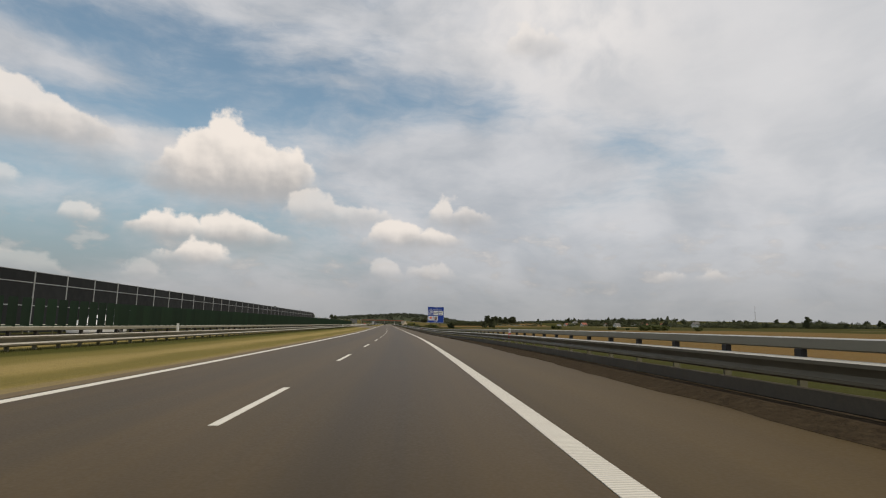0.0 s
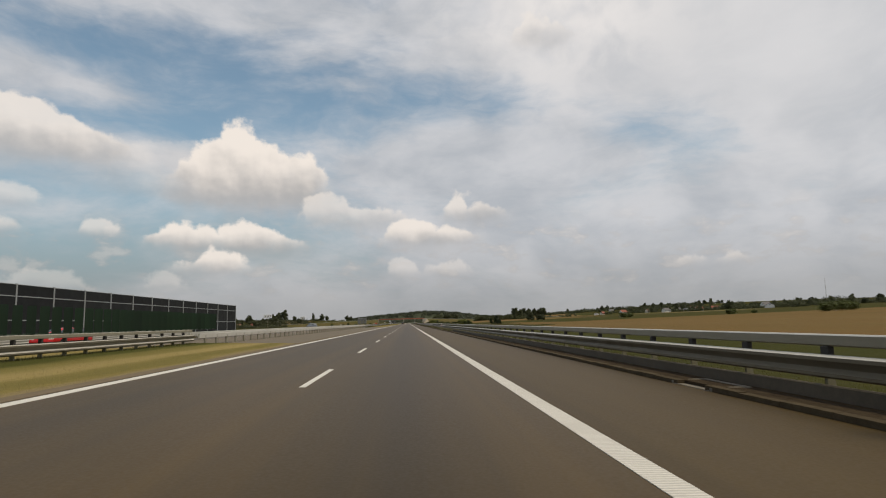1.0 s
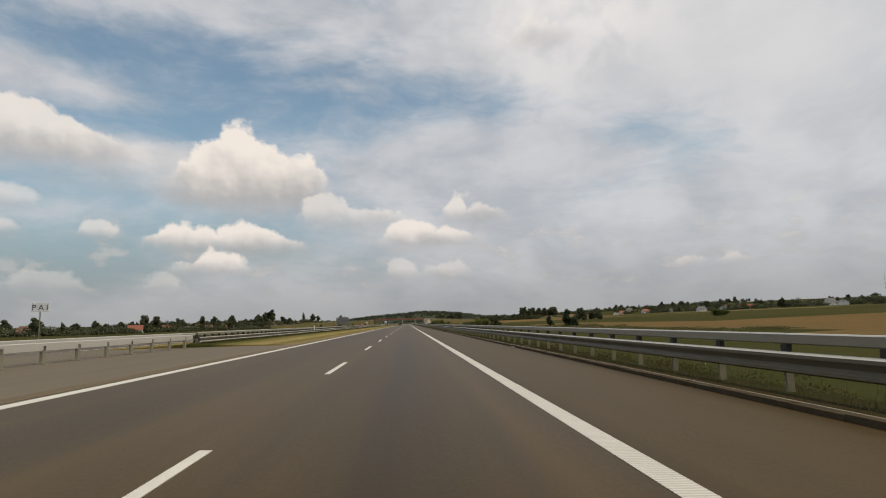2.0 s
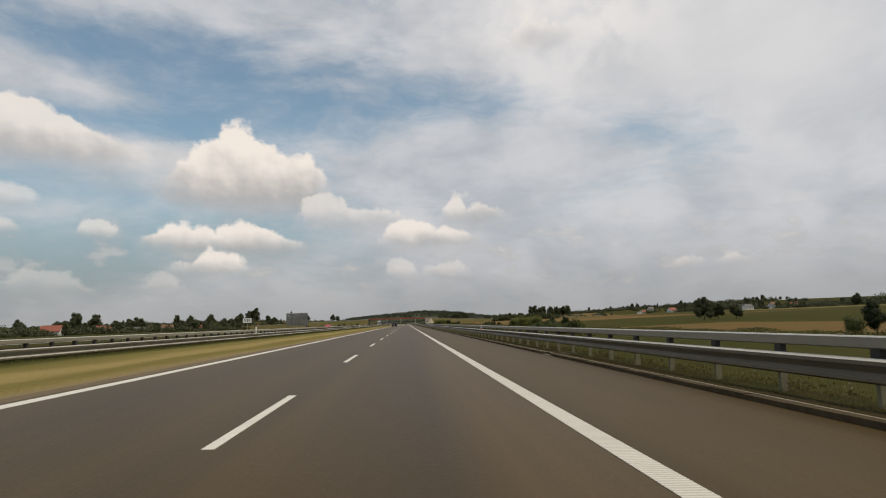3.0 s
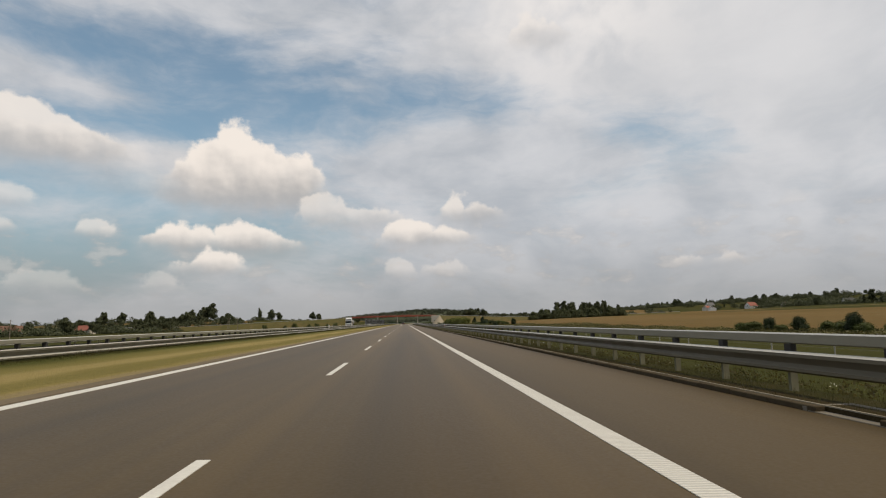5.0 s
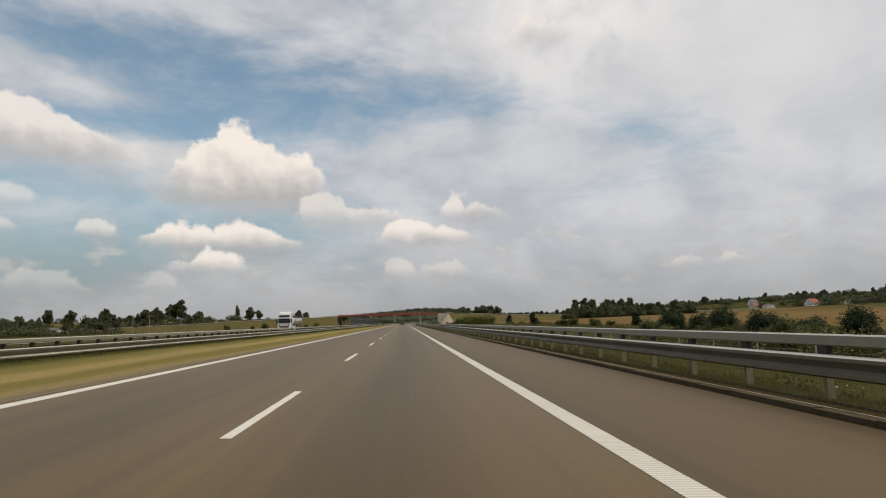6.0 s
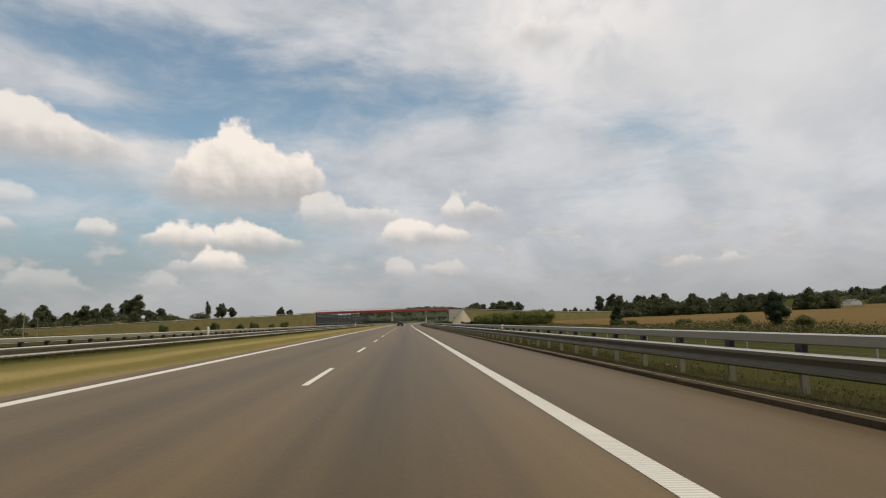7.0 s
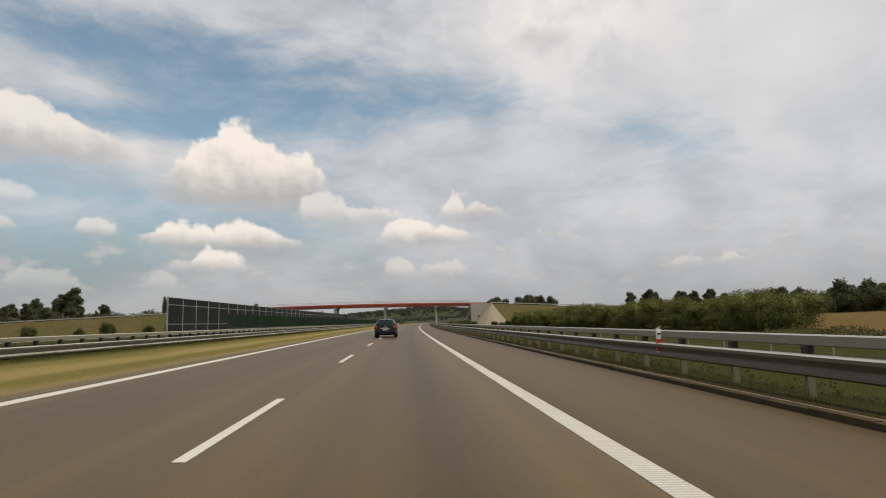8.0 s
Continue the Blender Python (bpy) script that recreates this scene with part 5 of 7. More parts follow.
def tree_lobes(rng, h, w, kind):
    lobes = []
    if kind == "round":
        for i in range(22):
            a, k = rng.uniform(0, 6.28), rng.uniform(0, 1)
            zc = h * (0.22 + 0.68 * k)
            rr = w * 0.5 * (0.44 - 0.22 * abs(k - 0.4)) * rng.uniform(0.65, 1.2)
            off = w * 0.5 * (0.85 - 0.45 * k) * rng.uniform(0.15, 1)
            lobes.append(((off * math.cos(a), off * math.sin(a), zc), (rr, rr * rng.uniform(0.8, 1.1), rr * rng.uniform(0.75, 1.1))))
    elif kind == "tall":
        for i in range(8):
            k = (i + 0.5) / 8
            a = rng.uniform(0, 6.28)
            rr = w * 0.5 * (0.75 * math.sin(math.pi * (0.2 + 0.72 * k)) + 0.1)
            lobes.append(((0.3 * rr * math.cos(a), 0.3 * rr * math.sin(a), h * (0.14 + 0.80 * k)), (rr, rr, h * 0.11)))
    elif kind == "full":  # leafy down to the ground, as at a wood's edge
        for i in range(15):
            a, k = rng.uniform(0, 6.28), rng.uniform(0, 1)
            rr = w * 0.5 * (0.62 - 0.34 * k) * rng.uniform(0.8, 1.2)
            off = w * 0.5 * (0.62 - 0.5 * k) * rng.uniform(0.5, 1)
            lobes.append(((off * math.cos(a), off * math.sin(a), h * (0.10 + 0.80 * k)), (rr, rr, rr * rng.uniform(0.9, 1.3))))
    else:  # shrub
        for i in range(7):
            a, k = rng.uniform(0, 6.28), rng.uniform(0.1, 1)
            rr = w * 0.5 * rng.uniform(0.35, 0.6)
            off = w * 0.5 * rng.uniform(0.0, 0.62)
            lobes.append(((off * math.cos(a), off * math.sin(a), h * (0.22 + 0.48 * k)), (rr, rr, h * rng.uniform(0.22, 0.34))))
        lobes.append(((0, 0, h * 0.3), (w * 0.42, w * 0.42, h * 0.32)))
    return lobes


def make_tree(name, seed, h, w, kind, mat, per_m2, size, label, category):
    rng = np.random.default_rng(seed)
    lobes = tree_lobes(rng, h, w, kind)
    tree = thing(name, Matrix.Identity(4), label, category)
    g = Geo()
    r = 0.018 * h + 0.05
    top = h * (0.55 if kind == "round" else 0.85 if kind == "tall" else 0.35)
    pts = [Vector((0.03 * h * math.sin(1.3 * k + seed) * k, 0.03 * h * math.cos(1.7 * k + seed) * k, -0.4 + (top + 0.4) * k)) for k in (0, 0.25, 0.5, 0.75, 1)]
    for i in range(4):
        g.tube(pts[i], pts[i + 1], r * (1 - 0.2 * i), r * (0.8 - 0.2 * i), n=8, caps=False)
    for (cx, cy, cz), (rx, ry, rz) in lobes[:6]:
        start = pts[2] if cz < top else pts[3]
        g.tube(start, (cx * 0.9, cy * 0.9, cz), r * 0.4, r * 0.12, n=6, caps=False)
    part("trunk", g, BARK, tree, smooth=True)
    part("crown", crown_mesh("crown", rng, lobes, per_m2, size, mat), None, tree)
    return tree


PLANTS = {}


def plant(kind, s, u, scale=1.0, turn=0.0, label="", wide=1.0, sink=0.0):
    """Sets a copy of a prepared tree or shrub on the ground."""
    src, used = PLANTS[kind]
    z = terrain(s, u) - sink
    m = at(s, u, z, turn) @ Matrix.Diagonal((scale * wide, scale * wide, scale, 1))
    if not used:
        PLANTS[kind] = (src, True)
        src.matrix_basis = m
        ob = src
    else:
        ob = copy_thing(src, Matrix.Identity(4))
        ob.matrix_basis = m
    if label:
        ob["label"] = label
    return ob


SHRUB = "dense green shrub growing along the field edge"
for key, args in {
    "shrub_a": ("shrub", 11, 4.5, 4.6, "shrub", LEAF_MID, 42, 0.095, SHRUB, "shrub"),
    "shrub_b": ("shrub", 12, 3.4, 5.0, "shrub", LEAF_MID, 42, 0.09, SHRUB, "shrub"),
    "shrub_c": ("shrub", 13, 5.6, 4.2, "shrub", LEAF_DARK, 42, 0.10, SHRUB, "shrub"),
    "willow_a": ("willow_shrub", 14, 6.0, 8.0, "shrub", LEAF_LIGHT, 40, 0.11, "light green willow thicket beside the motorway", "shrub"),
    "willow_b": ("willow_shrub", 15, 5.4, 9.0, "shrub", LEAF_LIGHT, 40, 0.11, "light green willow thicket beside the motorway", "shrub"),
    "young_tree": ("young_tree", 16, 7.6, 5.2, "round", LEAF_DARK, 34, 0.12, "young dark green tree at the field edge", "tree"),
    "oak_a": ("tree", 21, 15.0, 13.0, "round", LEAF_FAR_HAZE, 9.0, 0.32, "broad dark green tree in the far tree line", "tree"),
    "oak_b": ("tree", 22, 12.5, 11.0, "round", LEAF_FAR_HAZE, 9.0, 0.30, "broad dark green tree in the far tree line", "tree"),
    "oak_c": ("tree", 23, 17.0, 12.0, "round", LEAF_FAR_HAZE, 9.0, 0.32, "broad dark green tree in the far tree line", "tree"),
    "poplar_a": ("tree", 24, 17.0, 6.0, "tall", LEAF_FAR_HAZE, 5.0, 0.40, "slender dark tree in the far tree line", "tree"),
    "poplar_b": ("tree", 25, 13.0, 5.5, "tall", LEAF_FAR_HAZE, 5.0, 0.40, "slender dark tree in the far tree line", "tree"),
    "wood_a": ("wood_tree", 26, 12.0, 9.0, "full", LEAF_WOOD_HAZE, 8.0, 0.30, "dark leafy tree at the edge of a wood", "tree"),
    "wood_b": ("wood_tree", 27, 10.0, 9.5, "full", LEAF_WOOD_HAZE, 8.0, 0.30, "dark leafy tree at the edge of a wood", "tree"),
    "wood_c": ("wood_tree", 28, 13.0, 7.0, "full", LEAF_WOOD_HAZE, 8.0, 0.30, "dark leafy tree at the edge of a wood", "tree"),
}.items():
    PLANTS[key] = (make_tree(*args), False)


def plant_right():
    rng = random.Random(5)
    # field clumps early on
    for s, u, k in ((322, 150, 1.1), (326, 158, 1.2), (330, 165, 1.1), (318, 146, 0.9), (312, 176, 0.9), (402, 160, 0.8), (410, 166, 0.9), (404, 174, 0.6), (542, 160, 1.2), (548, 167, 1.0)):
        plant("shrub_b", s, u, k, rng.uniform(0, 360), "dark bush standing alone in the wheat field", 1.3)
    # single shrubs and young trees on the edge of the field
    first = [
        (411, 47, "shrub_c", 0.6), (414.5, 46, "young_tree", 0.68), (419, 48, "shrub_a", 0.7), (438, 47, "young_tree", 0.46), (443, 49, "shrub_a", 0.5), (531, 46, "shrub_a", 0.6), (543, 46, "shrub_c", 0.62), (548, 47, "shrub_b", 0.7), (556, 46, "shrub_a", 0.6), (562, 47, "shrub_c", 0.62), (575, 46, "shrub_c", 0.5),
    ]
    middle = [
        (876, 46, "young_tree", 0.42), (879, 47, "shrub_c", 0.55), (890, 46, "shrub_b", 0.5), (900, 46, "shrub_a", 0.62), (921, 47, "shrub_b", 0.75), (926, 46, "shrub_b", 0.7),
    ]
    last = [
        (902, 47, "shrub_b", 0.6), (931, 46, "shrub_b", 0.6), (960, 45, "young_tree", 0.64), (957, 46, "shrub_b", 0.6), (972, 48, "shrub_a", 0.6), (985, 46, "shrub_b", 0.55),
        (1016.5, 47, "young_tree", 0.64), (1012, 46, "shrub_a", 0.55), (1008, 47, "shrub_b", 0.5), (1021, 48, "shrub_a", 0.55),
    ]
    for s, u, kind, k in first + middle + last:
        plant(kind, s, u, k, rng.uniform(0, 360))
    # ragged hedges along the foot of the fields
    for s0, s1, step, u, k0, k1, kinds in ((465, 489, 1.5, 25.5, 0.46, 0.72, ("shrub_a", "shrub_b")), (658, 718, 2.4, 46.5, 0.28, 0.50, ("shrub_b", "shrub_c", "shrub_b")), (793, 825, 1.5, 25.5, 0.42, 0.62, ("shrub_c", "shrub_a", "shrub_b"))):
        for i in range(int((s1 - s0) / step)):
            plant(kinds[i % len(kinds)], s0 + step * i + rng.uniform(-0.8, 0.8), u + rng.uniform(-1.0, 1.0) * u / 26, rng.uniform(k0, k1), rng.uniform(0, 360), "", 1.15)
    for i in range(8):
        plant("willow_a" if i % 2 else "willow_b", 578 + 6.2 * i, 46 + rng.uniform(-2, 3), rng.uniform(0.62, 0.8), rng.uniform(0, 360))
    for i in range(30):
        plant("willow_a" if i % 2 else "willow_b", 1090 + 5.5 * i, 45 + rng.uniform(-2, 5) - 0.02 * i, rng.uniform(0.86, 1.12), rng.uniform(0, 360))
    # trees in the open field
    for s, u, k, kind in ((560, 95, 0.50, "oak_a"), (564, 102, 0.45, "oak_b"), (556, 103, 0.42, "oak_b")):
        plant(kind, s, u, k, rng.uniform(0, 360), "cluster tree standing in the open field")
    # the wood beyond the wheat
    for i in range(134):
        plant(rng.choice(("wood_a", "wood_b", "wood_c")), 1135 + 1.68 * i + rng.uniform(0, 12), 128 + abs(rng.gauss(0, 34)) + (0.20 * i if i > 60 else 0), rng.uniform(0.54, 0.86), rng.uniform(0, 360), "", 1.45)
    # far tree line with gaps
    for i in range(150):
        s, u = rng.uniform(700, 2600), rng.uniform(480, 900)
        plant(rng.choice(("oak_a", "oak_b", "oak_c", "oak_b", "poplar_b")), s, u, rng.uniform(0.6, 1.1), rng.uniform(0, 360))
    for i in range(16):
        plant(rng.choice(("oak_a", "oak_c", "poplar_a")), 1700 + rng.uniform(0, 140), 270 + rng.uniform(0, 90), rng.uniform(1.0, 1.6), rng.uniform(0, 360))
    for s, u, k in ((1446, 53, 1.5), (1452, 58, 1.6), (1449, 63, 1.45), (1455, 75, 1.55), (1450, 82, 1.65), (1460, 90, 1.6), (1454, 98, 1.5)):
        plant("oak_b", s, u, k, rng.uniform(0, 360), "broad tree rising behind the bridge ramp")
    for i in range(22):
        plant(rng.choice(("oak_b", "oak_a")), 1550 + rng.uniform(0, 900), 150 + rng.uniform(0, 240), rng.uniform(0.6, 1.0), rng.uniform(0, 360))


def plant_left():
    rng = random.Random(8)
    for i in range(130):
        s = rng.uniform(420, 1500)
        u = -rng.uniform(245, 360)
        plant(rng.choice(("oak_a", "oak_b", "oak_b", "poplar_b", "oak_c")), s, u, rng.uniform(0.55, 1.2) * (0.7 if s < 900 else 1.0), rng.uniform(0, 360))
    for s, u, kind, k in ((1556, -322, "oak_c", 1.75), (1562, -335, "oak_a", 1.6), (1570, -300, "oak_b", 1.1), (1545, -348, "oak_a", 1.3), (1576, -232, "oak_a", 1.2), (1580, -222, "oak_b", 1.1), (1590, -236, "poplar_a", 1.1),
                          (1500, -390, "oak_a", 1.3), (1480, -420, "oak_b", 1.5), (1470, -440, "oak_c", 1.2), (1520, -400, "oak_b", 1.2), (1610, -262, "poplar_a", 1.3), (1640, -180, "oak_a", 1.0), (1655, -172, "oak_b", 1.0),
                          (1700, -120, "oak_b", 1.0), (1710, -110, "oak_b", 0.9), (1720, -128, "oak_a", 0.8)):
        plant(kind, s, u, k, rng.uniform(0, 360), "large spreading tree behind the bridge ramp" if k > 1.3 else "")
    # shrubs at the foot of the ramp
    for s, u, k in ((1255, -96, 1.4), (1253, -104, 1.2), (1250, -118, 1.6), (1256, -86, 1.1), (1252, -150, 1.4), (1248, -128, 1.0), (1247, -76, 1.4)):
        plant("shrub_a", s, u, k, rng.uniform(0, 360), "dark shrub on the bridge ramp")
    for s, u, k in ((1264, 17, 0.85), (1263, 20, 0.95), (1262, 23, 1.0), (1265, 25.5, 0.8), (1250, 38, 0.8), (1248, 41, 0.9), (1251, 33, 0.75), (1249, 35.5, 0.6), (1252, 44, 0.7), (1246, 48, 0.8)):
        plant("shrub_b", s, u, k, rng.uniform(0, 360), "dark shrub on the bridge ramp")


plant_right()
plant_left()


def far_woods():
    """Wooded ridges and hedgerows across the distance: many leaf sprays over rounded crowns."""
    rng = np.random.default_rng(33)
    quads = []
    ridges = (
        (2300, -1500, 20, 15, 8, 600), (2650, -160, 900, 20, 7, 700), (3400, -440, 400, 60, 9, 700), (2300, 300, 1500, 28, 8, 600), (2900, 900, 2600, 44, 9, 450), (1300, 820, 1500, 18, 7, 160),
    )
    for s0, ua, ub, base, h, n in ridges:
        def crest(u):
            k = (u - ua) / (ub - ua)
            return base * (0.30 + 0.70 * math.sin(math.pi * min(max(k, 0), 1)) ** 0.8) + 3 * math.sin(u * 0.013 + s0)
        g = Geo()
        nu = int((ub - ua) / 14)
        rings = []
        for i in range(nu + 1):
            u = ua + (ub - ua) * i / nu
            c = crest(u)
            ring = []
            for j, (ds, kz) in enumerate(((-240, -0.25), (-180, 0.16), (-130, 0.36), (-85, 0.58), (-45, 0.80), (0, 1.0), (60, 1.0), (220, 0.2))):
                lump = 3.2 * noise.noise(Vector((u * 0.045, ds * 0.05 + s0, 3.1))) + 1.6 * noise.noise(Vector((u * 0.13, ds * 0.15, s0)))
                ring.append(pt(s0 + ds, u, c * kz + (lump if 0 < j < 7 else -4)))
            rings.append(ring)
        g.loft(rings, closed=False)
        shape("wooded_hill", g, WOODLAND_HAZE, smooth=True, label="distant hill covered with dark woodland", category="hill", kind="structure")
        for i in range(n):
            u = rng.uniform(ua, ub)
            ds = -abs(rng.normal(0, 55))
            c = pt(s0 + ds, u, 0)
            top = crest(u) * (1 + ds / 260.0)
            hh = h * rng.uniform(0.6, 1.3)
            w = hh * rng.uniform(0.45, 0.75)
            quads.append(leaf_cloud(rng, [((c.x, c.y, top + hh * 0.12), (w, w, hh * 0.6))], 0.26, 1.4))
    me = stuff_mesh("far_woods", np.concatenate(quads), LEAF_HILL_HAZE)
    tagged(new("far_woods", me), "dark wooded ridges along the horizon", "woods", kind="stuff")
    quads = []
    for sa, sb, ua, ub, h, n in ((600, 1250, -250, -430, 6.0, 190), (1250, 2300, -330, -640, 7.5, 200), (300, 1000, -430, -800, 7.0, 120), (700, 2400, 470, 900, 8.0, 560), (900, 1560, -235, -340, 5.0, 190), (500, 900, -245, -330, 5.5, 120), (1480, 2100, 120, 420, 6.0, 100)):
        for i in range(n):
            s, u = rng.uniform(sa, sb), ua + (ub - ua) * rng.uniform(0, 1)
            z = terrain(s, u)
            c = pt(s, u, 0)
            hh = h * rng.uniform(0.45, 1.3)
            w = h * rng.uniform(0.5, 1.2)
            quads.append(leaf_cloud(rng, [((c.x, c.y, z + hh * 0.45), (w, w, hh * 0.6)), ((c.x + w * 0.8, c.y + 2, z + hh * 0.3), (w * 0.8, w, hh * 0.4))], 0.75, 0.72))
    me = stuff_mesh("far_hedges", np.concatenate(quads), LEAF_FAR_HAZE)
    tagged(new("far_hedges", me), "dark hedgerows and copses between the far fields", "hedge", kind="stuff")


far_woods()


def field_scrub():
    """A low, ragged band of brush and tall weeds along the foot of the fields."""
    rng = np.random.default_rng(57)
    quads = []
    for s0, s1, n, h, across, wide in ((640, 1100, 700, 1.2, 46, 3.5), (330, 640, 260, 0.9, 46, 3.5), (463, 489, 60, 1.6, 24.5, 0.8), (489, 518, 60, 1.3, 24.5, 0.9), (790, 826, 70, 1.6, 24.5, 0.8), (864, 894, 50, 1.1, 24.5, 0.9)):
        for i in range(n):
            s = rng.uniform(s0, s1)
            u = across + rng.normal(0, wide)
            hh = h * rng.uniform(0.35, 1.0) * (0.65 + 0.45 * math.sin(s * 0.05) * math.sin(s * 0.017 + 1))
            w = rng.uniform(0.8, 2.4)
            c = pt(s, u, terrain(s, u) + hh * 0.4)
            quads.append(leaf_cloud(rng, [((c.x, c.y, c.z), (w, w * 1.4, hh * 0.75))], 11.0, 0.11))
    me = stuff_mesh("field_scrub", np.concatenate(quads), SCRUB)
    tagged(new("field_scrub", me), "olive scrub and tall weeds along the field edge", "scrub", kind="stuff")


SCRUB = leaf_material("scrub_leaves", (0.100, 0.095, 0.028), (0.140, 0.118, 0.042))
field_scrub()


# ---- grass and weeds ----
BLADE_DRY = leaf_material("blades_dry", (0.25, 0.200, 0.075), (0.17, 0.150, 0.048), 0.8, 0.25, 0.45)
BLADE_GREEN = leaf_material("blades_green", (0.062, 0.066, 0.019), (0.108, 0.088, 0.034), 0.8, 0.35, 0.5)


def blades(name, regions, mat, label):
    """regions: s from, s to, u from, u to, blades per square metre, shortest, tallest, base u for the height."""
    rng = np.random.default_rng(71)
    out = []
    for s0, s1, ua, ub, dens, h0, h1, zf in regions:
        n = int((s1 - s0) * abs(ub - ua) * dens)
        s, u = rng.uniform(s0, s1, n), ua + (ub - ua) * rng.uniform(0, 1, n)
        patch = 0.55 + 0.45 * np.sin(s * 0.9 + np.sin(u * 2.1) * 2) * np.sin(s * 0.23 + u)
        f = np.interp(s, _S, _PHI)
        x = np.interp(s, _S, _X) + np.cos(f) * u
        y = np.interp(s, _S, _Y) - np.sin(f) * u
        z = np.array([zf(a, b) for a, b in zip(s, u)])
        h = (h0 + (h1 - h0) * rng.uniform(0, 1, n) ** 2) * (0.5 + 0.7 * patch)
        a = rng.uniform(0, TWO_PI, n)
        w = 0.003 + 0.012 * h
        lean = rng.normal(0, 0.35, (n, 2)) * h[:, None]
        p0 = np.stack([x - np.cos(a) * w, y - np.sin(a) * w, z - 0.02], 1)
        p1 = np.stack([x + np.cos(a) * w, y + np.sin(a) * w, z - 0.02], 1)
        p2 = np.stack([x + lean[:, 0], y + lean[:, 1], z + h], 1)
        out.append(np.stack([p0, p1, p2], 1))
    me = stuff_mesh(name, np.concatenate(out), mat)
    tagged(new(name, me), label, "grass", kind="stuff")


def median_z(s, u):
    return surf(s, -4.4) + float(np.interp(u, [-15.85, -13, -10.8, -9.4, -7, -5.2, -4.5], [-0.03, 0.06, 0.17, 0.16, 0.07, 0.03, -0.02]))


def verge_z(s, u):
    return surf(s, 7.0) + float(np.interp(u, [7.2, 7.6, 8.6, 10.0], [0.066, 0.05, -0.02, -0.35]))


blades("median_grass", [(-10, 162, -4.55, -9.6, 36, 0.02, 0.07, median_z), (290, 1100, -4.55, -9.6, 36, 0.02, 0.07, median_z)], BLADE_DRY, "short dry grass blades on the median")
blades("rail_grass", [(-10, 162, -9.5, -10.6, 120, 0.04, 0.16, median_z), (290, 1100, -9.0, -10.6, 190, 0.05, 0.27, median_z)], BLADE_GREEN, "olive grass uncut along the median rail")
blades("verge_weeds", [(205, 1110, 7.25, 9.8, 150, 0.03, 0.17, verge_z), (-10, 205, 8.3, 9.8, 40, 0.05, 0.24, verge_z), (-10, 1110, 10.0, 22.0, 12, 0.08, 0.3, lambda s, u: terrain(s, u))], BLADE_GREEN, "tall weeds and grass under the guardrail")


def weed_clumps():
    """Broad-leaved weeds and white flowers among the verge grass."""
    rng = np.random.default_rng(91)
    quads, petals = [], []
    for s0, s1, n, tall in ((205, 1110, 2600, 0.22), (420, 470, 120, 0.4), (555, 660, 260, 0.5), (800, 880, 110, 0.34), (-10, 205, 160, 0.16)):
        for i in range(n):
            s, u = rng.uniform(s0, s1), rng.uniform(8.3, 10.4) if tall < 0.45 else rng.uniform(8.6, 10.6)
            z = verge_z(s, u)
            h = tall * rng.uniform(0.4, 1.25)
            w = rng.uniform(0.10, 0.34)
            c = pt(s, u, z + h * 0.45)
            quads.append(leaf_cloud(rng, [((c.x, c.y, c.z), (w * 1.25, w * 1.5, h * 0.7))], 55.0, 0.030))
            if rng.uniform() < 0.14:
                for k in range(rng.integers(2, 7)):
                    p = np.array([c.x, c.y, c.z + h * 0.6]) + rng.normal(0, 1, 3) * (w * 0.7, w * 0.7, h * 0.2)
                    a, b = rng.normal(0, 0.010, 3), rng.normal(0, 0.010, 3)
                    petals.append(np.stack([p - a, p - b, p + a, p + b]))
    me = stuff_mesh("verge_plants", np.concatenate(quads), WEED)
    tagged(new("verge_plants", me), "broad-leaved weeds behind the guardrail", "weeds", kind="stuff")
    me = stuff_mesh("wild_flowers", np.stack(petals), PETAL)
    tagged(new("wild_flowers", me), "small white wild flowers on the verge", "flowers", kind="stuff")


WEED = leaf_material("weed_leaves", (0.080, 0.072, 0.023), (0.112, 0.088, 0.035), 0.7, 0.3, 0.55)
PETAL = leaf_material("white_petals", (0.62, 0.62, 0.55), (0.55, 0.52, 0.40), 0.5, 0.2)
weed_clumps()


# ---- vehicles ----
def car_paint(name, col, flake=0.15):
    return material(name, col, 0.20, 0.0, vary=((0.6, 0.25, tuple(c * 1.25 for c in col)),), grain=(1.2, 0.06), spec=0.25, coat=0.22)


PAINT_BLUEBLACK = car_paint("paint_blue_black", (0.0045, 0.005, 0.0075))
PAINT_RED = car_paint("paint_red", (0.42, 0.014, 0.012))
PAINT_WHITE = car_paint("paint_white", (0.68, 0.69, 0.70))
PAINT_GREY = car_paint("paint_grey", (0.05, 0.055, 0.06))
CAR_GLASS = material("car_glass", (0.010, 0.014, 0.016), 0.05, 0.0, spec=0.40, coat=0.0, grain=(0.5, 0.2))
RUBBER = material("tyre_rubber", (0.009, 0.009, 0.009), 0.85, grain=(12.0, 0.2), spec=0.12)
BLACK_PLASTIC = material("black_plastic", (0.014, 0.014, 0.015), 0.6, grain=(10.0, 0.15))
ALLOY = material("alloy", (0.30, 0.29, 0.28), 0.42, 0.8, vary=((4.0, 0.4, (0.20, 0.195, 0.19)),))
CHROME = material("chrome", (0.75, 0.75, 0.74), 0.12, 1.0, grain=(8.0, 0.04))
LAMP_RED = material("lamp_red", (0.42, 0.010, 0.008), 0.25, spec=0.2, vary=((9.0, 0.7, (0.09, 0.003, 0.003)),), grain=(30.0, 0.25))
LAMP_CLEAR = material("lamp_clear", (0.62, 0.58, 0.52), 0.12, coat=0.6, grain=(14.0, 0.1))
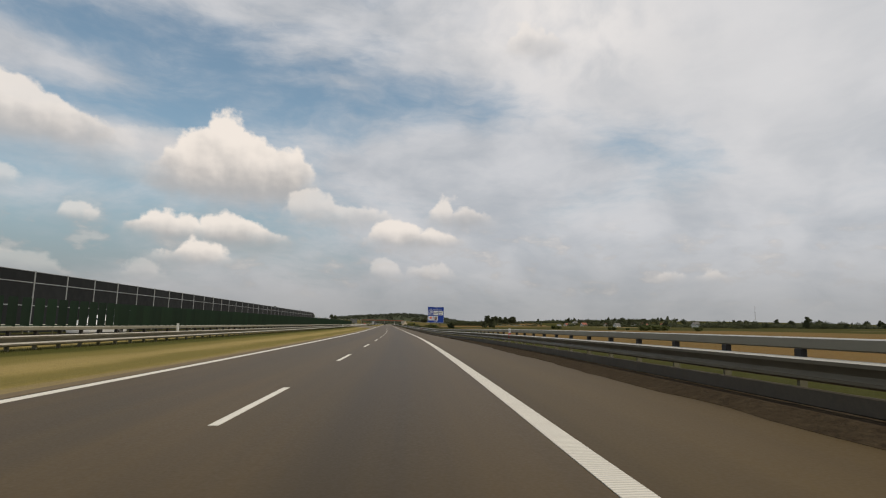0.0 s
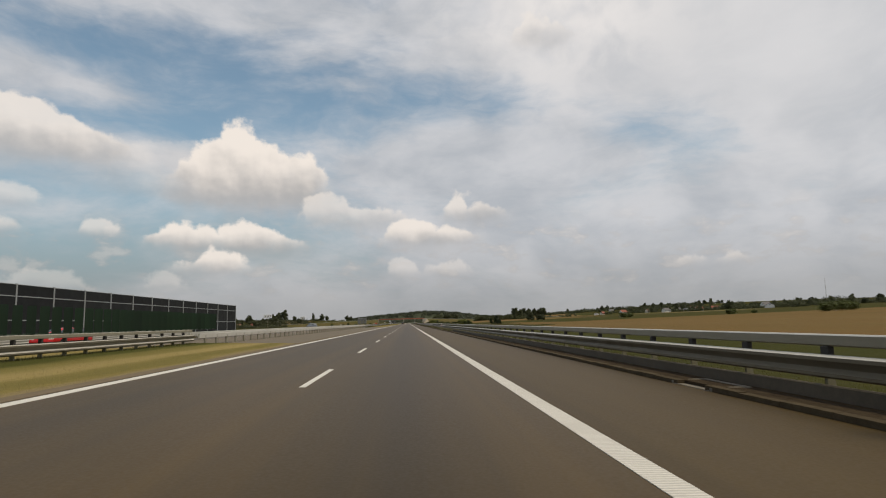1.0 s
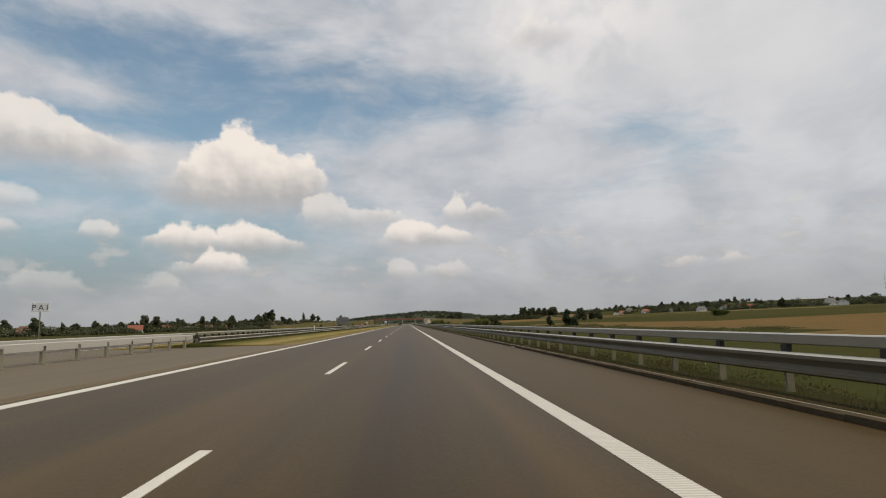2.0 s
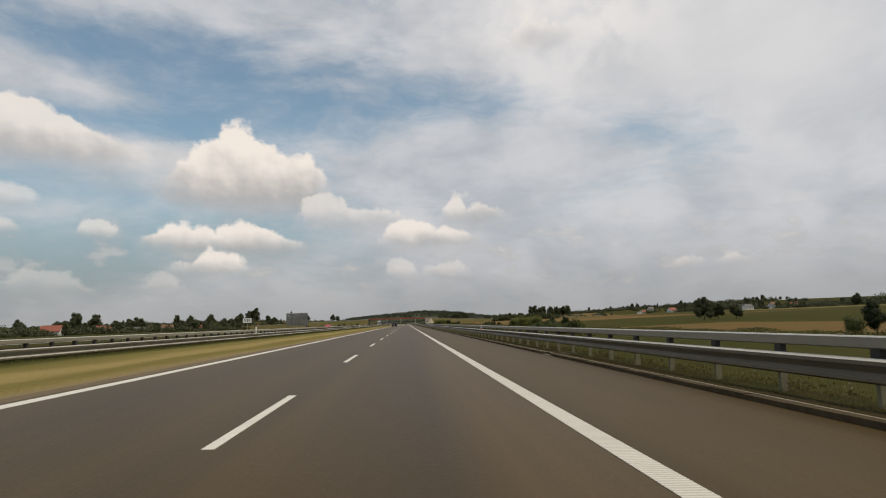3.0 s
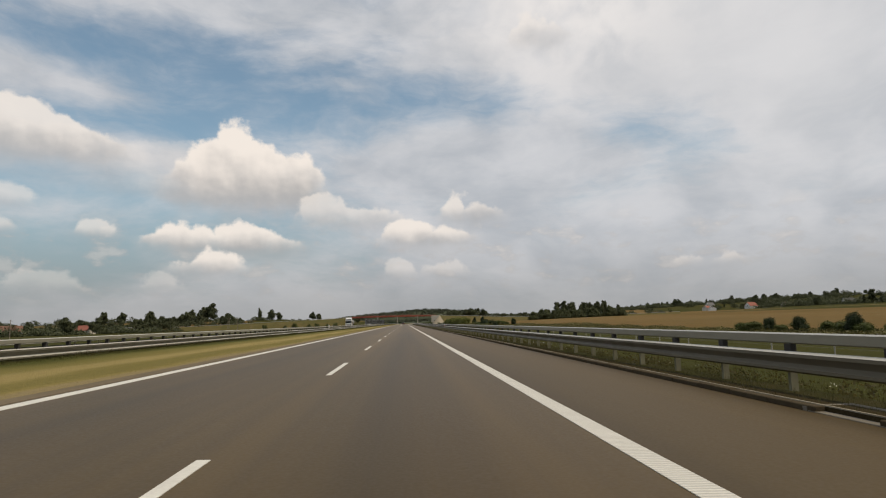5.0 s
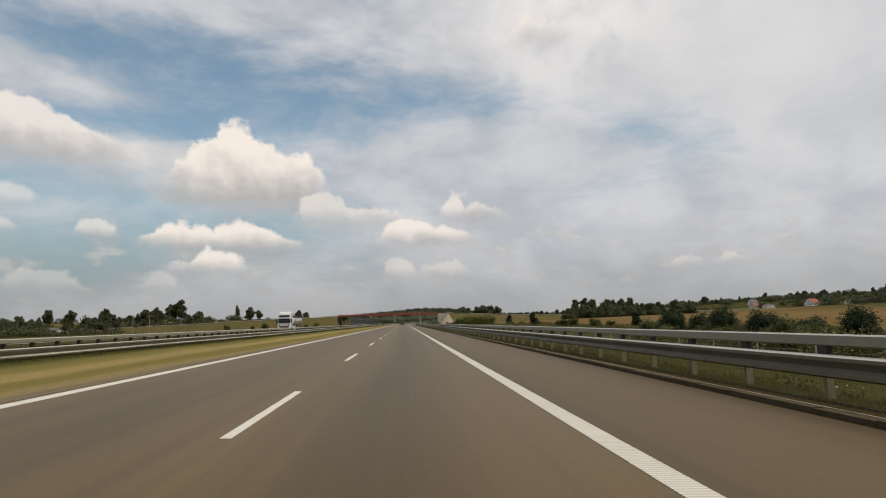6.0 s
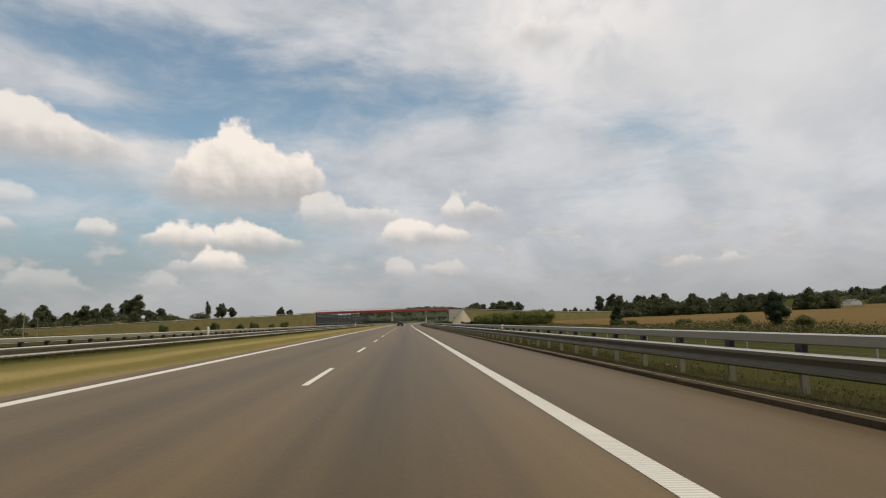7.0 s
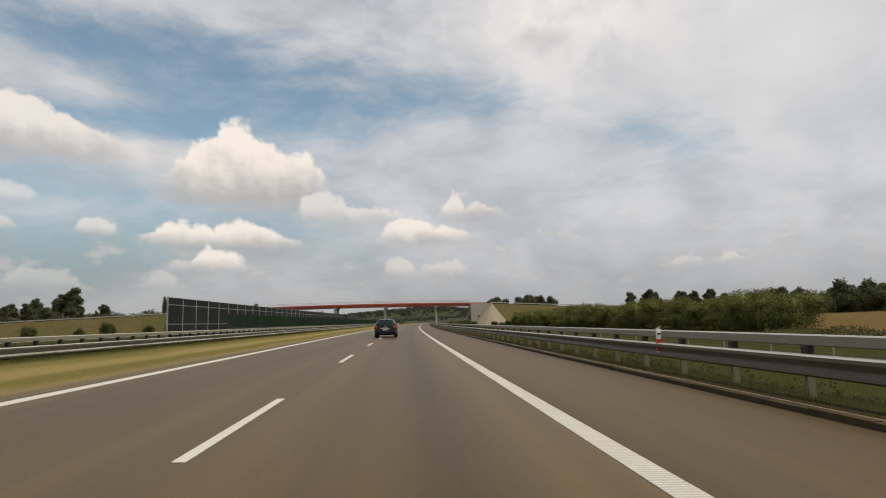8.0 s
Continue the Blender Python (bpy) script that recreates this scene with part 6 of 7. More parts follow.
BRIGHT_TRIM = material("bright_trim", (0.72, 0.71, 0.69), 0.28, 0.25, grain=(8.0, 0.04))
PLATE = material("number_plate", (0.66, 0.66, 0.64), 0.4, grain=(6.0, 0.04))
PLATE_INK = material("plate_ink", (0.02, 0.02, 0.02), 0.5)
PLATE_BLUE = material("plate_blue", (0.02, 0.05, 0.35), 0.4)
UNDER = material("underbody", (0.010, 0.010, 0.010), 0.9, grain=(5.0, 0.2))

WIDE, LOW = 0.95, 0.86  # the body is this much slimmer and its roof lower than the outline below
# upper outline of the wagon over the edge between side and top: forward, height, half width
EDGE = [(0.10, 0.98, 0.775), (0.18, 1.08, 0.735), (0.30, 1.235, 0.650), (0.40, 1.36, 0.575), (0.55, 1.40, 0.560), (0.90, 1.43, 0.575), (1.6, 1.455, 0.590), (2.2, 1.445, 0.590), (2.65, 1.405, 0.585), (2.95, 1.29, 0.63), (3.25, 1.13, 0.68), (3.52, 0.985, 0.73), (3.9, 0.93, 0.755), (4.25, 0.86, 0.745), (4.50, 0.765, 0.715), (4.66, 0.66, 0.67)]
REAR = [(0.05, 0.30, 0.66), (-0.02, 0.335, 0.73), (-0.05, 0.385, 0.765), (-0.048, 0.45, 0.78), (-0.02, 0.505, 0.785), (0.018, 0.525, 0.775), (0.022, 0.60, 0.775), (0.035, 0.74, 0.780), (0.065, 0.90, 0.775), (0.10, 0.98, 0.755)]
FRONT = [(4.66, 0.66, 0.67), (4.73, 0.56, 0.66), (4.75, 0.42, 0.67), (4.72, 0.28, 0.64)]
AXLES, TYRE_R = (1.03, 3.785), 0.325


def edge_at(y):
    ys = [p[0] for p in EDGE]
    return float(np.interp(y, ys, [p[1] for p in EDGE])), float(np.interp(y, ys, [p[2] for p in EDGE]))


def side_x(y, z):
    """Half width of the flank below the belt line."""
    zs = [0.20, 0.30, 0.45, 0.62, 0.80, 0.93, 1.0]
    x = float(np.interp(z, zs, [0.800, 0.865, 0.895, 0.905, 0.892, 0.868, 0.835]))
    x -= 0.125 * max(0.0, (y - 4.0) / 0.70) ** 2 + 0.085 * max(0.0, (0.45 - y) / 0.45) ** 2
    return x


def wheel(parent, x, y, side):
    w = part("wheel", Geo().lathe([(0.20, -0.10), (0.30, -0.105), (0.318, -0.09), (0.325, -0.06), (0.325, 0.06), (0.318, 0.09), (0.30, 0.105), (0.235, 0.10), (0.225, 0.06)], 32, "x"), RUBBER, parent, smooth=True, m=shift(x, y, TYRE_R, 0, 0, 0 if side > 0 else 180))
    rim = Geo().lathe([(0.235, 0.10), (0.228, 0.108), (0.218, 0.09), (0.205, 0.03), (0.20, -0.05)], 32, "x")
    rim.lathe([(0.0, 0.075), (0.045, 0.075), (0.06, 0.055), (0.06, 0.0)], 16, "x")
    for i in range(5):
        for d in (-0.13, 0.13):
            a = TWO_PI * i / 5 + d
            m = pose(0, 0, 0, math.degrees(a), 0, 0)
            rim.box(0.060, 0.090, -0.013, 0.013, 0.04, 0.222, 0, 0.005, m)
    part("rim", rim, ALLOY, w, smooth=True)
    part("brake_disc", Geo().tube((-0.04, 0, 0), (0.0, 0, 0), 0.20, n=24), UNDER, w)
    return w


def panel(corners, off=0.006, bulge=0.0, n=6):
    """A thin curved pane between four corners, stood a little proud along its normal."""
    a, b, c, d = (Vector(p) for p in corners)
    nrm = (b - a).cross(d - a).normalized()
    g = Geo()
    vs, fs = [], []
    for j in range(n + 1):
        for i in range(n + 1):
            s, t = i / n, j / n
            p = a.lerp(b, s).lerp(d.lerp(c, s), t)
            k = 4 * s * (1 - s) * 0.6 + 4 * t * (1 - t) * 0.4
            vs.append(p + nrm * (off + bulge * k))
    for j in range(n):
        for i in range(n):
            q = j * (n + 1) + i
            fs.append((q, q + 1, q + n + 2, q + n + 1))
    m = len(vs)
    ring = [i for i in range(n + 1)] + [(j + 1) * (n + 1) - 1 for j in range(1, n + 1)] + [n * (n + 1) + i for i in range(n - 1, -1, -1)] + [j * (n + 1) for j in range(n - 1, 0, -1)]
    low = [vs[i] - nrm * 0.02 for i in ring]
    fs += [(ring[i], m + i, m + (i + 1) % len(ring), ring[(i + 1) % len(ring)]) for i in range(len(ring))]
    return g.add(vs + low, fs)


def side_pane(side, y0b, y1b, y0t, y1t, k0=0.06, k1=0.88, off=0.010):
    """A side window on the slope from belt to roof edge."""
    def on(y, k):
        ze, xe = edge_at(y)
        zb, xb = 0.945, side_x(y, 0.945)
        x = xb + (xe - xb) * k
        x += 0.035 * math.sin(math.pi * k)
        return Vector((x * side, y, zb + (ze - zb) * k))
    n = 8
    g = Geo()
    vs, fs = [], []
    for j in range(n + 1):
        for i in range(n + 1):
            s, t = i / n, j / n
            k = k0 + (k1 - k0) * t
            y = (y0b + (y1b - y0b) * s) * (1 - t) + (y0t + (y1t - y0t) * s) * t
            vs.append(on(y, k) + Vector((off * side, 0, off * 0.4)))
    for j in range(n):
        for i in range(n):
            q = j * (n + 1) + i
            fs.append((q, q + 1, q + n + 2, q + n + 1) if side > 0 else (q, q + n + 1, q + n + 2, q + 1))
    return g.add(vs, fs)


def build_car(name, m, paint, label, group=""):
    car = thing(name, m, label, "car", group)
    g = Geo()
    # flanks, with the wheel arches cut out
    ys = [0.10 + (4.66 - 0.10) * i / 96 for i in range(97)]
    for side in (1, -1):
        grid = []
        for y in ys:
            ze, xe = edge_at(y)
            zb = min(0.945, ze - 0.03)
            col = []
            for j in range(17):
                z = 0.20 + (zb - 0.20) * j / 16
                x = min(side_x(y, z), 1.0)
                if z > 0.80:
                    x = max(min(x, side_x(y, 0.8)), 0.0)
                col.append(Vector((x * side, y, z)))
            xb = col[-1].x * side
            for j in range(1, 7):
                k = j / 6
                hump = 0.035 * math.sin(math.pi * k) * min(1.0, (ze - zb) / 0.2)
                col.append(Vector(((xb + (xe - xb) * k + hump) * side, y, zb + (ze - zb) * k)))
            grid.append(col)
        nn = len(grid[0])
        faces = []
        for i in range(len(grid) - 1):
            for j in range(nn - 1):
                c = (grid[i][j] + grid[i + 1][j + 1]) / 2
                if any((c.y - a) ** 2 + (c.z - TYRE_R) ** 2 < 0.375 ** 2 for a in AXLES) and j < 15:
                    continue
                q = (i * nn + j, (i + 1) * nn + j, (i + 1) * nn + j + 1, i * nn + j + 1)
                faces.append(q if side > 0 else q[::-1])
        g.add([p for col in grid for p in col], faces)
        # rounded rear and front corners
        for line, y_side in ((REAR, 0.10), (FRONT, 4.66)):
            rings = []
            for y, z, x in line:
                zc = min(max(z, 0.2), 0.975)
                sx = min(side_x(y_side, zc), side_x(y_side, 0.8) if zc > 0.8 else 9) if zc < 0.945 else edge_at(y_side)[1] + (side_x(y_side, 0.945) - edge_at(y_side)[1]) * (0.98 - zc) / 0.035
                if line is FRONT:
                    sx = side_x(4.66, min(z, 0.63))
                ring = []
                for i in range(7):
                    a = math.pi / 2 * i / 6
                    ring.append(Vector(((x + (sx - x) * math.sin(a)) * side, y_side + (y - y_side) * math.cos(a), z)))
                rings.append(ring)
            if (side > 0) == (line is FRONT):
                rings = [list(reversed(r)) for r in rings]
            g.loft(rings, closed=False)
    # the strip over rear, roof, bonnet and nose
    whole = REAR + EDGE[1:] + FRONT[1:]
    rings = []
    for i, (y, z, x) in enumerate(whole):
        a, b = whole[max(i - 1, 0)], whole[min(i + 1, len(whole) - 1)]
        ty, tz = b[0] - a[0], b[1] - a[1]
        ln = math.hypot(ty, tz) or 1
        ny, nz = -tz / ln, ty / ln
        crown = 0.085 if z < 1.0 and y < 1 else 0.065
        rings.append([Vector((x * v, y + ny * crown * (1 - v * v), z + nz * crown * (1 - v * v))) for v in [-1 + 2 * k / 14 for k in range(15)]])
    g.loft(rings, closed=False)
    body = part("body", g, paint, car, smooth=True)
    part("underbody", Geo().box(-0.78, 0.78, 0.10, 4.62, 0.19, 0.32).box(-0.6, 0.6, 0.3, 4.4, 0.3, 0.9), UNDER, car)
    # arches
    for a in AXLES:
        for side in (1, -1):
            lip = Geo()
            n = 22
            rg = [[Vector((side * (side_x(a + r * math.cos(t), max(TYRE_R + r * math.sin(t), 0.22)) + dx), a + r * math.cos(t), max(TYRE_R + r * math.sin(t), 0.20))) for r, dx in ((0.405, 0.002), (0.385, 0.012), (0.362, 0.006), (0.362, -0.10))] for t in [-0.25 + (math.pi + 0.5) * i / n for i in range(n + 1)]]
            if side > 0:
                rg = [list(reversed(r)) for r in rg]
            lip.loft(rg, closed=False)
            part("wheel_arch", lip, paint, body, smooth=True)
            wheel(car, side * 0.80, a, side)
    # glass
    for side in (1, -1):
        frame_g = side_pane(side, 0.42, 3.34, 0.66, 2.62, 0.0, 0.95, 0.004)
        part("window_surround", frame_g, BLACK_PLASTIC, body)
        for y0b, y1b, y0t, y1t in ((0.50, 1.22, 0.74, 1.14), (1.28, 2.10, 1.20, 2.00), (2.20, 3.24, 2.10, 2.56)):
            part("side_window", side_pane(side, y0b, y1b, y0t, y1t), CAR_GLASS, body, smooth=True)
        strip = Geo()
        rg = []
        for i in range(21):
            y = 0.45 + (3.32 - 0.45) * i / 20
            x = side_x(y, 0.945)
            rg.append([Vector(((x + d) * side, y, 0.945 + h)) for d, h in ((0.004, -0.010), (0.016, -0.006), (0.014, 0.012), (0.0, 0.014))])
        strip.loft(rg, closed=True, caps=True)
        part("chrome_strip", strip, CHROME, body)
        arc = Geo()
        tops = [(0.47 + (0.68 - 0.47) * k, 0.03 + 0.90 * k) for k in [i / 8 for i in range(9)]] + [(0.68 + (2.6 - 0.68) * i / 14, 0.935) for i in range(1, 15)]
        rg = []
        for y, k in tops:
            ze, xe = edge_at(y)
            xb = side_x(y, 0.945)
            x, z = xb + (xe - xb) * k + 0.035 * math.sin(math.pi * k), 0.945 + (ze - 0.945) * k
            rg.append([Vector(((x + d) * side, y, z + h)) for d, h in ((0.008, -0.008), (0.020, 0.0), (0.008, 0.010))])
        arc.loft(rg, closed=True, caps=True)
        part("chrome_trim", arc, CHROME, body)
        # mirrors, handles, rubbing strips, roof rails
        mirror = part("mirror", Geo().box(-0.10, 0.10, -0.055, 0.06, -0.065, 0.065, bevel=0.03, m=Matrix.Translation((side * 1.0, 3.02, 1.02))).box(-0.07, 0.05, -0.02, 0.02, -0.02, 0.02, m=Matrix.Translation((side * 0.9, 3.03, 0.985))), paint, car)
        part("mirror_glass", Geo().box(-0.08, 0.08, -0.004, 0.0, -0.05, 0.05, m=Matrix.Translation((side * 1.0, 2.963, 1.02))), CHROME, mirror)
        for y in (1.50, 2.42):
            x = side_x(y, 0.80)
            part("door_handle", Geo().box(-0.012, 0.030, -0.11, 0.11, -0.018, 0.022, bevel=0.01, m=Matrix.Translation((side * x, y, 0.815)) @ pose(0, 0, 0, 0, 0, 0 if side > 0 else 180)), paint, body)
        for y0, y1 in ((1.50, 2.12), (2.20, 3.20)):
            rg = [[Vector((side * (side_x(y, 0.55) + d), y, 0.55 + h)) for d, h in ((0.0, -0.028), (0.014, -0.018), (0.014, 0.018), (0.0, 0.028))] for y in (y0, (y0 + y1) / 2, y1)]
            part("rubbing_strip", Geo().loft(rg, caps=True), paint, body)
        for y in (1.27, 2.15, 3.30):
            rg = [[Vector((side * (side_x(y, z) + 0.001), y + d, z)) for d in (-0.004, 0.004)] for z in (0.28, 0.45, 0.6, 0.75, 0.93)]
            part("door_gap", Geo().loft(rg, closed=False), UNDER, body)
        rr = Geo()
        path = [(0.62, 1.43, 0.545), (0.78, 1.468, 0.55), (1.4, 1.492, 0.56), (2.1, 1.482, 0.56), (2.42, 1.458, 0.555), (2.55, 1.42, 0.55)]
        for i in range(len(path) - 1):
            p, q = path[i], path[i + 1]
            rr.tube((side * p[2], p[0], p[1]), (side * q[2], q[0], q[1]), 0.016, n=8)
        part("roof_rail", rr, BLACK_PLASTIC, body)
        # tail lamps wrap round the corner
        rg = []
        for z, yo, yi in ((0.700, 0.11, 0.042), (0.78, 0.15, 0.055), (0.87, 0.24, 0.068), (0.925, 0.24, 0.085), (0.955, 0.17, 0.095)):
            ring = []
            xo = side_x(0.12, z)
            for i in range(9):
                t = i / 8
                if t < 0.42:
                    k = t / 0.42
                    ring.append(Vector((side * (0.672 + 0.05 * (z - 0.7) / 0.23 + (0.775 - 0.672 - 0.05 * (z - 0.7) / 0.23) * k), yi - 0.052 + 0.010 * k, z)))
                else:
                    k = (t - 0.42) / 0.58
                    a = min(k / 0.45, 1) * math.pi / 2
                    y = yi - 0.042 + (0.11 - yi + 0.042) * (1 - math.cos(a)) + max(0, (k - 0.45) / 0.55) * (yo - 0.11)
                    x = 0.775 + (xo + 0.014 - 0.775) * math.sin(a)
                    if k > 0.45:
                        x = side_x(y, z) + 0.014
                    ring.append(Vector((side * x, y, z)))
            rg.append(ring)
        if side < 0:
            rg = [list(reversed(r)) for r in rg]
        lamp = part("tail_lamp", Geo().loft(rg, closed=False), LAMP_RED, car, "red wrap-round tail lamp", smooth=True)
        inner = Geo().box(-0.046, 0.046, -0.004, 0.004, -0.018, 0.018, bevel=0.003, m=Matrix.Translation((side * 0.725, -0.003, 0.845)) @ pose(0, 0, 0, 0, 0, 4 * side))
        part("reversing_lamp", inner, LAMP_CLEAR, lamp)
        part("head_lamp", Geo().box(-0.17, 0.17, -0.05, 0.16, -0.07, 0.07, bevel=0.03, m=Matrix.Translation((side * 0.60, 4.50, 0.68)) @ pose(0, 0, 0, -14, 0, -20 * side)), LAMP_CLEAR, car)
        part("exhaust_tip", Geo().lathe([(0.032, 0.16), (0.036, 0.0), (0.036, -0.05), (0.031, -0.055), (0.028, 0.10)], 16, "y", centre=(side * 0.57, -0.055, 0.285)), CHROME, car, smooth=True)
        part("bumper_reflector", Geo().box(-0.10, 0.10, -0.008, 0.01, -0.022, 0.022, bevel=0.006, m=Matrix.Translation((side * 0.62, -0.088, 0.46)) @ pose(0, 0, 0, 0, 0, 12 * side)), BLACK_PLASTIC, body)
    # rear window and windscreen
    part("rear_window_surround", panel([(-0.735, 0.120, 1.00), (0.735, 0.120, 1.00), (0.575, 0.395, 1.375), (-0.575, 0.395, 1.375)], 0.018, 0.052), BLACK_PLASTIC, body, smooth=True)
    part("rear_window", panel([(-0.66, 0.135, 1.02), (0.66, 0.135, 1.02), (0.53, 0.375, 1.345), (-0.53, 0.375, 1.345)], 0.028, 0.050), CAR_GLASS, body, smooth=True)
    part("windscreen", panel([(0.66, 3.46, 1.02), (-0.66, 3.46, 1.02), (-0.555, 2.72, 1.395), (0.555, 2.72, 1.395)], 0.012, 0.055), CAR_GLASS, body, smooth=True)
    part("spoiler", Geo().loft([[Vector((x, y + 0.09 * abs(x) / 0.6, z)) for y, z in ((0.30, 1.415), (0.29, 1.395), (0.55, 1.42), (0.62, 1.455), (0.45, 1.452))] for x in (-0.56, -0.3, 0, 0.3, 0.56)], caps=True), paint, body)
    part("print_bar", Geo().box(-0.13, 0.13, 0.283, 0.29, 1.398, 1.412), PLATE, body, "pale bar of unreadable print")
    # tailgate furniture
    part("chrome_bar", Geo().loft([[Vector((x, -0.052 + 0.075 * (x / 0.8) ** 2 + dy, 0.712 + dz)) for dy, dz in ((0.02, -0.018), (-0.006, -0.014), (-0.010, 0.012), (0.02, 0.018))] for x in (-0.42, -0.21, 0, 0.21, 0.36)], caps=True), BRIGHT_TRIM, body)
    plate = part("number_plate", Geo().box(-0.26, 0.26, -0.085, -0.050, 0.565, 0.678, bevel=0.003), PLATE, car, "white number plate")
    part("plate_band", Geo().box(-0.258, -0.222, -0.089, -0.084, 0.568, 0.675), PLATE_BLUE, plate)
    for x0, x1 in ((-0.20, -0.15), (-0.13, -0.08), (-0.03, 0.0), (0.03, 0.075), (0.095, 0.14), (0.16, 0.205), (0.215, 0.245)):
        part("plate_bar", Geo().box(x0, x1, -0.089, -0.084, 0.587, 0.657), PLATE_INK, plate)
    badge = Geo()
    for s0, s1 in ((0.045, 0.024),):
        outer = [(0, 0.062), (s0, 0), (0, -0.062), (-s0, 0)]
        inner = [(0, 0.034), (s1, 0), (0, -0.034), (-s1, 0)]
        badge.add([(a, -0.062, 0.870 + b) for a, b in outer + inner] + [(a, -0.020, 0.870 + b) for a, b in outer], [(i, (i + 1) % 4, 4 + (i + 1) % 4, 4 + i) for i in range(4)] + [(i, 8 + i, 8 + (i + 1) % 4, (i + 1) % 4) for i in range(4)])
    part("badge", badge, BRIGHT_TRIM, body, "plain chrome diamond badge")
    for i in range(6):
        x = -0.20 + 0.075 * i
        part("badge_bar", Geo().box(x, x + 0.045, -0.062, -0.030, 0.772, 0.790), BRIGHT_TRIM, body)
    part("bumper_insert", Geo().loft([[Vector((x, -0.118 + 0.13 * (x / 0.8) ** 2 + dy, z)) for dy, z in ((0.08, 0.305), (0.0, 0.31), (-0.012, 0.35), (0.05, 0.375))] for x in (-0.60, -0.35, -0.12, 0.12, 0.35, 0.60)], caps=True), BLACK_PLASTIC, body)
    part("tow_bar", Geo().tube((0, -0.10, 0.27), (0, -0.17, 0.30), 0.02, n=8).tube((0, -0.17, 0.30), (0, -0.17, 0.37), 0.018, n=8).lathe([(0.0, 0.395), (0.022, 0.385), (0.025, 0.37), (0.018, 0.35)], 10, "z", centre=(0, -0.17, 0)), BLACK_PLASTIC, car)
    part("wiper", Geo().tube((0.0, 0.055, 1.035), (-0.50, 0.078, 1.085), 0.017, n=6).box(-0.03, 0.03, 0.03, 0.09, 1.0, 1.05, bevel=0.01), BLACK_PLASTIC, body)
    part("antenna", Geo().tube((0.06, 0.62, 1.48), (-0.03, 0.42, 1.72), 0.011, 0.007, n=6).box(0.03, 0.09, 0.58, 0.70, 1.47, 1.50, bevel=0.012), BLACK_PLASTIC, car)
    for o in car.children_recursive:
        if o.type == "MESH" and o.parent and not o.name.startswith(("wheel", "rim", "brake_disc")):
            for v in o.data.vertices:
                v.co.x *= WIDE
                if v.co.z > 0.95 * S:
                    v.co.z = (0.95 + (v.co.z / S - 0.95) * LOW) * S
        elif o.name.startswith("wheel") and not o.name.startswith("wheel_arch"):
            o.matrix_basis = Matrix.Translation((-0.04 * S * (1 if o.matrix_basis.translation.x > 0 else -1), 0, 0)) @ o.matrix_basis
        if o.type == "MESH" and o.name.startswith("wheel_arch"):
            for v in o.data.vertices:
                v.co.x *= WIDE
    return car


build_car("station_wagon", at(585.9, -2.33, surf(586, -2.33)) @ pose(0, 0, 0, 0, math.degrees(math.atan(0.025)), 0), PAINT_BLUEBLACK, "dark blue-black station wagon driving in the overtaking lane")


def oncoming(s, u, paint, label, turn=180.0, name="passenger_car"):
    c = build_car(name, at(s, u, surf(s, u), turn), paint, label)
    return c


oncoming(42.0, -18.1, PAINT_WHITE, "white passenger car on the other carriageway")
oncoming(172.0, -21.9, PAINT_RED, "red passenger car behind the anti-dazzle blades")
oncoming(252.0, -18.1, PAINT_GREY, "dark grey passenger car on the other carriageway")
oncoming(564.0, -21.9, PAINT_RED, "bright red passenger car on the other carriageway")
oncoming(1066.0, 0.30, PAINT_BLUEBLACK, "dark station wagon driving ahead across the lane dashes", 0.0)

TRUCK_WHITE = material("truck_white", (0.66, 0.67, 0.68), 0.35, vary=((0.5, 0.25, (0.58, 0.59, 0.60)),), coat=0.4, grain=(3.0, 0.04))
TANK_STEEL = material("tank_steel", (0.50, 0.49, 0.47), 0.30, 0.85, vary=((0.3, 0.5, (0.38, 0.37, 0.35)), (2.0, 0.3, (0.56, 0.55, 0.53))), grain=(4.0, 0.08), stretch=(1, 0.2, 1))
TRUCK_BLUE = material("truck_blue", (0.03, 0.05, 0.20), 0.4, grain=(5.0, 0.1))


def truck_wheel(parent, x, y, side):
    w = part("wheel", Geo().lathe([(0.30, -0.15), (0.47, -0.155), (0.50, -0.13), (0.50, 0.13), (0.47, 0.155), (0.31, 0.15), (0.29, 0.06)], 24, "x"), RUBBER, parent, smooth=True, m=shift(x, y, 0.5, 0, 0, 0 if side > 0 else 180))
    part("rim", Geo().lathe([(0.31, 0.15), (0.29, 0.06), (0.16, 0.04), (0.14, 0.12), (0.0, 0.13)], 20, "x"), ALLOY, w, smooth=True)


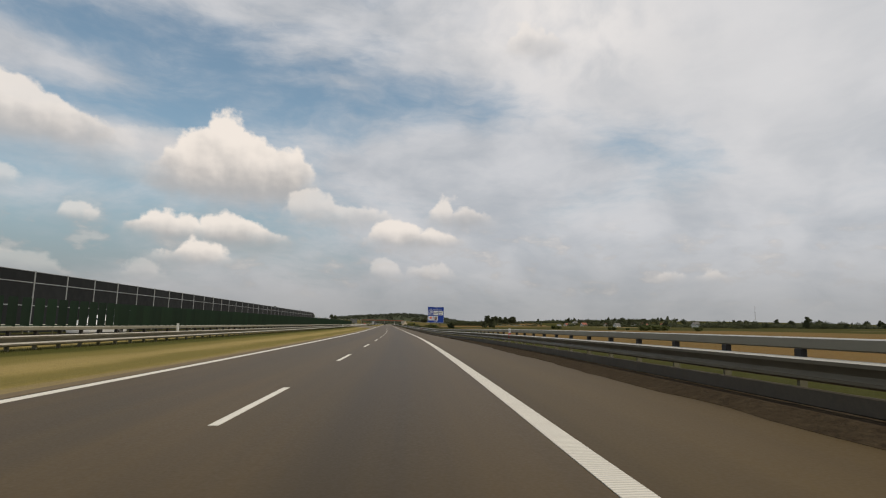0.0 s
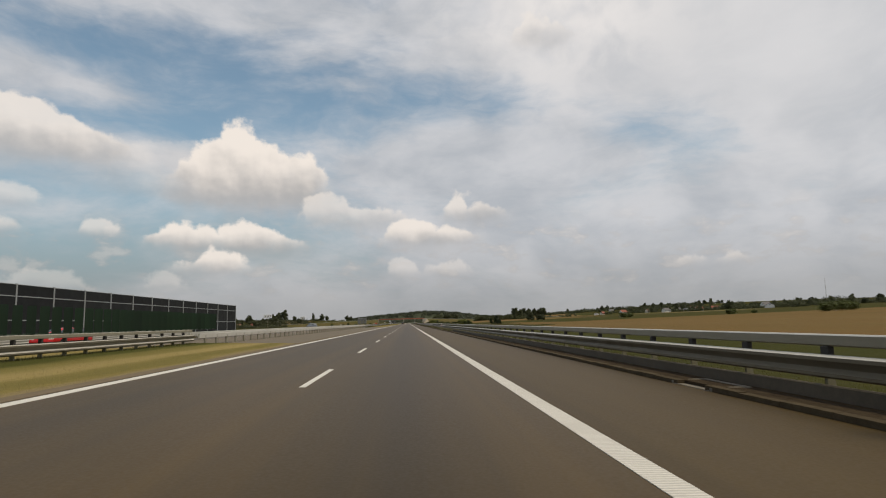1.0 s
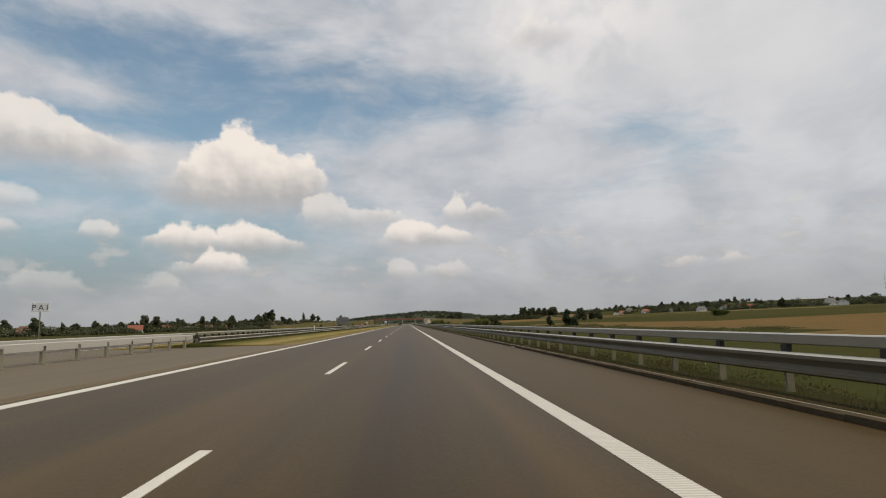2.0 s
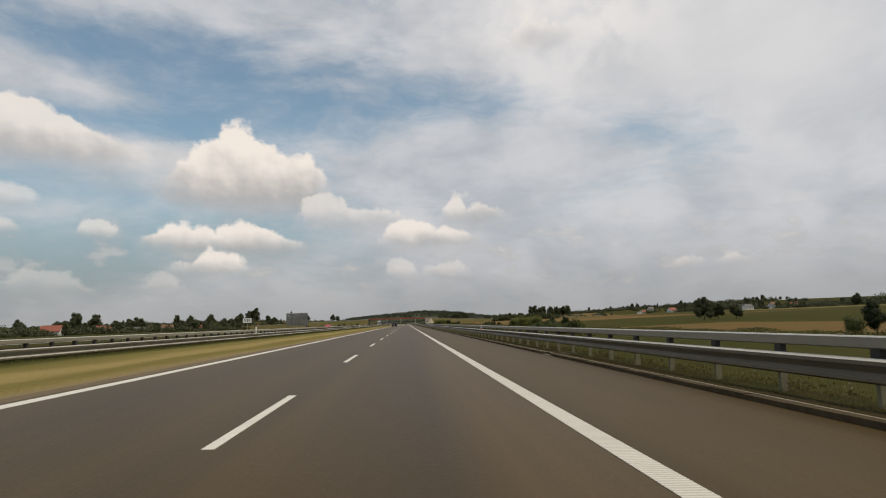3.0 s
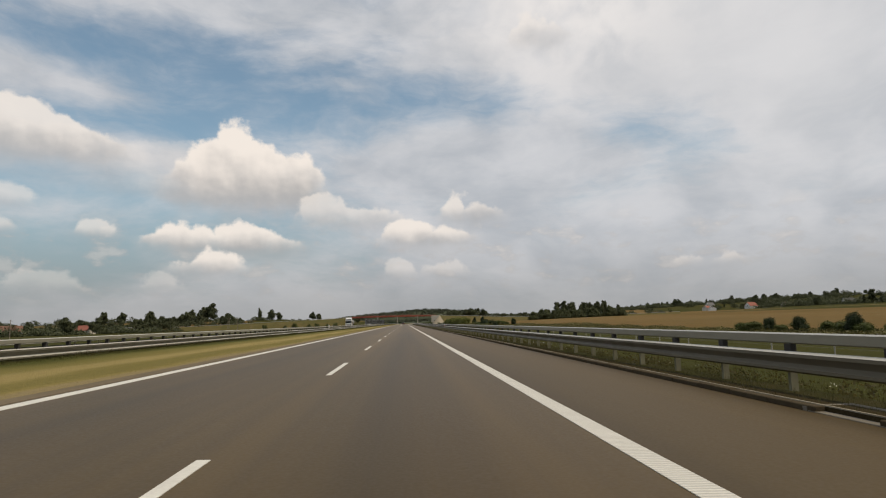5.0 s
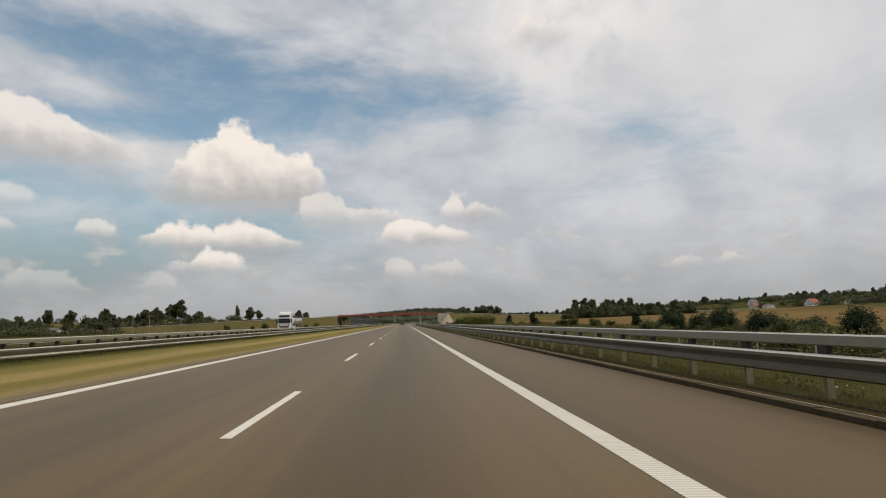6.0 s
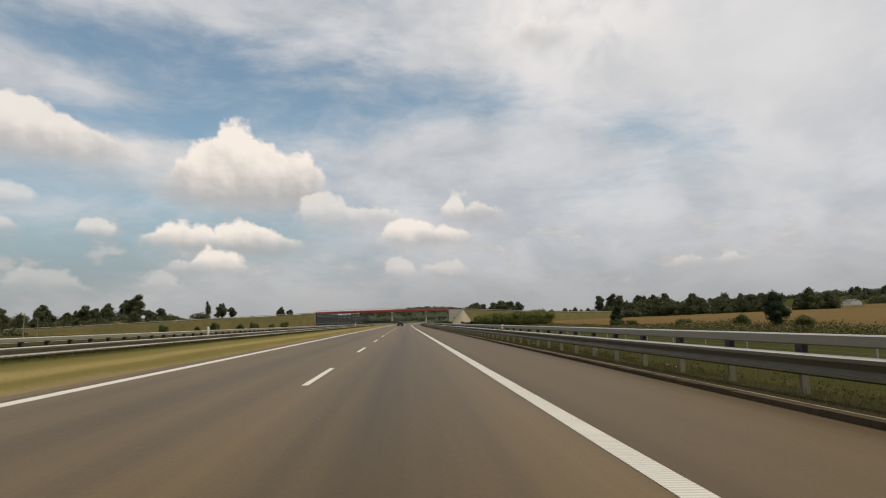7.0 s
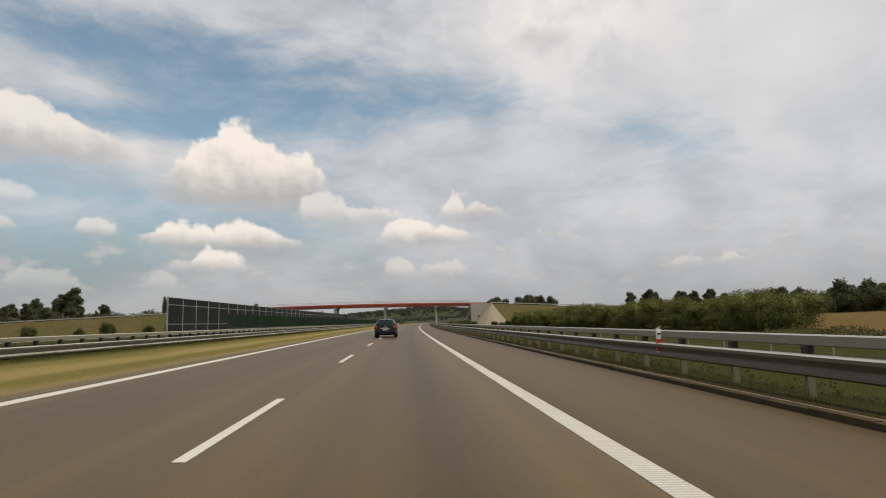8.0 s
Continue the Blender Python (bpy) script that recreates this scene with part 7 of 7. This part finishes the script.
def tank_truck():
    """Cab at the front (y forward), polished tank behind."""
    truck = thing("tank_truck", at(882.8, -21.6, surf(883, -21.6), 180), "white lorry cab pulling a polished steel tank trailer", "truck")
    cab = Geo()
    prof = [(0.0, 0.55), (-0.06, 1.0), (0.0, 1.45), (0.05, 1.62), (0.10, 2.5), (0.18, 2.72), (0.42, 3.55), (0.60, 3.72), (2.1, 3.78), (2.2, 3.60), (2.2, 0.85), (1.75, 0.75), (1.6, 1.02), (0.75, 1.02), (0.6, 0.5)]
    rings = []
    for x, ins in ((-1.25, 0.12), (-1.18, 0.03), (-0.9, 0.0), (0.9, 0.0), (1.18, 0.03), (1.25, 0.12)):
        cz = 2.0
        rings.append([Vector((x, -(0.0 + y + (ins if y < 0.7 else -ins if y > 2 else 0)), z - (ins * 0.8 if z > 3.3 else 0))) for y, z in prof])
    cab.loft(rings, caps=True)
    body = part("cab", cab, TRUCK_WHITE, truck)
    part("windscreen", panel([(1.14, -0.02, 1.70), (-1.14, -0.02, 1.70), (-1.12, -0.10, 2.56), (1.12, -0.10, 2.56)], 0.02, 0.05), CAR_GLASS, body)
    part("sun_visor", Geo().box(-1.16, 1.16, -0.12, 0.20, 2.60, 2.72, bevel=0.03), TRUCK_WHITE, body)
    part("roof_window", panel([(1.02, -0.17, 2.84), (-1.02, -0.17, 2.84), (-0.98, -0.27, 3.26), (0.98, -0.27, 3.26)], 0.03, 0.02), CAR_GLASS, body)
    grille = part("grille", Geo().loft([[Vector((x * k, y, z)) for x, y in ((-1.0, -0.02), (-1.0, 0.06), (-0.9, 0.085), (0.9, 0.085), (1.0, 0.06), (1.0, -0.02))] for k, z in ((0.72, 0.62), (0.86, 1.0), (1.02, 1.36), (1.04, 1.46))], caps=True), BLACK_PLASTIC, body)
    for z, w in ((0.80, 0.64), (0.98, 0.70), (1.12, 0.76)):
        part("grille_bar", Geo().box(-w, w, 0.07, 0.10, z - 0.02, z + 0.02), ALLOY, grille)
    part("nose_panel", Geo().box(-0.80, 0.80, 0.05, 0.11, 1.20, 1.38, bevel=0.02), TRUCK_WHITE, grille)
    part("bumper", Geo().box(-1.22, 1.22, -0.10, 0.12, 0.32, 0.78, bevel=0.06), TRUCK_WHITE, truck)
    for side in (-1, 1):
        part("head_lamp", Geo().box(-0.17, 0.17, -0.03, 0.10, -0.09, 0.09, bevel=0.03, m=Matrix.Translation((side * 1.0, 0.05, 0.72))), LAMP_CLEAR, truck)
        part("side_window", Geo().add([(side * 1.262, -0.25, 1.75), (side * 1.262, -1.15, 1.75), (side * 1.262, -1.10, 2.5), (side * 1.262, -0.42, 2.5)], [(0, 1, 2, 3) if side < 0 else (3, 2, 1, 0)]), CAR_GLASS, body)
        part("mirror", Geo().box(-0.09, 0.09, -0.10, 0.10, -0.42, 0.42, bevel=0.04, m=Matrix.Translation((side * 1.42, -0.10, 2.15))).tube((side * 1.2, -0.2, 2.6), (side * 1.42, -0.1, 2.5), 0.02, n=6), BLACK_PLASTIC, truck)
        part("side_skirt", Geo().box(-0.03, 0.03, -5.2, -2.2, 0.45, 1.05, bevel=0.02, m=Matrix.Translation((side * 1.18, 0, 0))), TRUCK_WHITE, truck)
        part("logo_bar", Geo().box(-0.006, 0.006, -1.85, -1.0, 1.35, 1.52, m=Matrix.Translation((side * 1.256, 0, 0))), TRUCK_BLUE, body, "dark blue bar of unreadable print")
        for y in (-1.15, -4.8, -10.0, -11.3, -12.6):
            truck_wheel(truck, side * 1.05, y, side)
    part("air_deflector", Geo().loft([[Vector((x, y, z)) for y, z in ((-1.2, 3.70), (-1.9, 3.95), (-2.25, 3.95), (-2.25, 3.4), (-1.2, 3.4))] for x in (-1.1, 1.1)], caps=True), TRUCK_WHITE, body)
    part("chassis", Geo().box(-0.45, 0.45, -13.4, -0.4, 0.70, 0.95, bevel=0.03), UNDER, truck)
    tank = Geo()
    rings = []
    for y, k in ((-2.75, 0.15), (-2.80, 0.7), (-2.95, 0.94), (-3.2, 1.0), (-13.0, 1.0), (-13.3, 0.94), (-13.45, 0.7), (-13.5, 0.15)):
        rings.append([Vector((1.24 * k * math.cos(a), y, 2.06 + 1.06 * k * math.sin(a))) for a in [TWO_PI * i / 32 for i in range(32)]])
    tank.loft([list(reversed(r)) for r in rings], caps=True)
    tk = part("tank", tank, TANK_STEEL, truck, "polished steel tank", smooth=True)
    for i in range(6):
        y = -3.6 - 1.85 * i
        part("tank_band", Geo().loft([[Vector((1.252 * math.cos(a), y + d, 2.06 + 1.072 * math.sin(a))) for a in [TWO_PI * j / 32 for j in range(32)]] for d in (0.03, -0.03)]), ZINC, tk)
    part("front_cap", Geo().loft([[Vector((1.27 * k * math.cos(a), y, 2.06 + 1.09 * k * math.sin(a))) for a in [TWO_PI * j / 32 for j in range(32)]] for y, k in ((-3.25, 1.0), (-2.95, 0.97), (-2.78, 0.72), (-2.72, 0.15))], caps=True), TRUCK_WHITE, tk, "white front cap of the tank", smooth=True)
    part("hose_tray", Geo().box(-0.95, -0.55, -13.0, -3.0, 2.95, 3.18, bevel=0.03).box(0.55, 0.95, -13.0, -3.0, 2.95, 3.18, bevel=0.03), ZINC_DARK, truck)
    part("walkway", Geo().box(-0.35, 0.35, -12.6, -3.2, 3.10, 3.16), ZINC_DARK, truck)
    for i in range(7):
        y = -3.3 - 1.5 * i
        part("manhole", Geo().tube((0, y, 3.1), (0, y, 3.28), 0.25, n=16), ZINC_DARK, truck)
        for side in (-1, 1):
            part("rail_post", Geo().tube((side * 0.42, y, 3.05), (side * 0.42, y, 3.55), 0.02, n=6), ZINC_DARK, truck)
    for side in (-1, 1):
        part("top_rail", Geo().tube((side * 0.42, -3.2, 3.55), (side * 0.42, -12.6, 3.55), 0.022, n=6), ZINC_DARK, truck)
        part("side_guard", Geo().box(side * 1.15 - 0.02, side * 1.15 + 0.02, -9.3, -6.0, 0.6, 1.0, bevel=0.01), ZINC, truck)


tank_truck()


# ---- houses, mast, poles ----
WALL_CREAM = material("plaster_cream", (0.58, 0.54, 0.46), 0.85, vary=((0.3, 0.4, (0.48, 0.45, 0.38)),), grain=(4.0, 0.08))
WALL_WHITE = material("plaster_white", (0.72, 0.71, 0.68), 0.85, vary=((0.3, 0.4, (0.60, 0.59, 0.56)),), grain=(4.0, 0.08))
ROOF_RED = material("roof_red", (0.26, 0.085, 0.055), 0.8, vary=((0.5, 0.5, (0.20, 0.07, 0.048)),), grain=(5.0, 0.2), bump=0.03, bump_scale=5.0)
ROOF_GREY = material("roof_grey", (0.10, 0.10, 0.105), 0.75, vary=((0.5, 0.5, (0.14, 0.135, 0.13)),), grain=(5.0, 0.2), bump=0.03, bump_scale=5.0)
ROOF_BROWN = material("roof_brown", (0.17, 0.085, 0.055), 0.8, vary=((0.5, 0.5, (0.12, 0.065, 0.045)),), grain=(5.0, 0.2), bump=0.03, bump_scale=5.0)
PANE = material("window_pane", (0.02, 0.025, 0.03), 0.08, spec=0.8)
WOOD_POLE = material("pole_wood", (0.24, 0.20, 0.155), 0.9, vary=((1.0, 0.5, (0.17, 0.14, 0.11)),))


def house(s, u, w, d, h, pitch, wall, roof, label, turn):
    ob = thing("house", at(s, u, terrain(s, u) - 0.2, turn), label, "house")
    hw, hd, r = w / 2, d / 2, pitch
    g = Geo()
    prof = [(-hd, -1.0), (-hd, h), (0, h + r), (hd, h), (hd, -1.0)]
    g.loft([[Vector((x, y, z)) for y, z in prof] for x in (-hw, hw)], caps=True)
    part("wall", g, wall, ob)
    rf = Geo()
    e = 0.5
    k = r / hd
    for sg in (-1, 1):
        a = [Vector((x, sg * (hd + e), h - e * k + dz)) for x, dz in ((-hw - e, 0.05), (hw + e, 0.05), (hw + e, 0.25), (-hw - e, 0.25))]
        b = [Vector((x, 0, h + r + dz)) for x, dz in ((-hw - e, 0.05), (hw + e, 0.05), (hw + e, 0.25), (-hw - e, 0.25))]
        rf.loft([a, b] if sg < 0 else [b, a], caps=True)
    roof_ob = part("roof", rf, roof, ob)
    part("chimney", Geo().box(-0.35 + hw * 0.4, 0.35 + hw * 0.4, -0.3, 0.3, h + r * 0.5, h + r + 0.9, bevel=0.04), ROOF_BROWN, roof_ob)
    n = max(2, int(w // 3.2))
    for sg in (-1, 1):
        for i in range(n):
            x = -hw + w * (i + 0.5) / n
            if sg < 0 and i == n // 2:
                part("door", Geo().box(x - 0.5, x + 0.5, sg * hd - 0.06, sg * hd + 0.06, 0.2, 2.3, bevel=0.02), ROOF_BROWN, ob)
                continue
            win = part("window", Geo().box(x - 0.65, x + 0.65, sg * hd - 0.06, sg * hd + 0.06, 1.0, 2.4, bevel=0.02), SIGN_WHITE, ob)
            part("pane", Geo().box(x - 0.55, x + 0.55, sg * hd - 0.08, sg * hd + 0.08, 1.1, 2.3), PANE, win)
    for sg in (-1, 1):
        win = part("window", Geo().box(sg * hw - 0.06, sg * hw + 0.06, -0.65, 0.65, h - 0.1, h + 1.2, bevel=0.02), SIGN_WHITE, ob)
        part("pane", Geo().box(sg * hw - 0.08, sg * hw + 0.08, -0.55, 0.55, h, h + 1.1), PANE, win)
    return ob


def build_houses():
    red, grey, brown = "house with a steep red tiled roof among trees", "house with a grey roof beyond the fields", "low house with a brown roof beyond the fields"
    village = [
        (1470, 492, 15, 10, 4.0, 5.0, WALL_WHITE, ROOF_RED, "white " + red, 20), (1442, 420, 22, 9, 3.6, 2.0, WALL_WHITE, ROOF_GREY, "long white farm building with a grey roof", 70),
        (1500, 560, 12, 9, 4.0, 4.0, WALL_CREAM, ROOF_BROWN, "cream " + brown, 50), (1420, 600, 13, 10, 4.5, 4.0, WALL_WHITE, ROOF_GREY, "white " + grey, -10), (1560, 470, 12, 9, 4.0, 4.0, WALL_CREAM, ROOF_RED, "cream " + red, 35),
    ]
    hillside = [
        (1160, 470, 12, 9, 4.2, 4.0, WALL_WHITE, ROOF_GREY, "white " + grey, 15), (1190, 520, 16, 9, 3.4, 2.5, WALL_WHITE, ROOF_GREY, "white " + grey, 80), (1090, 500, 11, 9, 4.0, 4.5, WALL_CREAM, ROOF_RED, "cream " + red, 0),
        (1010, 560, 13, 10, 4.0, 4.0, WALL_WHITE, ROOF_BROWN, "white " + brown, 40), (930, 520, 12, 9, 4.2, 4.5, WALL_WHITE, ROOF_GREY, "white " + grey, 10), (860, 480, 18, 10, 3.6, 2.5, WALL_WHITE, ROOF_GREY, "long white farm building with a grey roof", 60),
        (1260, 560, 12, 9, 4.2, 4.5, WALL_CREAM, ROOF_BROWN, "cream " + brown, 30), (1330, 640, 13, 9, 4.5, 4.0, WALL_WHITE, ROOF_RED, "white " + red, -20), (1650, 520, 12, 9, 4.2, 4.5, WALL_WHITE, ROOF_GREY, "white " + grey, 10),
    ]
    hamlet = [
        (821, -255, 13, 9, 3.6, 4.0, WALL_WHITE, ROOF_RED, "white " + red, 10), (905, -262, 12, 9, 3.5, 3.5, WALL_CREAM, ROOF_RED, "cream " + red, 60), (1000, -275, 20, 9, 3.6, 2.0, WALL_WHITE, ROOF_GREY, "long white farm building with a grey roof", 5),
        (1055, -268, 12, 9, 3.6, 3.8, WALL_WHITE, ROOF_BROWN, "white " + brown, 30), (1130, -262, 12, 9, 3.6, 3.8, WALL_CREAM, ROOF_RED, "cream " + red, -15), (1250, -300, 24, 10, 3.6, 2.0, WALL_WHITE, ROOF_GREY, "long white farm building with a grey roof", 12),
        (690, -270, 12, 9, 3.6, 3.8, WALL_CREAM, ROOF_BROWN, "cream " + brown, 0), (760, -300, 12, 9, 3.6, 3.8, WALL_WHITE, ROOF_GREY, "white " + grey, 44),
    ]
    for args in village + hillside + hamlet:
        house(*args)


build_houses()


def lattice_mast():
    z0, h = terrain(1100, 735), 42.0
    mast = thing("lattice_mast", at(1100, 735, z0), "thin grey lattice radio mast on the far ridge", "mast")
    legs = [(0.9 * math.cos(a), 0.9 * math.sin(a)) for a in (0.3, 2.4, 4.5)]
    for x, y in legs:
        part("leg", Geo().tube((x, y, -1), (x * 0.35, y * 0.35, h), 0.09, 0.06, n=6), ZINC_POST, mast)
    g = Geo()
    for i in range(24):
        for k in range(3):
            f0, f1 = 1 - 0.65 * i / 24, 1 - 0.65 * (i + 1) / 24
            a, b = legs[k], legs[(k + 1) % 3]
            g.tube((a[0] * f0, a[1] * f0, h * i / 24), (b[0] * f1, b[1] * f1, h * (i + 1) / 24), 0.04, n=4)
    part("bracing", g, ZINC_POST, mast)
    part("antenna", Geo().tube((0, 0, h - 1), (0, 0, h + 4), 0.05, 0.02, n=6), ZINC_POST, mast)


lattice_mast()


def utility_pole(s, u, h):
    pole = thing("utility_pole", at(s, u, terrain(s, u)), "weathered wooden utility pole beside the fields", "utility pole", "utility poles")
    part("shaft", Geo().tube((0, 0, -0.8), (0, 0, h), 0.17, 0.11, n=10), WOOD_POLE, pole, smooth=True)
    part("crossarm", Geo().box(-0.9, 0.9, -0.06, 0.06, h - 0.6, h - 0.45, bevel=0.02), WOOD_POLE, pole)
    for x in (-0.8, 0, 0.8):
        part("insulator", Geo().lathe([(0.0, h - 0.2), (0.05, h - 0.22), (0.06, h - 0.35), (0.03, h - 0.45)], 8, "z", centre=(x, 0, 0)), SIGN_WHITE, pole)


for s, u, h in ((1010, -108, 9.0), (1018, -105, 9.0), (1075, -112, 8.5), (1140, -150, 8.5), (905, -170, 8.5)):
    utility_pole(s, u, h)
